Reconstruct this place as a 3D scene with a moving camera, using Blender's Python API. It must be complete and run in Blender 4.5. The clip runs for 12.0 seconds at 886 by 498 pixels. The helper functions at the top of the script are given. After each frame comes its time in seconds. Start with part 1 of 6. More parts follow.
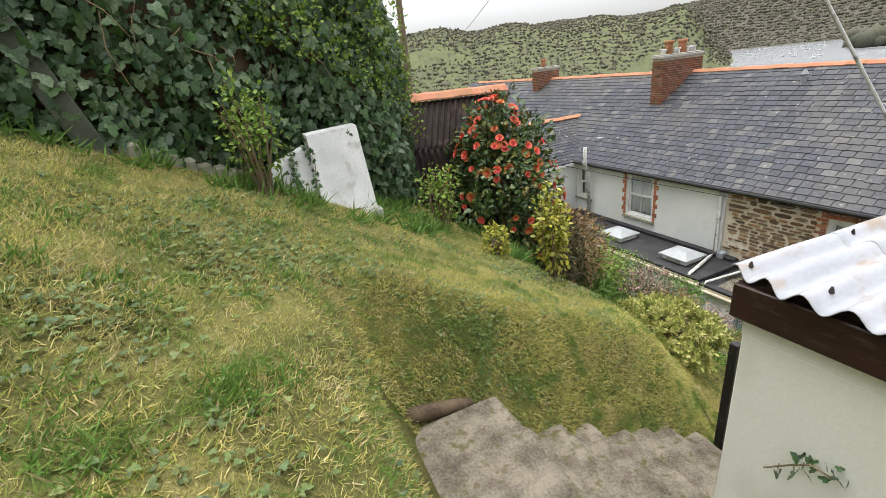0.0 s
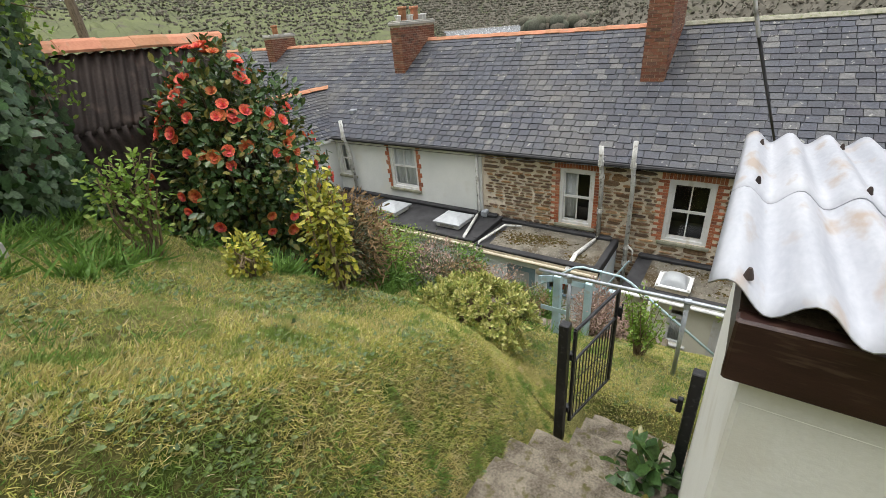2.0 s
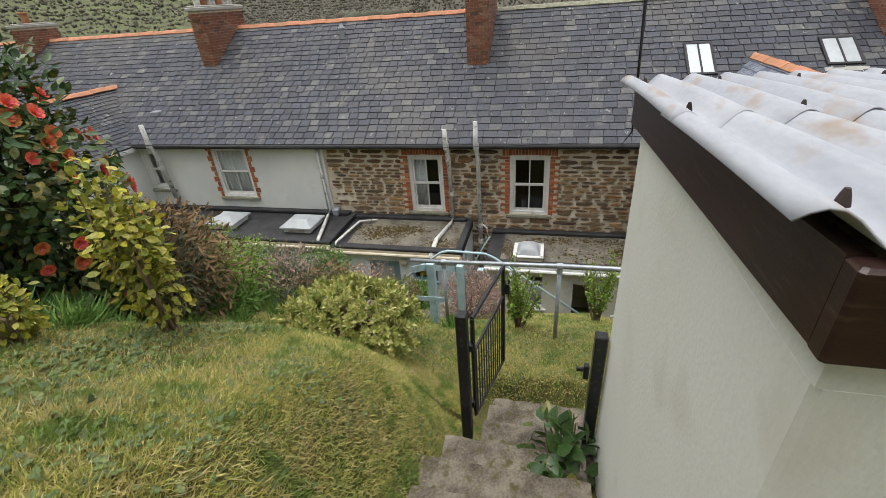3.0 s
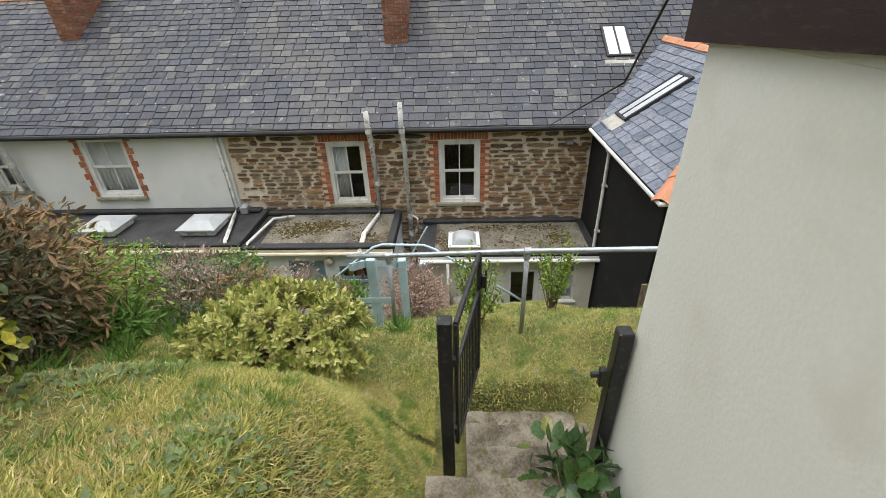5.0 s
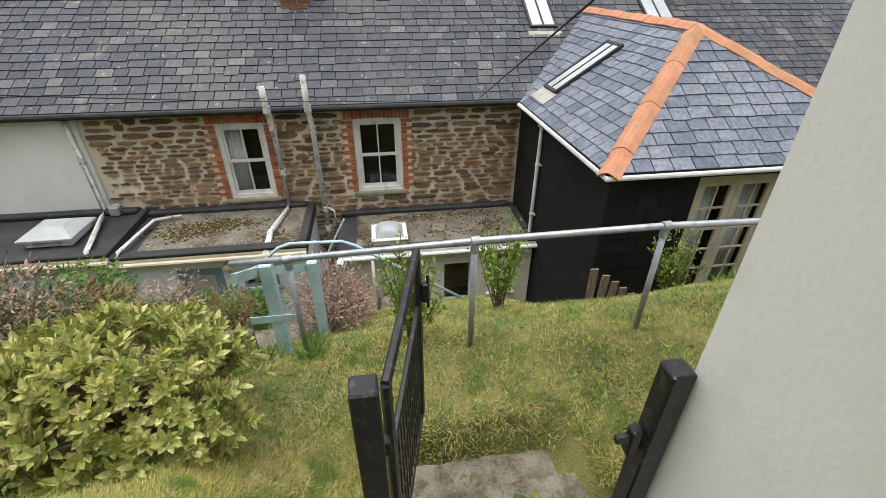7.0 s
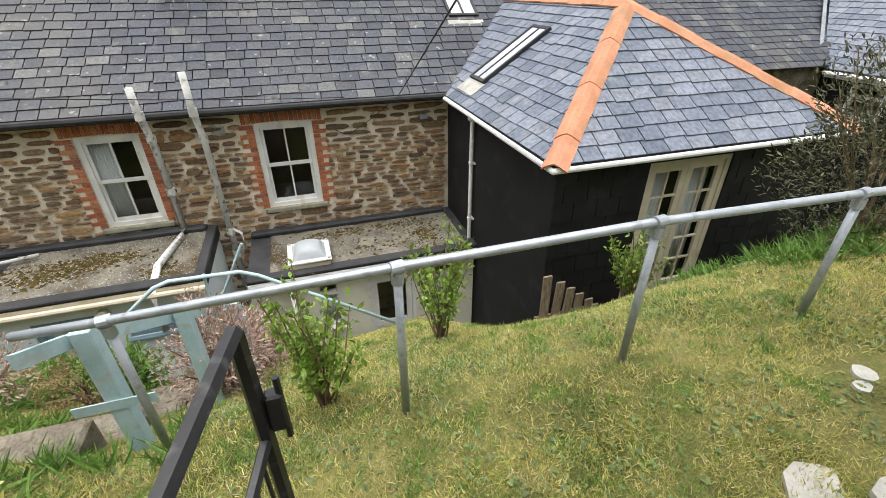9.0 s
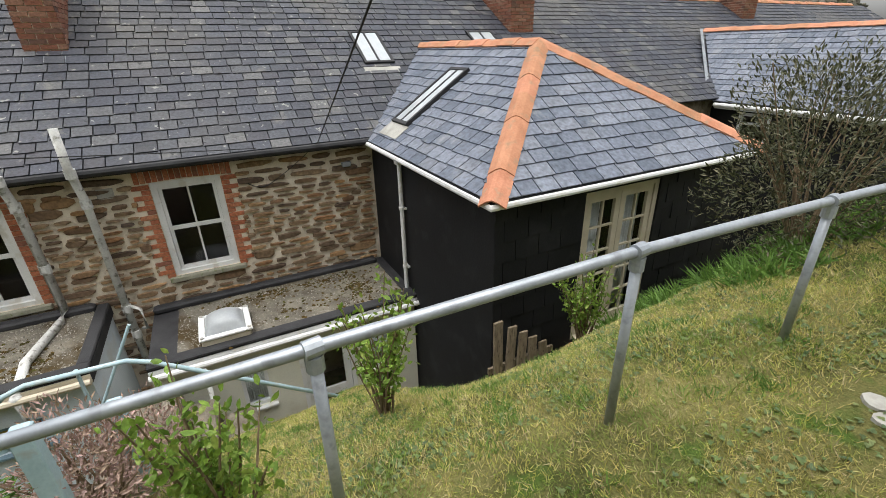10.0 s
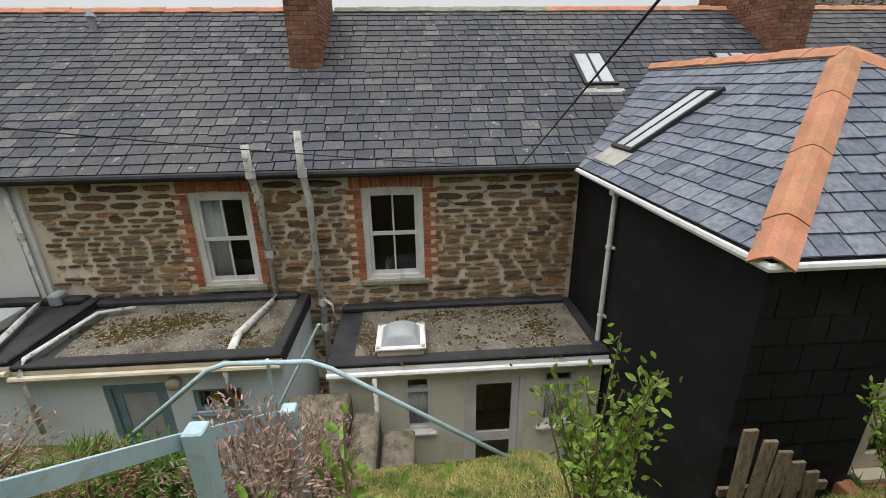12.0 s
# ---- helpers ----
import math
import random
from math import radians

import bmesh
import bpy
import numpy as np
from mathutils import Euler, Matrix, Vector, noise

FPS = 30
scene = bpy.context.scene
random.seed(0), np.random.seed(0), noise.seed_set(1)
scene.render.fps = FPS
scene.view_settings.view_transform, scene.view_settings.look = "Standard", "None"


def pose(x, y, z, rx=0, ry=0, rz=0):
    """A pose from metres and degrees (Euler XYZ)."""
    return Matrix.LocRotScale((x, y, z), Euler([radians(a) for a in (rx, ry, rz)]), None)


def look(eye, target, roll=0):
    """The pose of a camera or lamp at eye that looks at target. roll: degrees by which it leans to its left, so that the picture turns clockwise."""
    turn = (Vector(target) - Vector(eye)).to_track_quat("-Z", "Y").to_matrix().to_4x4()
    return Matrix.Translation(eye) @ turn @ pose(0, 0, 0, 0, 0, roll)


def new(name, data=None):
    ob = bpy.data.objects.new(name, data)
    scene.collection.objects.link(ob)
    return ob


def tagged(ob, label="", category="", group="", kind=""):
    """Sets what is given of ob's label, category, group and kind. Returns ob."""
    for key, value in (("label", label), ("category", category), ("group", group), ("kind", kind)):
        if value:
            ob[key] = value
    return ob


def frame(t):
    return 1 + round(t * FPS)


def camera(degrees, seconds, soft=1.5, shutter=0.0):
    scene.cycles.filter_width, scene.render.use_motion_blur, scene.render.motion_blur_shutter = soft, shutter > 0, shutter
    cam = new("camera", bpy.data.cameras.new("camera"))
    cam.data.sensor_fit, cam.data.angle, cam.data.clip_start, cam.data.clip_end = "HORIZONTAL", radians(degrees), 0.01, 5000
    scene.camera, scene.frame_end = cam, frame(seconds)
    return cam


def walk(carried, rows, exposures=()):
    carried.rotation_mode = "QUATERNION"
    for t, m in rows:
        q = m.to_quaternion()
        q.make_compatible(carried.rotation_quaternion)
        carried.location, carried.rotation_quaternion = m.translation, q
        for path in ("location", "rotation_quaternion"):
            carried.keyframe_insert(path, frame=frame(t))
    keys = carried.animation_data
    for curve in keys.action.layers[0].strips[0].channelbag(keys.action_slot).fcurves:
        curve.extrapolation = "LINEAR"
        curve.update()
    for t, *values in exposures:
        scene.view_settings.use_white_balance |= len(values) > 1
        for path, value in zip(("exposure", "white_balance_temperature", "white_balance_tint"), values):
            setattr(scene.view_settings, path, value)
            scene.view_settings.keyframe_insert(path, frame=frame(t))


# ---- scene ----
cam = camera(90.2, 12.0, soft=0.55)
PATH = [
    (0, (-0.047, 0.18, 1.239), (0.683, 1.887, 0.495), -6.5),
    (0.5, (0.149, 0.472, 1.168), (0.515, 2.326, 0.512), -7.2),
    (1, (0.472, 0.77, 1.099), (0.954, 2.567, 0.365), -9.1),
    (1.5, (0.686, 0.994, 0.988), (1.605, 2.545, 0.121), -6.0),
    (2, (0.79, 1.258, 0.866), (2.227, 2.303, -0.051), -5.0),
    (2.5, (0.908, 1.423, 0.756), (2.503, 2.162, -0.197), -7.2),
    (3, (1.137, 1.59, 0.611), (2.823, 2.039, -0.368), -4.4),
    (3.2, (1.19, 1.661, 0.577), (2.895, 2.018, -0.406), -3.4),
    (4.8, (1.639, 2.034, 0.25), (3.361, 2.131, -0.763), -2.1),
    (5, (1.719, 2.025, 0.206), (3.44, 2.105, -0.81), -1.9),
    (5.5, (1.964, 2.055, 0.075), (3.682, 2.02, -0.948), -0.9),
    (6, (2.176, 2.019, -0.073), (3.887, 1.984, -1.109), -1.2),
    (6.5, (2.386, 2.002, -0.21), (4.084, 1.876, -1.261), -0.7),
    (7, (2.623, 2.023, -0.313), (4.305, 1.771, -1.365), 0.2),
    (7.2, (2.705, 1.997, -0.353), (4.375, 1.712, -1.416), 0.3),
    (8.8, (3.393, 1.79, -0.703), (5.027, 1.279, -1.738), 1.0),
    (9, (3.475, 1.735, -0.75), (5.114, 1.214, -1.771), -0.2),
    (9.5, (3.688, 1.648, -0.889), (5.305, 0.992, -1.866), -1.4),
    (10, (3.915, 1.575, -0.974), (5.533, 0.748, -1.809), -1.4),
    (10.5, (4.09, 1.565, -1.033), (5.863, 0.94, -1.716), -1.4),
    (11, (4.27, 1.625, -1.11), (6.127, 1.344, -1.797), 1.2),
    (11.5, (4.45, 1.703, -1.145), (6.317, 1.567, -1.848), 0.9),
    (12, (4.704, 1.704, -1.226), (6.575, 1.58, -1.921), -0.8),
]
walk(cam, [(t, look(eye, target, roll)) for t, eye, target, roll in PATH], [(0, 1.05), (1.5, 1.15), (2.2, 0.7), (3.0, 0.55), (5.0, 0.85), (7.0, 0.8), (9.0, 1.1), (9.5, 1.12), (10.0, 0.75), (10.45, 0.1), (11.2, 0.25), (12.0, 0.45)])

# ---- light ----
world = bpy.data.worlds.new("overcast")
scene.world = world
world.use_nodes = True
wn, wl = world.node_tree.nodes, world.node_tree.links
sky = wn.new("ShaderNodeTexSky")
sky.sky_type, sky.sun_disc = "NISHITA", False
sky.sun_elevation, sky.sun_rotation = math.radians(84), math.radians(348)
sky.dust_density, sky.air_density = 4.0, 1.0
grey = wn.new("ShaderNodeHueSaturation")
grey.inputs["Saturation"].default_value = 0.16
bg = wn["Background"]
bg.inputs["Strength"].default_value = 0.15
wl.new(sky.outputs[0], grey.inputs["Color"])
wl.new(grey.outputs[0], bg.inputs["Color"])
sun = new("sun", bpy.data.lights.new("sun", "SUN"))
sun.data.energy, sun.data.angle, sun.data.color = 1.3, math.radians(70), (1.0, 0.985, 0.95)
sun.matrix_world = look((-2, 2.5, 30), (0, 0, 0.0))


# ---- materials ----
def mat(name, c1, c2, c3=None, scale=3.0, fine=40.0, rough=0.8, bump=0.3, metal=0.0, vary=0.0, island=False, spot=None, coord="Object", stretch=(1, 1, 1), depth=0.02, spec=0.3):
    """Two-scale colour variation, a third colour in patches, fine relief; vary: brightness change from piece to piece."""
    m = bpy.data.materials.new(name)
    m.use_nodes = True
    n, l = m.node_tree.nodes, m.node_tree.links
    b = n["Principled BSDF"]
    tc = n.new("ShaderNodeTexCoord")
    mp = n.new("ShaderNodeMapping")
    mp.inputs["Scale"].default_value = stretch
    if coord == "World":
        geo = n.new("ShaderNodeNewGeometry")
        l.new(geo.outputs["Position"], mp.inputs[0])
    else:
        l.new(tc.outputs[coord], mp.inputs[0])
    big = n.new("ShaderNodeTexNoise")
    big.inputs["Scale"].default_value, big.inputs["Detail"].default_value = scale, 5
    small = n.new("ShaderNodeTexNoise")
    small.inputs["Scale"].default_value, small.inputs["Detail"].default_value = fine, 6
    l.new(mp.outputs[0], big.inputs["Vector"])
    l.new(mp.outputs[0], small.inputs["Vector"])
    add = n.new("ShaderNodeMath")
    add.operation = "MULTIPLY_ADD"
    l.new(small.outputs["Fac"], add.inputs[0])
    add.inputs[1].default_value = 0.55
    l.new(big.outputs["Fac"], add.inputs[2])
    ramp = n.new("ShaderNodeValToRGB")
    ramp.color_ramp.elements[0].position, ramp.color_ramp.elements[1].position = 0.56, 0.98
    ramp.color_ramp.elements[0].color, ramp.color_ramp.elements[1].color = (*c1, 1), (*c2, 1)
    l.new(add.outputs[0], ramp.inputs[0])
    out = ramp.outputs[0]
    if c3:
        pn = n.new("ShaderNodeTexNoise")
        pn.inputs["Scale"].default_value, pn.inputs["Detail"].default_value = (spot or scale * 2.3), 7
        l.new(mp.outputs[0], pn.inputs["Vector"])
        pr = n.new("ShaderNodeValToRGB")
        pr.color_ramp.elements[0].position, pr.color_ramp.elements[1].position = 0.56, 0.68
        l.new(pn.outputs["Fac"], pr.inputs[0])
        mx = n.new("ShaderNodeMix")
        mx.data_type = "RGBA"
        l.new(pr.outputs[0], mx.inputs["Factor"])
        l.new(out, mx.inputs["A"])
        mx.inputs["B"].default_value = (*c3, 1)
        out = mx.outputs["Result"]
    if vary:
        hs = n.new("ShaderNodeHueSaturation")
        mr = n.new("ShaderNodeMapRange")
        mr.inputs["To Min"].default_value, mr.inputs["To Max"].default_value = 1 - vary, 1 + vary
        if island:
            src = n.new("ShaderNodeNewGeometry").outputs["Random Per Island"]
        else:
            src = n.new("ShaderNodeObjectInfo").outputs["Random"]
        l.new(src, mr.inputs["Value"])
        l.new(mr.outputs[0], hs.inputs["Value"])
        mr2 = n.new("ShaderNodeMapRange")
        mr2.inputs["To Min"].default_value, mr2.inputs["To Max"].default_value = 0.5 + vary * 0.05, 0.5 - vary * 0.05
        l.new(src, mr2.inputs["Value"])
        l.new(mr2.outputs[0], hs.inputs["Hue"])
        l.new(out, hs.inputs["Color"])
        out = hs.outputs[0]
    l.new(out, b.inputs["Base Color"])
    b.inputs["Roughness"].default_value, b.inputs["Metallic"].default_value = rough, metal
    b.inputs["Specular IOR Level"].default_value = spec
    if bump:
        bp = n.new("ShaderNodeBump")
        bp.inputs["Strength"].default_value, bp.inputs["Distance"].default_value = bump, depth
        l.new(add.outputs[0], bp.inputs["Height"])
        l.new(bp.outputs[0], b.inputs["Normal"])
    return m


def pieces(name, palette, rough=0.75, bump=0.5, island=False, fine=30.0, lichen=None, depth=0.01, spec=0.3, grime=()):
    """A colour picked per piece out of a palette, with grain."""
    m = bpy.data.materials.new(name)
    m.use_nodes = True
    n, l = m.node_tree.nodes, m.node_tree.links
    b = n["Principled BSDF"]
    src = n.new("ShaderNodeNewGeometry").outputs["Random Per Island"] if island else n.new("ShaderNodeObjectInfo").outputs["Random"]
    ramp = n.new("ShaderNodeValToRGB")
    ramp.color_ramp.interpolation = "LINEAR"
    e = ramp.color_ramp.elements
    while len(e) < len(palette):
        e.new(0.5)
    for i, c in enumerate(palette):
        e[i].position = i / (len(palette) - 1)
        e[i].color = (*c, 1)
    l.new(src, ramp.inputs[0])
    pos = n.new("ShaderNodeNewGeometry").outputs["Position"]
    tx = n.new("ShaderNodeTexNoise")
    tx.inputs["Scale"].default_value, tx.inputs["Detail"].default_value = fine, 6
    l.new(pos, tx.inputs["Vector"])
    hs = n.new("ShaderNodeHueSaturation")
    mr = n.new("ShaderNodeMapRange")
    mr.inputs["From Min"].default_value, mr.inputs["From Max"].default_value = 0.3, 0.7
    mr.inputs["To Min"].default_value, mr.inputs["To Max"].default_value = 0.65, 1.35
    l.new(tx.outputs["Fac"], mr.inputs["Value"])
    l.new(mr.outputs[0], hs.inputs["Value"])
    l.new(ramp.outputs[0], hs.inputs["Color"])
    out = hs.outputs[0]
    if lichen:
        ln = n.new("ShaderNodeTexNoise")
        ln.inputs["Scale"].default_value, ln.inputs["Detail"].default_value, ln.inputs["Roughness"].default_value = 1.6, 9, 0.72
        l.new(pos, ln.inputs["Vector"])
        lr = n.new("ShaderNodeValToRGB")
        lr.color_ramp.elements[0].position, lr.color_ramp.elements[1].position = 0.57, 0.72
        l.new(ln.outputs["Fac"], lr.inputs[0])
        mx = n.new("ShaderNodeMix")
        mx.data_type = "RGBA"
        l.new(lr.outputs[0], mx.inputs["Factor"])
        l.new(out, mx.inputs["A"])
        mx.inputs["B"].default_value = (*lichen, 1)
        out = mx.outputs["Result"]
    if grime:
        for sc, lo, hi, amount, col in grime:
            gn = n.new("ShaderNodeTexNoise")
            gn.inputs["Scale"].default_value, gn.inputs["Detail"].default_value = sc, 5
            shift = n.new("ShaderNodeVectorMath")
            shift.inputs[1].default_value = (sc * 7, sc, 3)
            l.new(pos, shift.inputs[0])
            l.new(shift.outputs[0], gn.inputs["Vector"])
            gr = n.new("ShaderNodeMapRange")
            gr.inputs["From Min"].default_value, gr.inputs["From Max"].default_value = lo, hi
            gr.inputs["To Max"].default_value = amount
            l.new(gn.outputs["Fac"], gr.inputs["Value"])
            gx = n.new("ShaderNodeMix")
            gx.data_type = "RGBA"
            l.new(gr.outputs[0], gx.inputs["Factor"])
            l.new(out, gx.inputs["A"])
            gx.inputs["B"].default_value = (*col, 1)
            out = gx.outputs["Result"]
    l.new(out, b.inputs["Base Color"])
    b.inputs["Roughness"].default_value = rough
    b.inputs["Specular IOR Level"].default_value = spec
    bp = n.new("ShaderNodeBump")
    bp.inputs["Strength"].default_value, bp.inputs["Distance"].default_value = bump, depth
    l.new(tx.outputs["Fac"], bp.inputs["Height"])
    l.new(bp.outputs[0], b.inputs["Normal"])
    return m


def leafmat(name, palette, rough=0.45, trans=0.25, patch=None, grime=()):
    m = pieces(name, palette, rough, 0.15, True, 60.0, patch, spec=0.35, grime=grime)
    n, l = m.node_tree.nodes, m.node_tree.links
    b = n["Principled BSDF"]
    tr = n.new("ShaderNodeBsdfTranslucent")
    mx = n.new("ShaderNodeMixShader")
    mx.inputs[0].default_value = trans
    l.new(b.inputs["Base Color"].links[0].from_socket, tr.inputs["Color"])
    l.new(b.outputs[0], mx.inputs[1])
    l.new(tr.outputs[0], mx.inputs[2])
    l.new(mx.outputs[0], n["Material Output"].inputs["Surface"])
    return m


def glassmat(name, tint=(0.75, 0.8, 0.82), rough=0.02):
    m = bpy.data.materials.new(name)
    m.use_nodes = True
    n, l = m.node_tree.nodes, m.node_tree.links
    t = n.new("ShaderNodeBsdfTransparent")
    t.inputs[0].default_value = (*tint, 1)
    g = n.new("ShaderNodeBsdfGlossy")
    g.inputs["Roughness"].default_value = rough
    lw = n.new("ShaderNodeLayerWeight")
    pw = n.new("ShaderNodeMath")
    pw.operation, pw.inputs[1].default_value = "POWER", 5.0
    l.new(lw.outputs["Facing"], pw.inputs[0])
    f = n.new("ShaderNodeMath")
    f.operation, f.inputs[1].default_value, f.inputs[2].default_value = "MULTIPLY_ADD", 0.92, 0.05
    l.new(pw.outputs[0], f.inputs[0])
    mx = n.new("ShaderNodeMixShader")
    l.new(f.outputs[0], mx.inputs[0])
    l.new(t.outputs[0], mx.inputs[1])
    l.new(g.outputs[0], mx.inputs[2])
    l.new(mx.outputs[0], n["Material Output"].inputs["Surface"])
    return m


SLATES = [(0.03, 0.033, 0.042), (0.046, 0.05, 0.064), (0.054, 0.059, 0.075), (0.046, 0.046, 0.056), (0.05, 0.056, 0.07), (0.07, 0.073, 0.08), (0.04, 0.044, 0.056), (0.12, 0.12, 0.118)]
SLATES2 = [(0.092, 0.109, 0.14), (0.129, 0.147, 0.185), (0.175, 0.194, 0.234), (0.147, 0.16, 0.187)]
STONES = [(0.081, 0.0559, 0.0384), (0.257, 0.14, 0.0666), (0.135, 0.0931, 0.0614), (0.365, 0.213, 0.096), (0.176, 0.114, 0.0704), (0.101, 0.0692, 0.0486), (0.297, 0.206, 0.122), (0.0743, 0.0532, 0.041), (0.23, 0.153, 0.087), (0.405, 0.253, 0.128)]
BRICKS = [(0.27, 0.085, 0.045), (0.42, 0.15, 0.075), (0.34, 0.115, 0.058), (0.44, 0.2, 0.11), (0.2, 0.08, 0.055)]
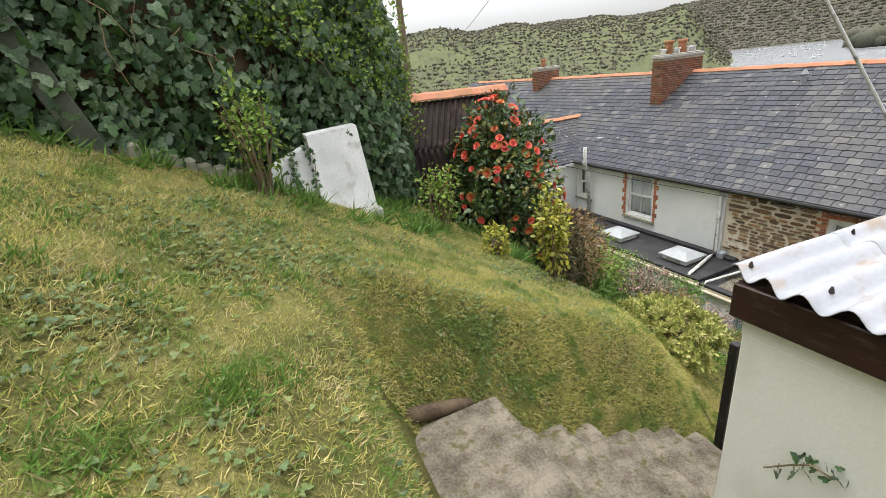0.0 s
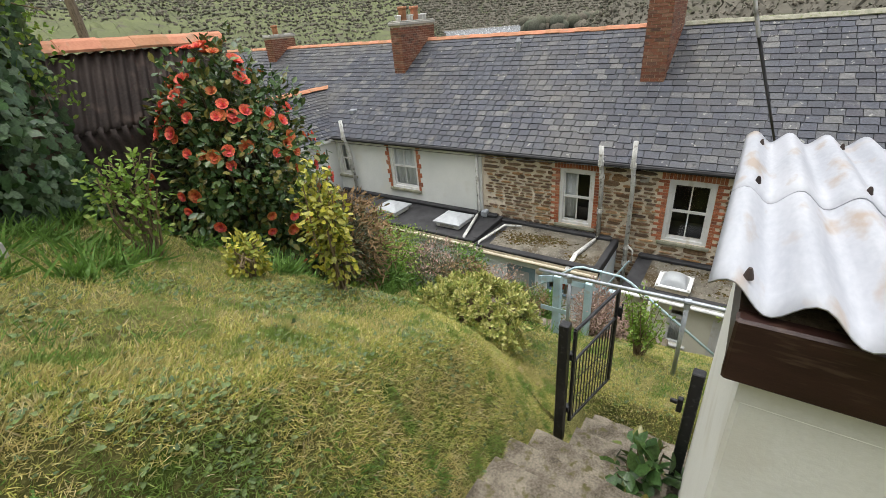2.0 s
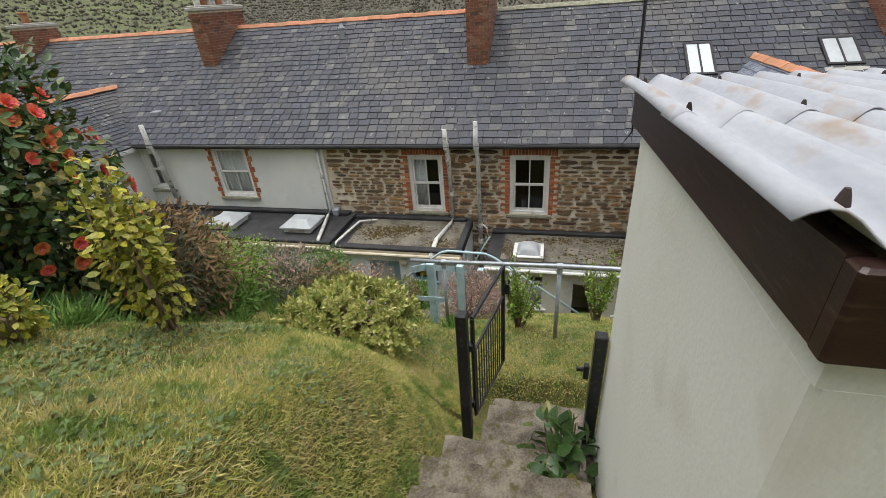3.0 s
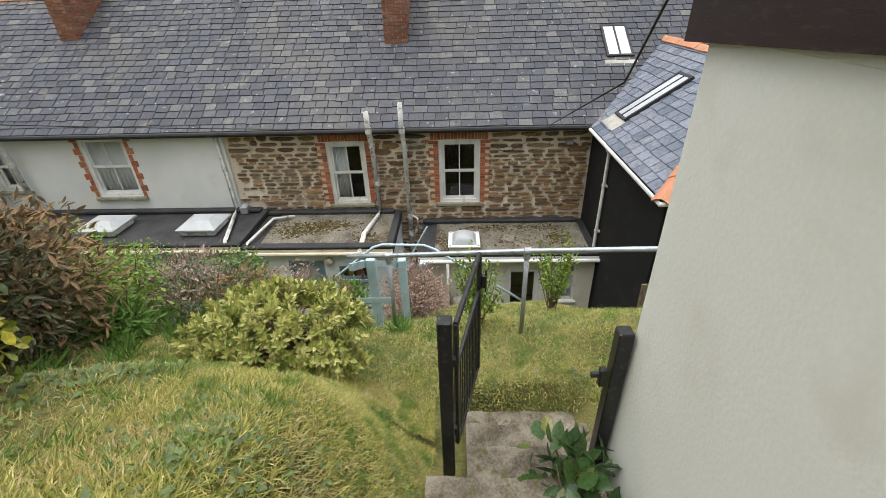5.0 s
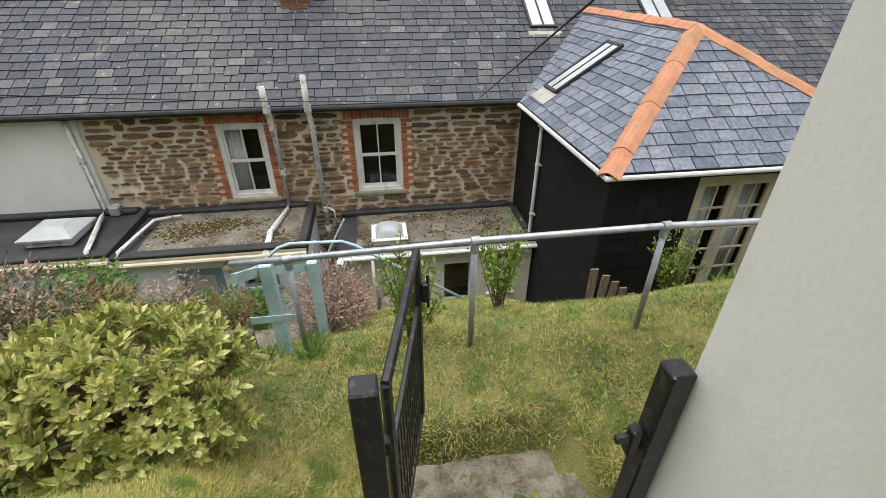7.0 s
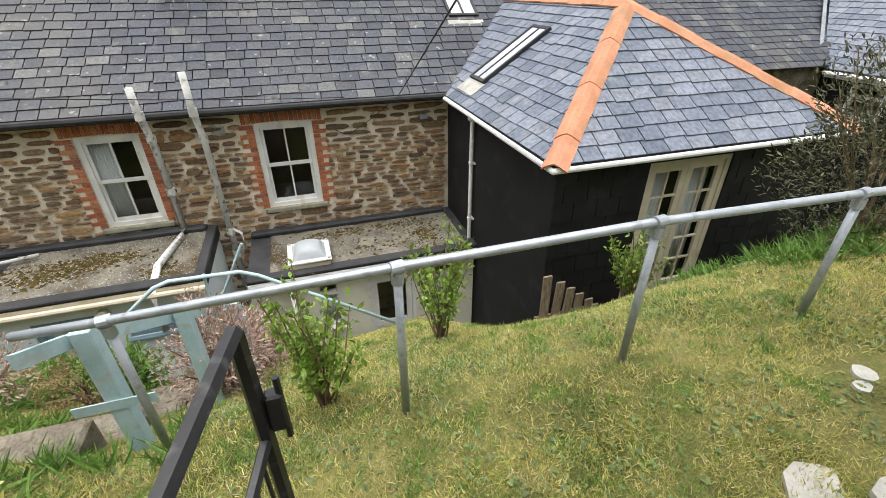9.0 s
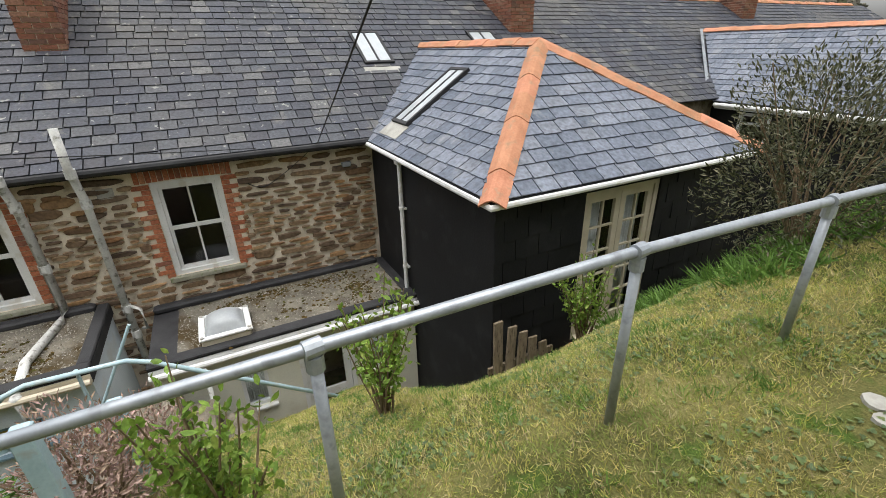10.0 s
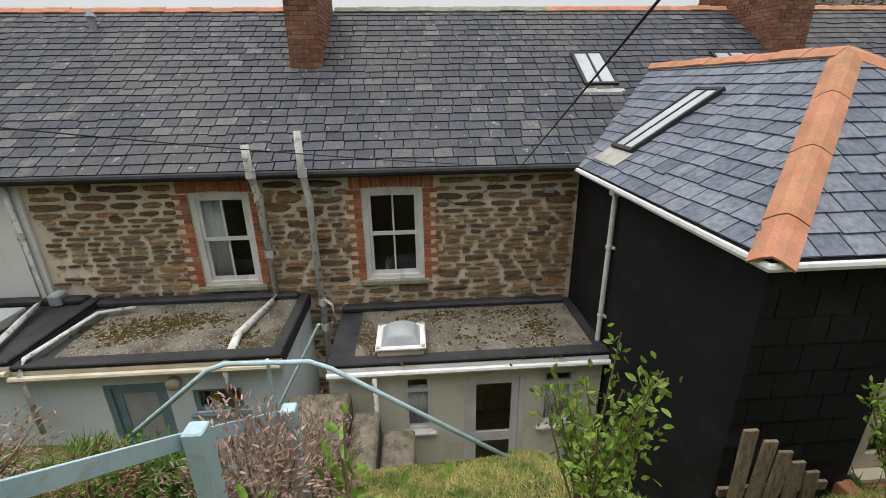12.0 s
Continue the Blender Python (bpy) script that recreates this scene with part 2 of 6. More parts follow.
# scale, threshold from and to, strength and colour of each layer of patches
ROOFGRIME = ((0.45, 0.5, 0.66, 0.42, (0.115, 0.108, 0.092)), (9.0, 0.66, 0.7, 0.75, (0.3, 0.3, 0.27)), (7.0, 0.68, 0.72, 0.85, (0.012, 0.012, 0.013)))
LAWNGRIME = ((2.6, 0.53, 0.66, 0.6, (0.5, 0.41, 0.19)), (4.0, 0.53, 0.62, 0.8, (0.13, 0.24, 0.04)), (9.0, 0.62, 0.68, 0.7, (0.6, 0.5, 0.3)))
M = dict(
    slate=pieces("slate", SLATES, 0.55, 0.4, False, 25, (0.17, 0.165, 0.145), grime=ROOFGRIME),
    slate_j=pieces("slate_far", SLATES, 0.55, 0.4, True, 25, (0.17, 0.165, 0.145), grime=ROOFGRIME),
    slate2=pieces("slate_new", SLATES2, 0.45, 0.3, False, 18, (0.26, 0.27, 0.28)),
    slate2_j=pieces("slate_new_far", SLATES2, 0.45, 0.3, True, 18, (0.26, 0.27, 0.28)),
    stone=pieces("rubble_stone", STONES, 0.85, 0.8, False, 22),
    stone_j=pieces("rubble_stone_far", STONES, 0.85, 0.8, True, 22),
    brick=pieces("brick", BRICKS, 0.85, 0.5, False, 35),
    brick_j=pieces("chimney_brick", [(0.14, 0.06, 0.04), (0.24, 0.1, 0.062), (0.19, 0.078, 0.048), (0.28, 0.15, 0.1), (0.1, 0.055, 0.042)], 0.85, 0.5, True, 35),
    mortar=mat("mortar", (0.56, 0.49, 0.39), (0.74, 0.66, 0.54), (0.4, 0.33, 0.25), 3, 60, 0.95, 0.6, coord="World"),
    underslate=mat("roof_felt", (0.03, 0.03, 0.034), (0.05, 0.05, 0.055), None, 3, 40, 0.9, 0.3),
    render_white=mat("white_render", (0.575, 0.598, 0.586), (0.759, 0.77, 0.747), (0.644, 0.644, 0.598), 0.7, 70, 0.9, 0.25, coord="World", depth=0.008),
    render_cream=mat("cream_render", (0.589, 0.582, 0.486), (0.768, 0.755, 0.64), (0.576, 0.55, 0.448), 0.8, 80, 0.9, 0.25, coord="World", depth=0.008),
    render_blue=mat("pale_blue_render", (0.525, 0.598, 0.648), (0.7, 0.756, 0.792), (0.587, 0.61, 0.6), 0.8, 70, 0.9, 0.25, coord="World", depth=0.008),
    shedwall=mat("painted_render", (0.76, 0.765, 0.69), (0.83, 0.83, 0.77), (0.74, 0.73, 0.65), 1.1, 55, 0.75, 0.5, coord="World", depth=0.006),
    panelwhite=mat("whitewash", (0.55, 0.56, 0.55), (0.78, 0.78, 0.77), (0.5, 0.5, 0.47), 2.5, 60, 0.9, 0.5, coord="World", depth=0.01),
    black=mat("black_slate_hung", (0.005, 0.0052, 0.006), (0.011, 0.0115, 0.013), (0.017, 0.0175, 0.019), 1.2, 45, 0.7, 0.4, coord="World", depth=0.01),
    blackmetal=mat("black_gloss_paint", (0.008, 0.008, 0.009), (0.016, 0.016, 0.017), (0.05, 0.05, 0.05), 12, 90, 0.35, 0.3, coord="World", depth=0.003, spec=0.5),
    brownwood=mat("dark_brown_paint", (0.022, 0.009, 0.007), (0.04, 0.017, 0.013), (0.06, 0.035, 0.025), 5, 60, 0.4, 0.25, coord="World", stretch=(1, 1, 6), depth=0.004, spec=0.45),
    tin=mat("corrugated_white", (0.33, 0.345, 0.38), (0.42, 0.43, 0.46), (0.33, 0.275, 0.23), 1.6, 25, 0.55, 0.15, coord="World", stretch=(1, 3, 1), depth=0.004, spec=0.25),
    rusttin=mat("weathered_iron", (0.022, 0.016, 0.014), (0.06, 0.045, 0.038), (0.085, 0.06, 0.05), 2, 40, 0.8, 0.4, coord="World", depth=0.006),
    galv=mat("galvanised_steel", (0.33, 0.36, 0.39), (0.43, 0.46, 0.49), (0.29, 0.31, 0.33), 8, 60, 0.42, 0.2, 0.55, coord="World", depth=0.002),
    pipe=mat("weathered_soil_pipe", (0.42, 0.42, 0.4), (0.64, 0.64, 0.61), (0.2, 0.19, 0.16), 5, 50, 0.7, 0.3, coord="World", depth=0.004),
    whiteplastic=mat("white_paint", (0.62, 0.63, 0.62), (0.76, 0.76, 0.75), (0.6, 0.58, 0.53), 3, 50, 0.45, 0.1, coord="World", depth=0.002),
    creamwood=mat("cream_painted_wood", (0.48, 0.42, 0.31), (0.6, 0.54, 0.42), None, 4, 60, 0.6, 0.15, coord="World", depth=0.003),
    bluepaint=mat("pale_blue_paint", (0.34, 0.48, 0.53), (0.46, 0.6, 0.64), (0.4, 0.46, 0.46), 5, 60, 0.6, 0.2, coord="World", depth=0.003),
    bluedoor=mat("blue_grey_paint", (0.14, 0.22, 0.27), (0.2, 0.29, 0.34), None, 5, 60, 0.55, 0.15, coord="World", depth=0.003),
    terracotta=mat("terracotta", (0.38, 0.165, 0.09), (0.52, 0.25, 0.145), (0.34, 0.21, 0.13), 4, 40, 0.8, 0.4, coord="World", vary=0.15, depth=0.008),
    concrete=mat("weathered_concrete", (0.07, 0.058, 0.042), (0.235, 0.205, 0.16), (0.085, 0.078, 0.03), 6.0, 60, 0.95, 0.9, coord="World", depth=0.02),
    stonesill=mat("stone_sill", (0.2, 0.2, 0.15), (0.33, 0.32, 0.25), (0.17, 0.19, 0.09), 6, 50, 0.9, 0.5, coord="World", depth=0.008),
    felt=mat("black_felt", (0.02, 0.02, 0.022), (0.045, 0.045, 0.047), None, 3, 70, 0.7, 0.3, coord="World", depth=0.005),
    chip=mat("chipped_roof", (0.07, 0.062, 0.047), (0.22, 0.2, 0.16), (0.06, 0.04, 0.014), 2.6, 90, 0.95, 0.9, coord="World", spot=1.2, depth=0.015),
    lead=mat("lead", (0.2, 0.22, 0.24), (0.33, 0.35, 0.37), None, 5, 50, 0.6, 0.2, coord="World", depth=0.004),
    cement=mat("cement_fillet", (0.3, 0.29, 0.26), (0.45, 0.44, 0.4), None, 5, 50, 0.9, 0.4, coord="World", depth=0.008),
    soil=mat("lawn_soil", (0.055, 0.062, 0.02), (0.22, 0.2, 0.075), (0.07, 0.11, 0.024), 2.2, 70, 1.0, 1.0, coord="World", depth=0.03, spec=0.05),
    wood=mat("grey_wood", (0.13, 0.1, 0.07), (0.25, 0.2, 0.14), (0.08, 0.06, 0.04), 6, 60, 0.9, 0.6, coord="World", stretch=(4, 4, 1), depth=0.01),
    bark=mat("bark", (0.05, 0.035, 0.022), (0.13, 0.095, 0.06), None, 8, 60, 0.95, 0.7, coord="World", depth=0.01),
    twig=mat("dry_twig", (0.12, 0.085, 0.05), (0.24, 0.18, 0.11), None, 8, 60, 0.95, 0.4, coord="World", depth=0.004),
    # near-black colour puts the dimness of unlit rooms into their surfaces
    interior=mat("unlit_room", (0.05, 0.05, 0.05), (0.08, 0.08, 0.08), None, 2, 20, 0.95, 0.1),
    curtain=mat("net_curtain", (0.66, 0.67, 0.68), (0.78, 0.78, 0.78), None, 6, 40, 0.9, 0.3, stretch=(1, 8, 1)),
    redcloth=mat("red_cloth", (0.4, 0.05, 0.03), (0.55, 0.12, 0.05), None, 6, 40, 0.9, 0.2),
    yellowcloth=mat("yellow_cloth", (0.5, 0.35, 0.05), (0.6, 0.42, 0.08), None, 6, 40, 0.9, 0.2),
    water=mat("river_water", (0.18, 0.192, 0.204), (0.252, 0.264, 0.276), None, 0.01, 0.1, 0.25, 0.02, coord="World"),
    # distance haze is mixed into the greyed, low-contrast woods and field colours
    woods=mat("hazy_woodland", (0.09, 0.085, 0.07), (0.13, 0.12, 0.098), (0.06, 0.07, 0.035), 0.012, 0.25, 1.0, 0.0, coord="World", spec=0.0),
    field=mat("hazy_pasture", (0.105, 0.115, 0.07), (0.14, 0.155, 0.08), (0.11, 0.105, 0.08), 0.02, 0.3, 1.0, 0.0, coord="World", spec=0.0),
    glass=glassmat("window_glass", (0.84, 0.87, 0.88)),
    dome=mat("frosted_dome", (0.31, 0.329, 0.341), (0.384, 0.403, 0.415), None, 4, 30, 0.3, 0.05),
    grass=leafmat("grass_blades", [(0.43, 0.42, 0.1), (0.22, 0.3, 0.055), (0.54, 0.48, 0.14), (0.66, 0.53, 0.23), (0.34, 0.39, 0.08), (0.76, 0.64, 0.34)], 0.7, 0.3, (0.19, 0.29, 0.055), LAWNGRIME),
    lush=leafmat("lush_grass", [(0.1, 0.2, 0.035), (0.15, 0.27, 0.05), (0.08, 0.16, 0.03)], 0.6, 0.3),
    ivy=leafmat("ivy_leaves", [(0.038, 0.08, 0.027), (0.07, 0.135, 0.04), (0.05, 0.1, 0.05), (0.16, 0.23, 0.12), (0.03, 0.06, 0.026)], 0.35, 0.12),
    privet=leafmat("privet_leaves", [(0.149, 0.26, 0.036), (0.23, 0.351, 0.054), (0.108, 0.195, 0.03), (0.297, 0.364, 0.072)], 0.5, 0.3),
    camellia=leafmat("camellia_leaves", [(0.03, 0.065, 0.02), (0.05, 0.1, 0.028), (0.07, 0.12, 0.035), (0.2, 0.17, 0.04)], 0.3, 0.1),
    bloom=leafmat("camellia_petals", [(0.72, 0.07, 0.09), (0.78, 0.14, 0.12), (0.8, 0.2, 0.08), (0.7, 0.08, 0.14)], 0.6, 0.25),
    fadebloom=leafmat("faded_petals", [(0.6, 0.2, 0.04), (0.5, 0.2, 0.06), (0.66, 0.14, 0.07)], 0.7, 0.25),
    yellowleaf=leafmat("golden_leaves", [(0.5, 0.45, 0.05), (0.36, 0.36, 0.05), (0.14, 0.2, 0.03), (0.6, 0.52, 0.12)], 0.45, 0.25),
    varieg=leafmat("variegated_leaves", [(0.45, 0.43, 0.12), (0.24, 0.3, 0.07), (0.65, 0.6, 0.26), (0.36, 0.37, 0.1), (0.16, 0.22, 0.05)], 0.4, 0.25),
    greyleaf=leafmat("grey_green_leaves", [(0.07, 0.095, 0.055), (0.11, 0.13, 0.075), (0.05, 0.07, 0.04)], 0.7, 0.15),
    heather=leafmat("dry_heather", [(0.345, 0.225, 0.195), (0.48, 0.33, 0.3), (0.3, 0.225, 0.15), (0.405, 0.285, 0.225)], 0.9, 0.15),
    rustleaf=leafmat("rusty_stems", [(0.2, 0.13, 0.07), (0.28, 0.18, 0.09), (0.15, 0.12, 0.05)], 0.9, 0.15),
    darkbush=leafmat("small_dark_leaves", [(0.045, 0.055, 0.025), (0.08, 0.085, 0.04), (0.12, 0.11, 0.06)], 0.6, 0.15),
    ivy_light=leafmat("weed_leaves", [(0.1, 0.14, 0.05), (0.14, 0.2, 0.06), (0.07, 0.11, 0.05), (0.2, 0.24, 0.08)], 0.6, 0.2),
    straw=leafmat("straw", [(0.4, 0.33, 0.18), (0.5, 0.42, 0.25), (0.3, 0.24, 0.12)], 0.9, 0.2),
    cable=mat("black_cable", (0.02, 0.02, 0.02), (0.035, 0.035, 0.035), None, 10, 50, 0.6, 0.1),
)


# ---- builders ----
rnd = random.Random(7)
rng = np.random.default_rng(7)


class Geo:
    """Collects verts and faces of one mesh."""

    def __init__(self):
        self.v, self.f = [], []

    def add(self, vs, fs):
        k = len(self.v)
        self.v += [tuple(p) for p in vs]
        self.f += [tuple(k + i for i in f) for f in fs]
        return self

    def box(self, x0, x1, y0, y1, z0, z1, m=None, c=0.0):
        """Box; c: chamfer of all edges running up."""
        if c:
            ring = [(x0 + c, y0), (x1 - c, y0), (x1, y0 + c), (x1, y1 - c), (x1 - c, y1), (x0 + c, y1), (x0, y1 - c), (x0, y0 + c)]
            k = len(ring)
            cx, cy = (x0 + x1) / 2, (y0 + y1) / 2
            sx, sy = max(0.05, 1 - 2 * c / (x1 - x0)), max(0.05, 1 - 2 * c / (y1 - y0))
            vs = []
            for z, s in ((z0, 0), (z0 + c, 1), (z1 - c, 1), (z1, 0)):
                vs += [(a if s else cx + (a - cx) * sx, b if s else cy + (b - cy) * sy, z) for a, b in ring]
            fs = [tuple(range(k))[::-1], tuple(range(3 * k, 4 * k))]
            for r in range(3):
                fs += [(r * k + i, r * k + (i + 1) % k, (r + 1) * k + (i + 1) % k, (r + 1) * k + i) for i in range(k)]
        else:
            vs = [(x, y, z) for z in (z0, z1) for x, y in ((x0, y0), (x1, y0), (x1, y1), (x0, y1))]
            fs = [(3, 2, 1, 0), (4, 5, 6, 7), (0, 1, 5, 4), (1, 2, 6, 5), (2, 3, 7, 6), (3, 0, 4, 7)]
        if m is not None:
            vs = [m @ Vector(p) for p in vs]
        return self.add(vs, fs)

    def pane(self, x0, x1, y0, y1, z0, z1):
        """Sheet of glass facing along x."""
        return self.add([(x0, y0, z0), (x0, y1, z0), (x0, y1, z1), (x0, y0, z1)], [(0, 3, 2, 1)])

    def tube(self, pts, r, n=8, r2=None, cap=True):
        """Round bar along points, tapering from r to r2."""
        pts = [Vector(p) for p in pts]
        r2 = r if r2 is None else r2
        rings, up = [], Vector((0, 0, 1))
        for i, p in enumerate(pts):
            d = (pts[min(i + 1, len(pts) - 1)] - pts[max(i - 1, 0)]).normalized()
            a = d.cross(up if abs(d.z) < 0.9 else Vector((1, 0, 0))).normalized()
            b = d.cross(a)
            rr = r + (r2 - r) * i / max(1, len(pts) - 1)
            rings.append([p + (a * math.cos(t) + b * math.sin(t)) * rr for t in (2 * math.pi * j / n for j in range(n))])
        vs = [q for ring in rings for q in ring]
        fs = [(i * n + j, i * n + (j + 1) % n, (i + 1) * n + (j + 1) % n, (i + 1) * n + j) for i in range(len(pts) - 1) for j in range(n)]
        if cap:
            fs += [tuple(range(n))[::-1], tuple(range((len(pts) - 1) * n, len(pts) * n))]
        return self.add(vs, fs)

    def prism(self, poly, d):
        """A flat polygon pushed out by the vector d."""
        k = len(poly)
        vs = [Vector(p) for p in poly] + [Vector(p) + Vector(d) for p in poly]
        fs = [tuple(range(k))[::-1], tuple(range(k, 2 * k))] + [(i, (i + 1) % k, k + (i + 1) % k, k + i) for i in range(k)]
        return self.add(vs, fs)

    def mesh(self, name, material, smooth=False):
        me = bpy.data.meshes.new(name)
        me.from_pydata(self.v, [], self.f)
        bm = bmesh.new()
        bm.from_mesh(me)
        if len(self.f) < 60000:
            bmesh.ops.recalc_face_normals(bm, faces=bm.faces)
        if smooth:
            for f in bm.faces:
                f.smooth = True
        bm.to_mesh(me)
        bm.free()
        me.materials.append(material)
        return me


def part(name, geo, material, parent=None, label="", smooth=False):
    ob = new(name, geo.mesh(name, material, smooth))
    if parent is not None:
        ob.parent = parent
    if label:
        ob["label"] = label
    return ob


def thing(name, label, category, at=(0, 0, 0), group="", kind=""):
    ob = new(name)
    ob.location = at
    return tagged(ob, label, category, group, kind)


def structure(name, geo, material, label, category):
    return tagged(part(name, geo, material), label, category, "", "structure")


def under(ob, parent):
    """Hang a part made in world places under its thing."""
    ob.parent = parent
    ob.matrix_parent_inverse = Matrix.Translation(parent.location).inverted()
    return ob


def sub(name, geo, material, parent, label="", smooth=False):
    return under(part(name, geo, material, None, label, smooth), parent)


def sub2(name, geo, material, owner, label="", smooth=False):
    """A piece of a part; both were made in world places."""
    ob = part(name, geo, material, None, label, smooth)
    ob.parent = owner
    return ob


def smooth_step(a, b, x):
    t = np.clip((x - a) / (b - a), 0, 1)
    return t * t * (3 - 2 * t)


def scatter(name, template, faces, places, axes, material, smooth=False):
    """One mesh of many copies of a small shape: places (n,3), axes (n,3,3) columns scaled."""
    t = np.asarray(template, float)
    n, k = len(places), len(t)
    v = np.einsum("nij,kj->nki", axes, t) + np.asarray(places)[:, None, :]
    me = bpy.data.meshes.new(name)
    me.vertices.add(n * k)
    me.vertices.foreach_set("co", v.reshape(-1).astype(np.float32))
    loops = np.concatenate([np.asarray(f) for f in faces])
    sizes = np.array([len(f) for f in faces])
    allidx = (loops[None, :] + (np.arange(n) * k)[:, None]).reshape(-1)
    me.loops.add(len(allidx))
    me.loops.foreach_set("vertex_index", allidx.astype(np.int32))
    tot = np.tile(sizes, n)
    start = np.concatenate([[0], np.cumsum(tot)[:-1]])
    me.polygons.add(len(tot))
    me.polygons.foreach_set("loop_start", start.astype(np.int32))
    me.update(calc_edges=True)
    me.validate()
    if smooth:
        me.polygons.foreach_set("use_smooth", np.ones(len(tot), dtype=bool))
    me.materials.append(material)
    return me


def frames_for(direction, size, spin=None, width=1.0):
    """Axes whose y runs along direction, z a random normal; scaled by size."""
    d = direction / np.linalg.norm(direction, axis=1, keepdims=True)
    r = rng.normal(size=d.shape) if spin is None else spin + 0.35 * rng.normal(size=d.shape)
    x = np.cross(d, r)
    x /= np.linalg.norm(x, axis=1, keepdims=True) + 1e-9
    z = np.cross(x, d)
    s = np.asarray(size)[:, None]
    return np.stack([x * s * width, d * s, z * s], axis=2)


LEAF = ([(0, 0, 0), (0.28, 0.35, 0.05), (0.24, 0.7, 0.03), (0, 1, -0.06), (-0.24, 0.7, 0.03), (-0.28, 0.35, 0.05), (0, 0.5, -0.03)], [(0, 1, 6), (1, 2, 6), (2, 3, 6), (3, 4, 6), (4, 5, 6), (5, 0, 6)])
IVY = ([(0, 0, 0), (0.32, -0.12, 0.02), (0.5, 0.2, -0.05), (0.26, 0.35, 0.02), (0.3, 0.62, -0.03), (0, 1, -0.08), (-0.3, 0.62, -0.03), (-0.26, 0.35, 0.02), (-0.5, 0.2, -0.05), (-0.32, -0.12, 0.02), (0, 0.35, 0.05)], [(i, (i + 1) % 10, 10) for i in range(10)])
BLADE = ([(-0.05, 0, 0), (0.05, 0, 0), (0.03, 0.6, 0.04), (0, 1, 0.16), (-0.03, 0.6, 0.04)], [(0, 1, 2, 4), (4, 2, 3)])
NARROW = ([(0, 0, 0), (0.13, 0.4, 0.03), (0.09, 0.75, 0.0), (0, 1, -0.08), (-0.09, 0.75, 0.0), (-0.13, 0.4, 0.03)], [(0, 1, 2, 3), (0, 3, 4, 5)])


# ---- ground ----
def soft(x, w=0.25):
    return w * np.logaddexp(0, x / w)


def stair(x):
    return -0.78 - 0.55 * np.clip(x - 0.35, 0, 3.45)


def ground(x, y):
    """Height of the hillside garden at a place."""
    x, y = np.asarray(x, float), np.asarray(y, float)
    upper = 0.475 - 0.537 * x + 0.08 * (y - 4.15) - 0.06 * soft(2.6 - y, 0.3)
    # the mound ends above a lower planting bed
    upper = upper - 0.44 * smooth_step(3.12, 3.9, x + 0.4 * np.clip(y - 3.4, 0, 3))
    lower = -2.62 - 0.08 * (x - 4.4) - 0.6 * soft(x - 5.14, 0.2) - 0.55 * soft(x - 6.0, 0.15) * smooth_step(0.7, -0.5, y) - 0.08 * (np.clip(y, -6, 6) - 1.0) - 0.27 * smooth_step(0.36, 0.2, np.abs(x - 4.0)) * smooth_step(0.62, 0.45, np.abs(y - 1.57))
    lane = np.where(x < 3.8, stair(x) - 0.12, lower)
    lane = np.minimum(lane, np.where(x < 3.8, lane, lower))
    yb = 2.22 + 0.5 * smooth_step(3.6, 5.2, x) + 0.9 * smooth_step(5.4, 6.6, x)
    w = smooth_step(yb - 0.12, yb + 0.6 + 0.4 * smooth_step(2.8, 5, x), y)
    z = lane * (1 - w) + upper * w
    # the landing's upper side: lawn round the head of the steps
    head = smooth_step(0.6, 0.05, x)
    z = z * (1 - head) + upper * head
    # bank above the shed
    z = np.where(x > 8.05, np.maximum(-6.9, z - 40 * (x - 8.05)), z)
    z = z + 0.025 * np.sin(x * 5.1 + 1.3 * y) * np.cos(y * 4.3 - 0.7 * x) * smooth_step(40, 8, np.hypot(x, y))
    # the far land falls towards the river
    fall = smooth_step(16, 90, x + 0.5 * np.abs(y - 5))
    z = np.where(x > 8.05, z * (1 - fall) - 31.5 * fall, z)
    side = smooth_step(30, 200, np.hypot(x, y))
    return np.where(x > 8.05, z, z * (1 - side) + side * np.clip(z, -31.5, 25))


def axis_steps(lo, hi, step, far_lo, far_hi):
    mid = list(np.arange(lo, hi + 1e-6, step))
    up, d = [], step
    while (mid[-1] if not up else up[-1]) < far_hi:
        d *= 1.35
        up.append((mid[-1] if not up else up[-1]) + d)
    dn, d = [], step
    while (mid[0] if not dn else dn[-1]) > far_lo:
        d *= 1.35
        dn.append((mid[0] if not dn else dn[-1]) - d)
    return np.array(dn[::-1] + mid + up)


def build_ground():
    xs, ys = axis_steps(-3.0, 8.3, 0.085, -1800, 2600), axis_steps(-5.0, 9.0, 0.1, -2600, 2600)
    X, Y = np.meshgrid(xs, ys, indexing="ij")
    Z = ground(X, Y)
    g = Geo()
    g.v = [tuple(p) for p in np.stack([X, Y, Z], 2).reshape(-1, 3)]
    k = len(ys)
    g.f = [(i * k + j, (i + 1) * k + j, (i + 1) * k + j + 1, i * k + j + 1) for i in range(len(xs) - 1) for j in range(k - 1)]
    structure("ground", g, M["soil"], "sloping garden soil under mown yellow-green grass", "ground").data.polygons.foreach_set("use_smooth", [True] * len(g.f))


build_ground()

# ---- distance: river, wooded hills ----
structure("water", Geo().add([(150, -1500, -30), (2600, -1500, -30), (2600, 2600, -30), (150, 2600, -30)], [(0, 1, 2, 3)]), M["water"], "wide grey river beyond the roofs", "water")


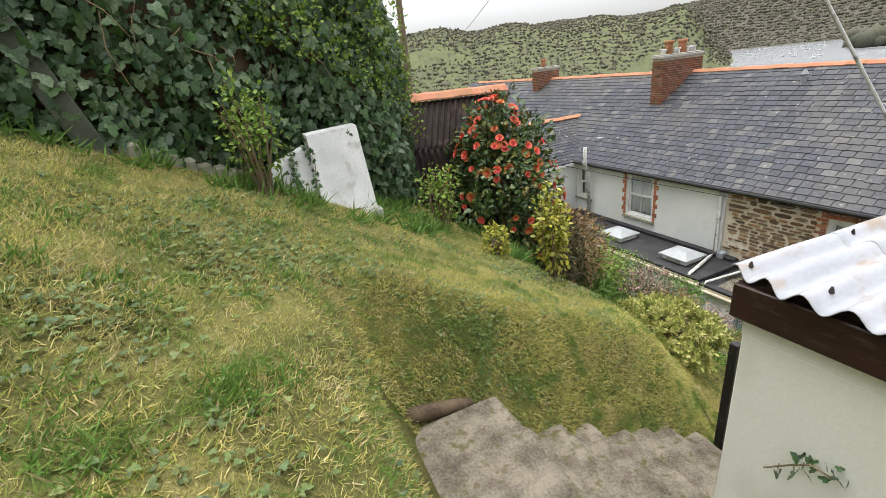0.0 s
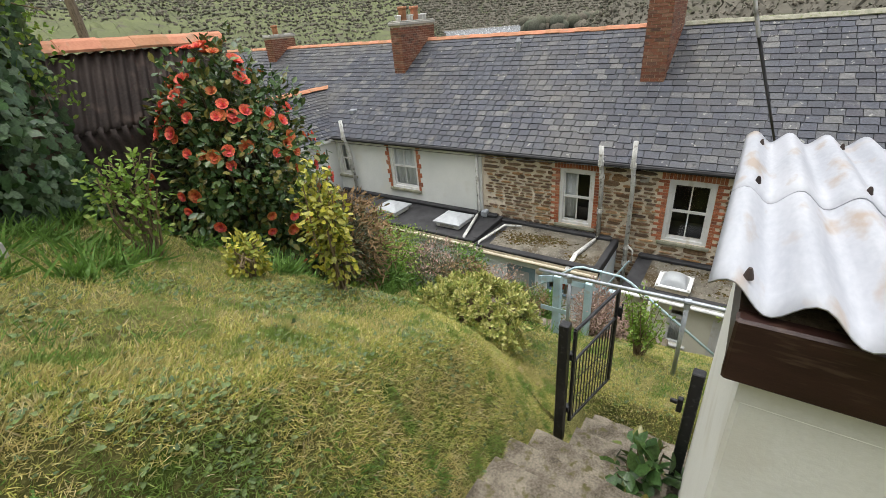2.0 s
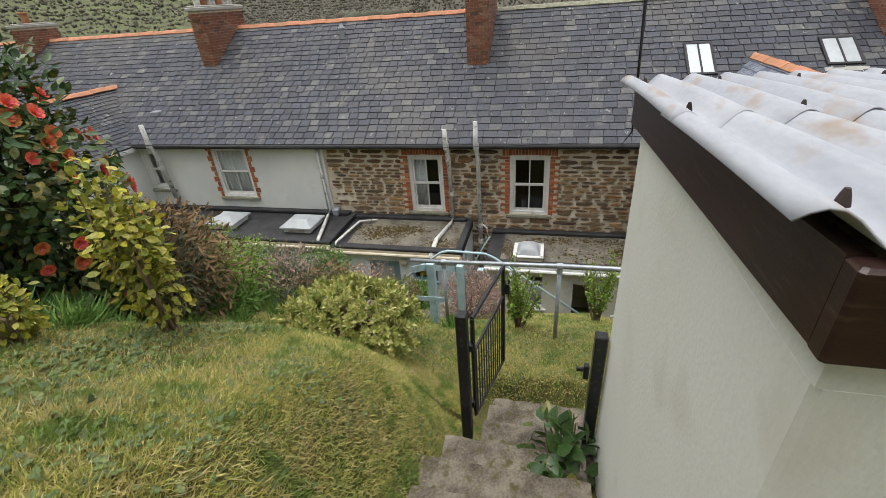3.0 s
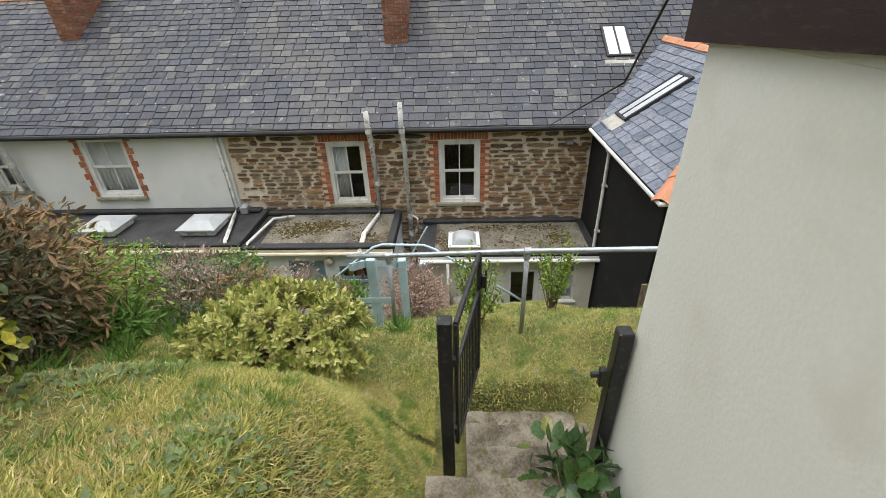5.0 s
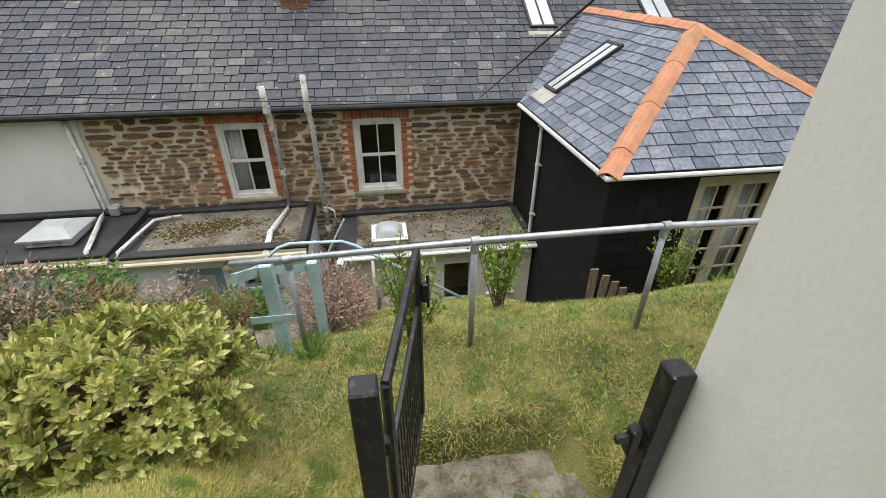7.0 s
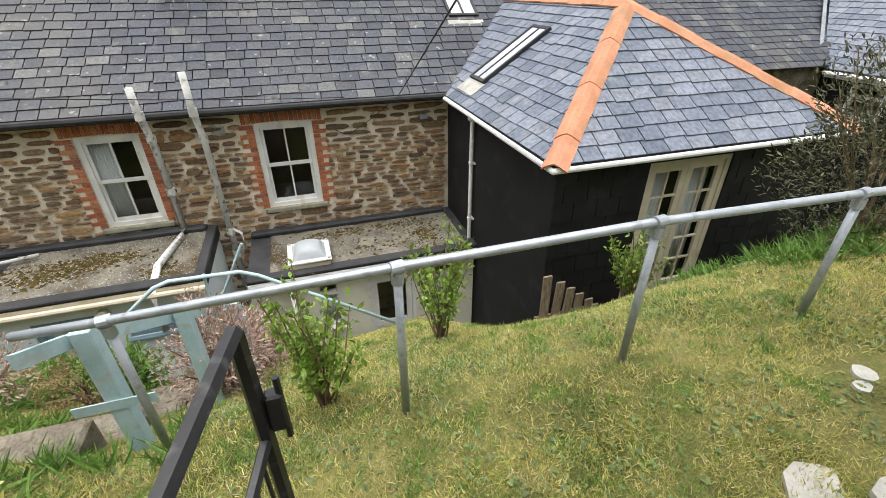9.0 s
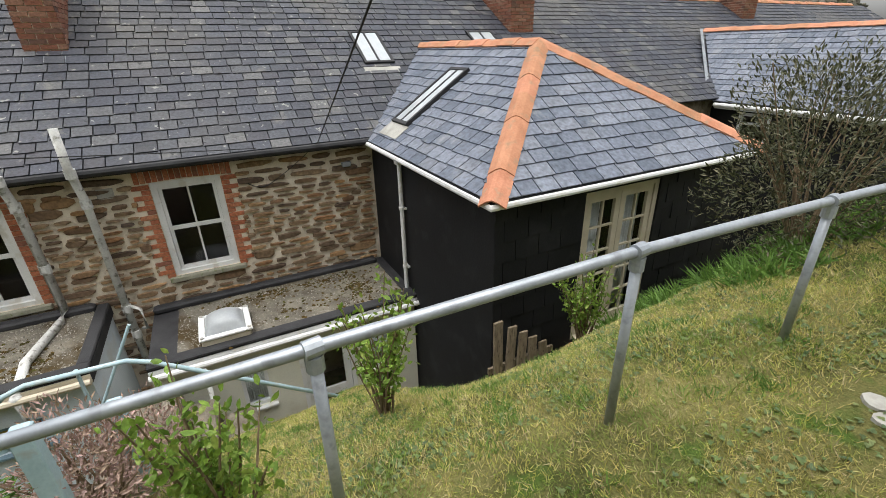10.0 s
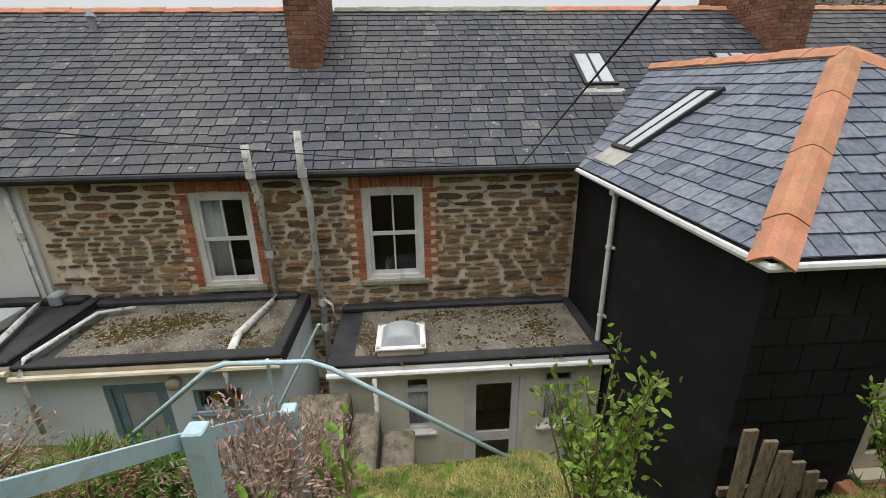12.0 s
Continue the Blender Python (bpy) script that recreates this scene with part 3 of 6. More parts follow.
def hill(name, az0, az1, r0, r1, top, label, material, cell=14.0, rough=5.0, seed=1, edge=6.0, open_land=-9.0):
    """A hillside in a wedge of directions, its skyline at the elevation top(az) seen from the garden; tree crowns roughen it."""
    rr = np.random.default_rng(seed)
    na, nr = int((az1 - az0) * 2.6), 34
    a = np.radians(np.linspace(az0, az1, na))
    r = np.linspace(r0, r1, nr)
    A, R = np.meshgrid(a, r, indexing="ij")
    f = smooth_step(0, 0.9, (R - r0) / (r1 - r0))
    deg = np.degrees(A)
    fade = smooth_step(az0, az0 + edge, deg) * smooth_step(az1, az1 - edge, deg)
    crest = r1 * np.tan(np.radians(top(deg)))
    Z = -31 + (crest + 31) * f * fade + rr.uniform(-rough, rough, A.shape) * np.minimum(1, 8 * f) * fade
    X, Y = R * np.cos(A), R * np.sin(A)
    X, Y = X + rr.uniform(-4, 4, X.shape), Y + rr.uniform(-4, 4, X.shape)
    g = Geo()
    g.v = [tuple(p) for p in np.stack([X, Y, Z], 2).reshape(-1, 3)]
    g.f = [(i * nr + j, (i + 1) * nr + j, (i + 1) * nr + j + 1, i * nr + j + 1) for i in range(na - 1) for j in range(nr - 1)]
    tagged(part(name, g, material), label, "hillside", "", "structure")
    # crowns of the woods, joined
    n = 24000
    ia, ir = rr.integers(1, na - 1, n), rr.integers(1, nr, n)
    P = np.stack([X[ia, ir], Y[ia, ir], Z[ia, ir]], 1) + rr.uniform(-5, 5, (n, 3)) * (1, 1, 0.2)
    s = R[ia, ir] * rr.uniform(0.0013, 0.003, n)
    keep = (P[:, 2] > -27) & (np.sin(P[:, 0] * 0.013 + 1.7 * np.sin(P[:, 1] * 0.011)) + 0.6 * np.sin(P[:, 1] * 0.023 + P[:, 0] * 0.006) > open_land)
    P, s = P[keep], s[keep]
    ico = bmesh.new()
    bmesh.ops.create_icosphere(ico, subdivisions=1, radius=1.0)
    tv = np.array([v.co[:] for v in ico.verts])
    tf = [[v.index for v in fc.verts] for fc in ico.faces]
    ico.free()
    ax = np.zeros((len(P), 3, 3))
    for q in range(3):
        ax[:, q, q] = s * rr.uniform(0.7, 1.2, len(P))
    rot = rr.normal(size=(len(P), 3, 3)) * 0.22
    ax = ax + rot * s[:, None, None]
    return P, ax, tv, tf


# crown colours are greyed to carry the air's haze
WOODS = pieces("hazy_winter_crowns", [(0.1, 0.092, 0.074), (0.125, 0.113, 0.09), (0.105, 0.108, 0.078), (0.145, 0.128, 0.103), (0.085, 0.094, 0.07)], 1.0, 0.0, True, 0.6, spec=0.0)
for nm, a0, a1, r0, r1, el, sd in (("hillside_far", 8, 62, 1500, 2100, lambda d: 3.45 + 0.25 * np.sin(d * 0.4), 3), ("hillside_left", 33, 100, 420, 1100, lambda d: 3.2 + 0.9 * smooth_step(45, 70, d) + 0.3 * np.sin(d * 0.7), 5), ("hillside_near", -70, 20, 330, 700, lambda d: 6.3 - 6.2 * smooth_step(4, 19, d) + 0.2 * np.sin(d), 8)):
    P, ax, tv, tf = hill(nm, a0, a1, r0, r1, el, "wooded hillside beyond the river", M["field"] if sd == 5 else M["woods"], seed=sd, open_land=-1.15 if sd == 5 else -9.0, rough=1.6)
    tagged(new("woodland", scatter("woodland", tv, tf, P, ax, WOODS)), "bare winter woods covering the hillside", "woodland", "far woods", "stuff")
# a wooded point in the river
P = np.stack([rng.uniform(880, 1300, 300) * np.cos(q := np.radians(rng.uniform(10, 24.5, 300))), 0 * q, -30 + 0 * q], 1)
P[:, 1] = np.hypot(P[:, 0], 0) * np.tan(q)
P[:, 2] += rng.uniform(0, 14, 300)
tagged(new("woodland", scatter("woodland", tv, tf, P, np.eye(3)[None] * rng.uniform(9, 15, 300)[:, None, None], WOODS)), "wooded point at the river's edge", "woodland", "far woods", "stuff")


def boat(x, y):
    t = thing("moored_boat", "small white moored boat on the river", "boat", (x, y, -29.9), "moored boats")
    part("hull", Geo().add([(-4, -1.2, 0), (2, -1.3, 0), (5, 0, 0.3), (2, 1.3, 0), (-4, 1.2, 0), (-4, -1.5, 1.3), (2, -1.6, 1.4), (6, 0, 1.8), (2, 1.6, 1.4), (-4, 1.5, 1.3)], [(4, 3, 2, 1, 0), (5, 6, 7, 8, 9), (0, 1, 6, 5), (1, 2, 7, 6), (2, 3, 8, 7), (3, 4, 9, 8), (4, 0, 5, 9)]), M["whiteplastic"], t)
    part("mast", Geo().tube([(0, 0, 1.2), (0, 0, 9)], 0.12, 5), M["whiteplastic"], t)


for i in range(14):
    dd, aa = 700 + 45 * i + rnd.uniform(-20, 20), math.radians(26 + 6.5 * rnd.random())
    boat(dd * math.cos(aa), dd * math.sin(aa))


# ---- roofs, walls ----
def clip(poly, conv):
    """Cut a polygon by a convex one, both in the plane and anticlockwise."""
    for i in range(len(conv)):
        a, b = conv[i], conv[(i + 1) % len(conv)]
        res = []
        for j in range(len(poly)):
            p, q = poly[j], poly[(j + 1) % len(poly)]
            sp = (b[0] - a[0]) * (p[1] - a[1]) - (b[1] - a[1]) * (p[0] - a[0])
            sq = (b[0] - a[0]) * (q[1] - a[1]) - (b[1] - a[1]) * (q[0] - a[0])
            if sp >= 0:
                res.append(p)
            if sp * sq < 0:
                t = sp / (sp - sq)
                res.append((p[0] + (q[0] - p[0]) * t, p[1] + (q[1] - p[1]) * t))
        poly = res
        if len(poly) < 3:
            return []
    return poly


def slates(origin, u, v, outline, w, h, seed, near=None):
    """Slate courses over a flat outline given in (u, v) metres. Returns near pieces (one Geo each) and the joined rest."""
    r = random.Random(seed)
    origin, u, v = Vector(origin), Vector(u).normalized(), Vector(v).normalized()
    nrm = u.cross(v)
    if nrm.z < 0:
        nrm = -nrm
    us, vs = [p[0] for p in outline], [p[1] for p in outline]
    single, rest = [], Geo()
    row, y = 0, min(vs)
    while y < max(vs):
        x = min(us) - r.random() * w - (row % 2) * w / 2
        while x < max(us):
            ww = w * r.uniform(0.85, 1.18)
            gap = 0.0075
            j = r.uniform(-0.012, 0.012) - (0.03 if r.random() < 0.03 else 0)
            q = clip([(x + gap, y - 0.012 + j), (x + ww - gap, y - 0.012 + j + r.uniform(-0.004, 0.004)), (x + ww - gap, y + h * 1.12), (x + gap, y + h * 1.12)], outline)
            x += ww
            if len(q) < 3:
                continue
            lift = r.uniform(0, 0.003)
            base = [origin + u * a + v * b + nrm * (0.016 + lift - 0.016 * (b - y) / h) for a, b in q]
            cen = sum(base, Vector()) / len(base)
            if near and near(cen) and len(single) < 300:
                single.append(Geo().prism(base, nrm * 0.017))
            else:
                rest.prism(base, nrm * 0.017)
        y += h
        row += 1
    return single, rest


def holed(geo, x0, x1, y0, y1, z0, z1, holes):
    """Wall across x0..x1 with openings (y0, y1, z0, z1)."""
    ys = sorted({y0, y1, *(q for hh in holes for q in hh[:2] if y0 < q < y1)})
    zs = sorted({z0, z1, *(q for hh in holes for q in hh[2:] if z0 < q < z1)})
    for a, b in zip(ys, ys[1:]):
        for c, d in zip(zs, zs[1:]):
            if not any(hh[0] < (a + b) / 2 < hh[1] and hh[2] < (c + d) / 2 < hh[3] for hh in holes):
                geo.box(x0, x1, a, b, c, d)
    return geo


WX, EAVE, PITCH, RX = 11.31, -2.36, 0.62, 15.35
RIDGE = EAVE + PITCH * (RX - 11.15)
WIN0, WIN1, WIN2 = (9.60, 10.68, -3.88, -2.44), (4.15, 5.03, -4.16, -2.66), (1.57, 2.50, -4.16, -2.66)
WINL = (12.35, 13.0, -3.7, -2.55)


def sash(y0, y1, z0, z1, x, name, style):
    """Painted vertical sash window in a wall whose face stands at x."""
    t = tagged(thing(name, style, "window", (x, (y0 + y1) / 2, z0)), "", "", "upstairs windows", "structure")
    f, d = 0.085, 0.10
    g = Geo().box(x + 0.03, x + 0.16, y0, y0 + f, z0, z1).box(x + 0.03, x + 0.16, y1 - f, y1, z0, z1).box(x + 0.03, x + 0.16, y0 + f, y1 - f, z1 - f, z1).box(x + 0.03, x + 0.16, y0 + f, y1 - f, z0, z0 + 0.06)
    sub("window_frame", g, M["whiteplastic"], t)
    zm = (z0 + z1) / 2
    for lo, hi, dx in ((z0 + 0.06, zm + 0.02, 0.085), (zm - 0.02, z1 - f, 0.055)):
        b = 0.045
        a0, a1, xm = y0 + f + 0.002, y1 - f - 0.002, (y0 + y1) / 2
        s = Geo().box(x + dx, x + dx + 0.035, a0, a0 + b, lo, hi).box(x + dx, x + dx + 0.035, a1 - b, a1, lo, hi).box(x + dx, x + dx + 0.035, a0 + b, a1 - b, hi - b, hi).box(x + dx, x + dx + 0.035, a0 + b, a1 - b, lo, lo + b + 0.015)
        s.box(x + dx + 0.004, x + dx + 0.03, xm - 0.013, xm + 0.013, lo + b, hi - b)
        so = sub("sash", s, M["whiteplastic"], t)
        for p0, p1 in ((a0 + b, xm - 0.013), (xm + 0.013, a1 - b)):
            sub2("pane", Geo().pane(x + dx + 0.012, x + dx + 0.018, p0, p1, lo + b, hi - b), M["glass"], so).visible_shadow = False
    sub("window_sill", Geo().box(x - 0.07, x + 0.05, y0 - 0.09, y1 + 0.09, z0 - 0.085, z0 - 0.003, c=0.012), M["stonesill"], t, "weathered stone sill")
    return t


HOLES = [WIN0, WIN1, WIN2, WINL]
g = holed(Geo(), WX, WX + 0.4, -0.9, 7.37, -6.9, EAVE + 0.02, HOLES)
wall_rubble = structure("wall_rubble", g, M["mortar"], "brown rubble stone rear wall with pale mortar", "wall")
structure("wall_rendered", holed(Geo(), WX - 0.03, WX + 0.4, 7.37, 28.0, -6.9, EAVE + 0.02, HOLES), M["render_white"], "white rendered rear wall of the terrace", "wall")
structure("wall_far_terrace", Geo().box(WX, WX + 0.4, -26, -0.9, -6.9, EAVE + 0.02), M["concrete"], "rear wall of the terrace beyond the extension", "wall")
structure("wall_street", Geo().box(19.1, 19.5, -26, 28, -8, EAVE), M["render_white"], "street wall of the terrace", "wall")
# room surfaces behind the windows, coloured dark to read as unlit
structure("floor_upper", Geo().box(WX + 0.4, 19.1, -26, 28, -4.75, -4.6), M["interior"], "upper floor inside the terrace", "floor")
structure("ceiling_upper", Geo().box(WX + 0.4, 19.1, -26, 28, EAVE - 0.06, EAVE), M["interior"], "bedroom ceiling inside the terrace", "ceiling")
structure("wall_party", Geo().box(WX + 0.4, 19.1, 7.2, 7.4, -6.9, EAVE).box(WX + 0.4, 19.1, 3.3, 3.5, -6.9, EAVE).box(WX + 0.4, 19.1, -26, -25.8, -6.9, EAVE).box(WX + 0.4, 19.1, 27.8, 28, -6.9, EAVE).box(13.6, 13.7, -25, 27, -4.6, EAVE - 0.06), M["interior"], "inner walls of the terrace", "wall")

SLV = Vector((1, 0, PITCH)).normalized()
SLEN = (RX - 11.15) * math.hypot(1, PITCH)
roof = structure("roof_terrace", Geo().add([(11.15, -26, EAVE), (RX, -26, RIDGE), (19.55, -26, EAVE), (11.15, 28, EAVE), (RX, 28, RIDGE), (19.55, 28, EAVE)], [(0, 1, 4, 3), (1, 2, 5, 4), (0, 3, 5, 2), (0, 2, 1), (3, 4, 5)]), M["underslate"], "weathered grey slate roof of the terrace", "roof")

for nm, w, lab in (("window_1", WIN1, "white sash window with curtain and stone sill"), ("window_2", WIN2, "white four-pane sash window, clean frame"), ("window_3", WIN0, "white sash window with net blind, brick surround"), ("window_4", WINL, "narrow white sash window beside the wing")):
    sash(*w, WX if w[0] < 7 else WX - 0.03, nm, lab)


def curtain(y0, y1, z0, z1, x):
    n, vs = 30, []
    for z in (z0, z1):
        vs += [(x + 0.018 * math.sin(i * 1.9), y0 + (y1 - y0) * i / n, z) for i in range(n + 1)]
    g = Geo().add(vs, [(i, i + 1, n + 2 + i, n + 1 + i) for i in range(n)])
    ob = part("curtain", g, M["curtain"], None, "", True)
    ob.modifiers.new("cloth", "SOLIDIFY").thickness = 0.004
    return tagged(ob, "pale hanging curtain behind the window", "curtain", "curtains")


curtain(4.62, 4.95, -4.1, -2.72, WX + 0.17)
curtain(9.66, 10.62, -3.8, -2.5, WX + 0.125)
curtain(12.4, 12.95, -3.65, -2.6, WX + 0.22)

# gutters and eaves
structure("gutter_main", Geo().tube([(11.08, -0.85, EAVE - 0.02), (11.08, 13.1, EAVE - 0.02)], 0.05, 8).box(11.1, WX - 0.032, -0.85, 13.1, EAVE - 0.09, EAVE - 0.02), M["felt"], "dark gutter along the slate eaves", "gutter")


# ---- black hipped extension ----
EX, EY0, EY1 = 7.48, -5.15, -0.86
EG = -2.40
PK, PKX, PKZ = -2.86, 9.42, -0.97
FD = (-3.40, -2.12, -4.62, -2.55)
g = holed(Geo(), EX, EX + 0.3, EY0, EY1, -6.9, EG, [FD])
g.box(EX + 0.3, WX, EY1 - 0.3, EY1, -6.9, EG).box(EX + 0.3, WX, EY0, EY0 + 0.3, -6.9, EG)
ext_wall = structure("wall_extension", g, M["black"], "black-painted slate-hung wall of the extension", "wall")
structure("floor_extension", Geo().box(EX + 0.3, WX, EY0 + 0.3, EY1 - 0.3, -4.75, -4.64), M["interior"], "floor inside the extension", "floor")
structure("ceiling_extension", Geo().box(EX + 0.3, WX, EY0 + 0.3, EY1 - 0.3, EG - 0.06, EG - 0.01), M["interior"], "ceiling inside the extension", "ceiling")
ov = 0.12
c00, c01, c11 = (EX - ov, EY1 + ov, EG), (EX - ov, EY0 - ov, EG), (12.5, EY1 + ov, EG)
far = (13.4, PK, PKZ)
peak = (PKX, PK, PKZ)
back0, back1 = (11.2, EY1 + ov, EG), (11.2, EY0 - ov, EG)
ext_roof = structure("roof_extension", Geo().add([c00, c01, back1, back0, peak, far], [(0, 1, 4), (0, 4, 5, 3), (1, 2, 5, 4), (0, 3, 2, 1)]), M["underslate"], "blue-grey slate hipped roof with terracotta ridge", "roof")


def face_frame(a, b, top):
    """Plane of an eave a-b and a point above: origin, u, v and the 2D coordinates."""
    a, b, top = Vector(a), Vector(b), Vector(top)
    u = (b - a).normalized()
    n = u.cross(top - a).normalized()
    v = n.cross(u)
    if v.z < 0:
        v = -v
    return a, u, v, lambda p: ((Vector(p) - a).dot(u), (Vector(p) - a).dot(v))


def ccw(poly):
    s = sum(p[0] * q[1] - q[0] * p[1] for p, q in zip(poly, poly[1:] + poly[:1]))
    return poly if s > 0 else poly[::-1]


def hips(pts, name="ridge_tile", r=0.145, parent=None, step=0.44, key="terracotta"):
    """Angled terracotta ridge tiles butted along a line."""
    a, b = Vector(pts[0]), Vector(pts[1])
    d = (b - a).normalized()
    side = d.cross(Vector((0, 0, 1))).normalized()
    up = side.cross(d)
    n = max(1, int((b - a).length / step))
    for i in range(n):
        p, q = a + (b - a) * (i / n) - d * 0.02, a + (b - a) * ((i + 1) / n) + d * 0.012
        ht = 0.04 + 0.01 * (i % 2) + rnd.uniform(0, 0.006)
        g = Geo()
        prof = [(-r, -0.06), (-r * 0.4, 0.01), (0, 0.035), (r * 0.4, 0.01), (r, -0.06)]
        vs = []
        for c in (p, q):
            for s_, h_ in prof:
                vs.append(c + side * s_ + up * (h_ + ht))
            for s_, h_ in prof[::-1]:
                vs.append(c + side * s_ * 0.96 + up * (h_ + ht - 0.02))
        k = 10
        g.add(vs, [tuple(range(k))[::-1], tuple(range(k, 2 * k))] + [(j, (j + 1) % k, k + (j + 1) % k, k + j) for j in range(k)])
        part(name, g, M[key], parent)


hips((c00, peak), parent=ext_roof)
hips((c01, peak), parent=ext_roof)
hips((peak, far), parent=ext_roof)
gut = Geo()
gut.tube([(11.1, EY1 + ov + 0.03, EG - 0.02), (EX - ov - 0.03, EY1 + ov + 0.03, EG - 0.03), (EX - ov - 0.03, EY0 - ov, EG - 0.02)], 0.036, 8)
structure("gutter_extension", gut, M["whiteplastic"], "white plastic gutter round the extension", "gutter")
structure("fascia_extension", Geo().box(EX - ov, EX, EY0 - ov, EY1 + ov, EG - 0.07, EG - 0.004).box(EX, 11.2, EY1, EY1 + ov, EG - 0.07, EG - 0.004), M["felt"], "dark soffit board under the extension eaves", "fascia")


def downpipe(x, y, z0, z1, name="downpipe"):
    t = thing(name, "white plastic downpipe on the black wall", "downpipe", (x, y, z0), "", "structure")
    sub("pipe", Geo().tube([(x, y, z0), (x, y, z1)], 0.034, 10), M["whiteplastic"], t)
    sub("hopper", Geo().box(x - 0.06, x + 0.06, y - 0.05, y + 0.06, z1, z1 + 0.12, c=0.01), M["whiteplastic"], t)
    for z in (z1 - 0.7, z1 - 1.7, z1 - 2.6):
        sub("bracket", Geo().tube([(x, y, z), (x, y, z + 0.04)], 0.045, 10).box(x - 0.06, x + 0.06, y - 0.06, y - 0.03, z, z + 0.03), M["whiteplastic"], t)


downpipe(9.92, EY1 + 0.06, -6.9, EG - 0.14)


def french_doors():
    y0, y1, z0, z1 = FD
    t = thing("door_1", "cream-painted glazed french doors, closed", "door", (EX, (y0 + y1) / 2, z0), "", "structure")
    f, x = 0.07, EX + 0.03
    sub("door_frame", Geo().box(x, x + 0.12, y0, y0 + f, z0, z1).box(x, x + 0.12, y1 - f, y1, z0, z1).box(x, x + 0.12, y0 + f, y1 - f, z1 - f, z1).box(x - 0.1, x + 0.12, y0 + f, y1 - f, z0, z0 + 0.04), M["creamwood"], t)
    ym = (y0 + y1) / 2
    for a, b in ((y0 + f + 0.003, ym - 0.003), (ym + 0.003, y1 - f - 0.003)):
        s = 0.085
        lo, hi = z0 + 0.045, z1 - f - 0.004
        g = Geo().box(x + 0.02, x + 0.065, a, a + s, lo, hi).box(x + 0.02, x + 0.065, b - s, b, lo, hi).box(x + 0.02, x + 0.065, a + s, b - s, hi - s, hi).box(x + 0.02, x + 0.065, a + s, b - s, lo, lo + 0.17)
        n = 5
        bot, top, c = lo + 0.17, hi - s, (a + b) / 2
        g.box(x + 0.026, x + 0.06, c - 0.012, c + 0.012, bot, top)
        for i in range(1, n):
            zz = bot + (top - bot) * i / n
            g.box(x + 0.027, x + 0.059, a + s, c - 0.012, zz - 0.012, zz + 0.012).box(x + 0.027, x + 0.059, c + 0.012, b - s, zz - 0.012, zz + 0.012)
        leaf = sub("door_leaf", g, M["creamwood"], t)
        for i in range(n):
            za, zb = bot + (top - bot) * i / n + 0.012, bot + (top - bot) * (i + 1) / n - 0.012
            for p, q in ((a + s, c - 0.012), (c + 0.012, b - s)):
                sub2("pane", Geo().pane(x + 0.04, x + 0.045, p, q, za, zb), M["glass"], leaf).visible_shadow = False
    sub("door_handle", Geo().tube([(x + 0.0, ym + 0.05, z0 + 1.0), (x - 0.03, ym + 0.05, z0 + 1.0), (x - 0.03, ym + 0.14, z0 + 1.0)], 0.009, 8), M["galv"], t, "metal lever handle")


french_doors()
curtain(-3.3, -2.85, -4.55, -2.65, EX + 0.22)
curtain(-2.6, -2.2, -4.55, -2.65, EX + 0.22)
structure("step_brick", Geo().box(EX - 0.32, EX + 0.03, FD[0] - 0.1, FD[1] + 0.1, -4.85, -4.64, c=0.01), M["terracotta"], "red tiled doorstep below the french doors", "step")


# ---- lower flat-roofed extensions ----
def skylight(p, q, corner, along, up, label):
    """Roof window lying on a slope: two long panes in a frame."""
    t = thing("roof_window", label, "skylight", corner, "roof windows", "structure")
    o, u, v = Vector(corner), Vector(along).normalized(), Vector(up).normalized()
    n = u.cross(v)
    n = n if n.z > 0 else -n
    m = Matrix((( *u, 0), (*v, 0), (*n, 0), (0, 0, 0, 1))).transposed()
    m = Matrix.Translation(o + n * 0.025) @ m
    f = 0.055
    g = Geo().box(0, f, 0, q, -0.05, 0.07, m).box(p - f, p, 0, q, -0.05, 0.07, m).box(f, p - f, 0, f, -0.05, 0.07, m).box(f, p - f, q - f, q, -0.05, 0.07, m).box(p / 2 - 0.02, p / 2 + 0.02, f, q - f, 0, 0.065, m)
    sub("frame", g, M["felt"], t, "dark skylight frame")
    for a, b in ((f, p / 2 - 0.02), (p / 2 + 0.02, p - f)):
        sub("pane", Geo().box(a, b, f, q - f, 0.045, 0.055, m), M["skyglass"], t)
    sub("flashing", Geo().box(-0.06, p + 0.06, -0.28, -0.003, 0.016, 0.028, m), M["cement"], t, "yellowed flashing below the skylight")


# opaque panes; the pale base colour stands in for reflected sky
M["skyglass"] = mat("sky_tinted_panes", (0.4, 0.43, 0.45), (0.5, 0.53, 0.55), None, 2, 10, 0.08, 0.0, spec=0.8)
up_main = SLV
skylight(0.62, 1.1, (12.85, -2.0, EAVE + PITCH * 1.7), (0, 1, 0), up_main, "roof window with two pale panes")
skylight(0.7, 0.9, (13.0, -4.85, EAVE + PITCH * 1.85), (0, 1, 0), up_main, "roof window with two pale panes, half hidden")
o, u, v, to2 = face_frame(c00, back0, peak)
sk0 = o + u * 3.45 + v * 0.5
skylight(0.58, 1.35, sk0 + (-0.5 * u), u, v, "long narrow roof window on the extension")


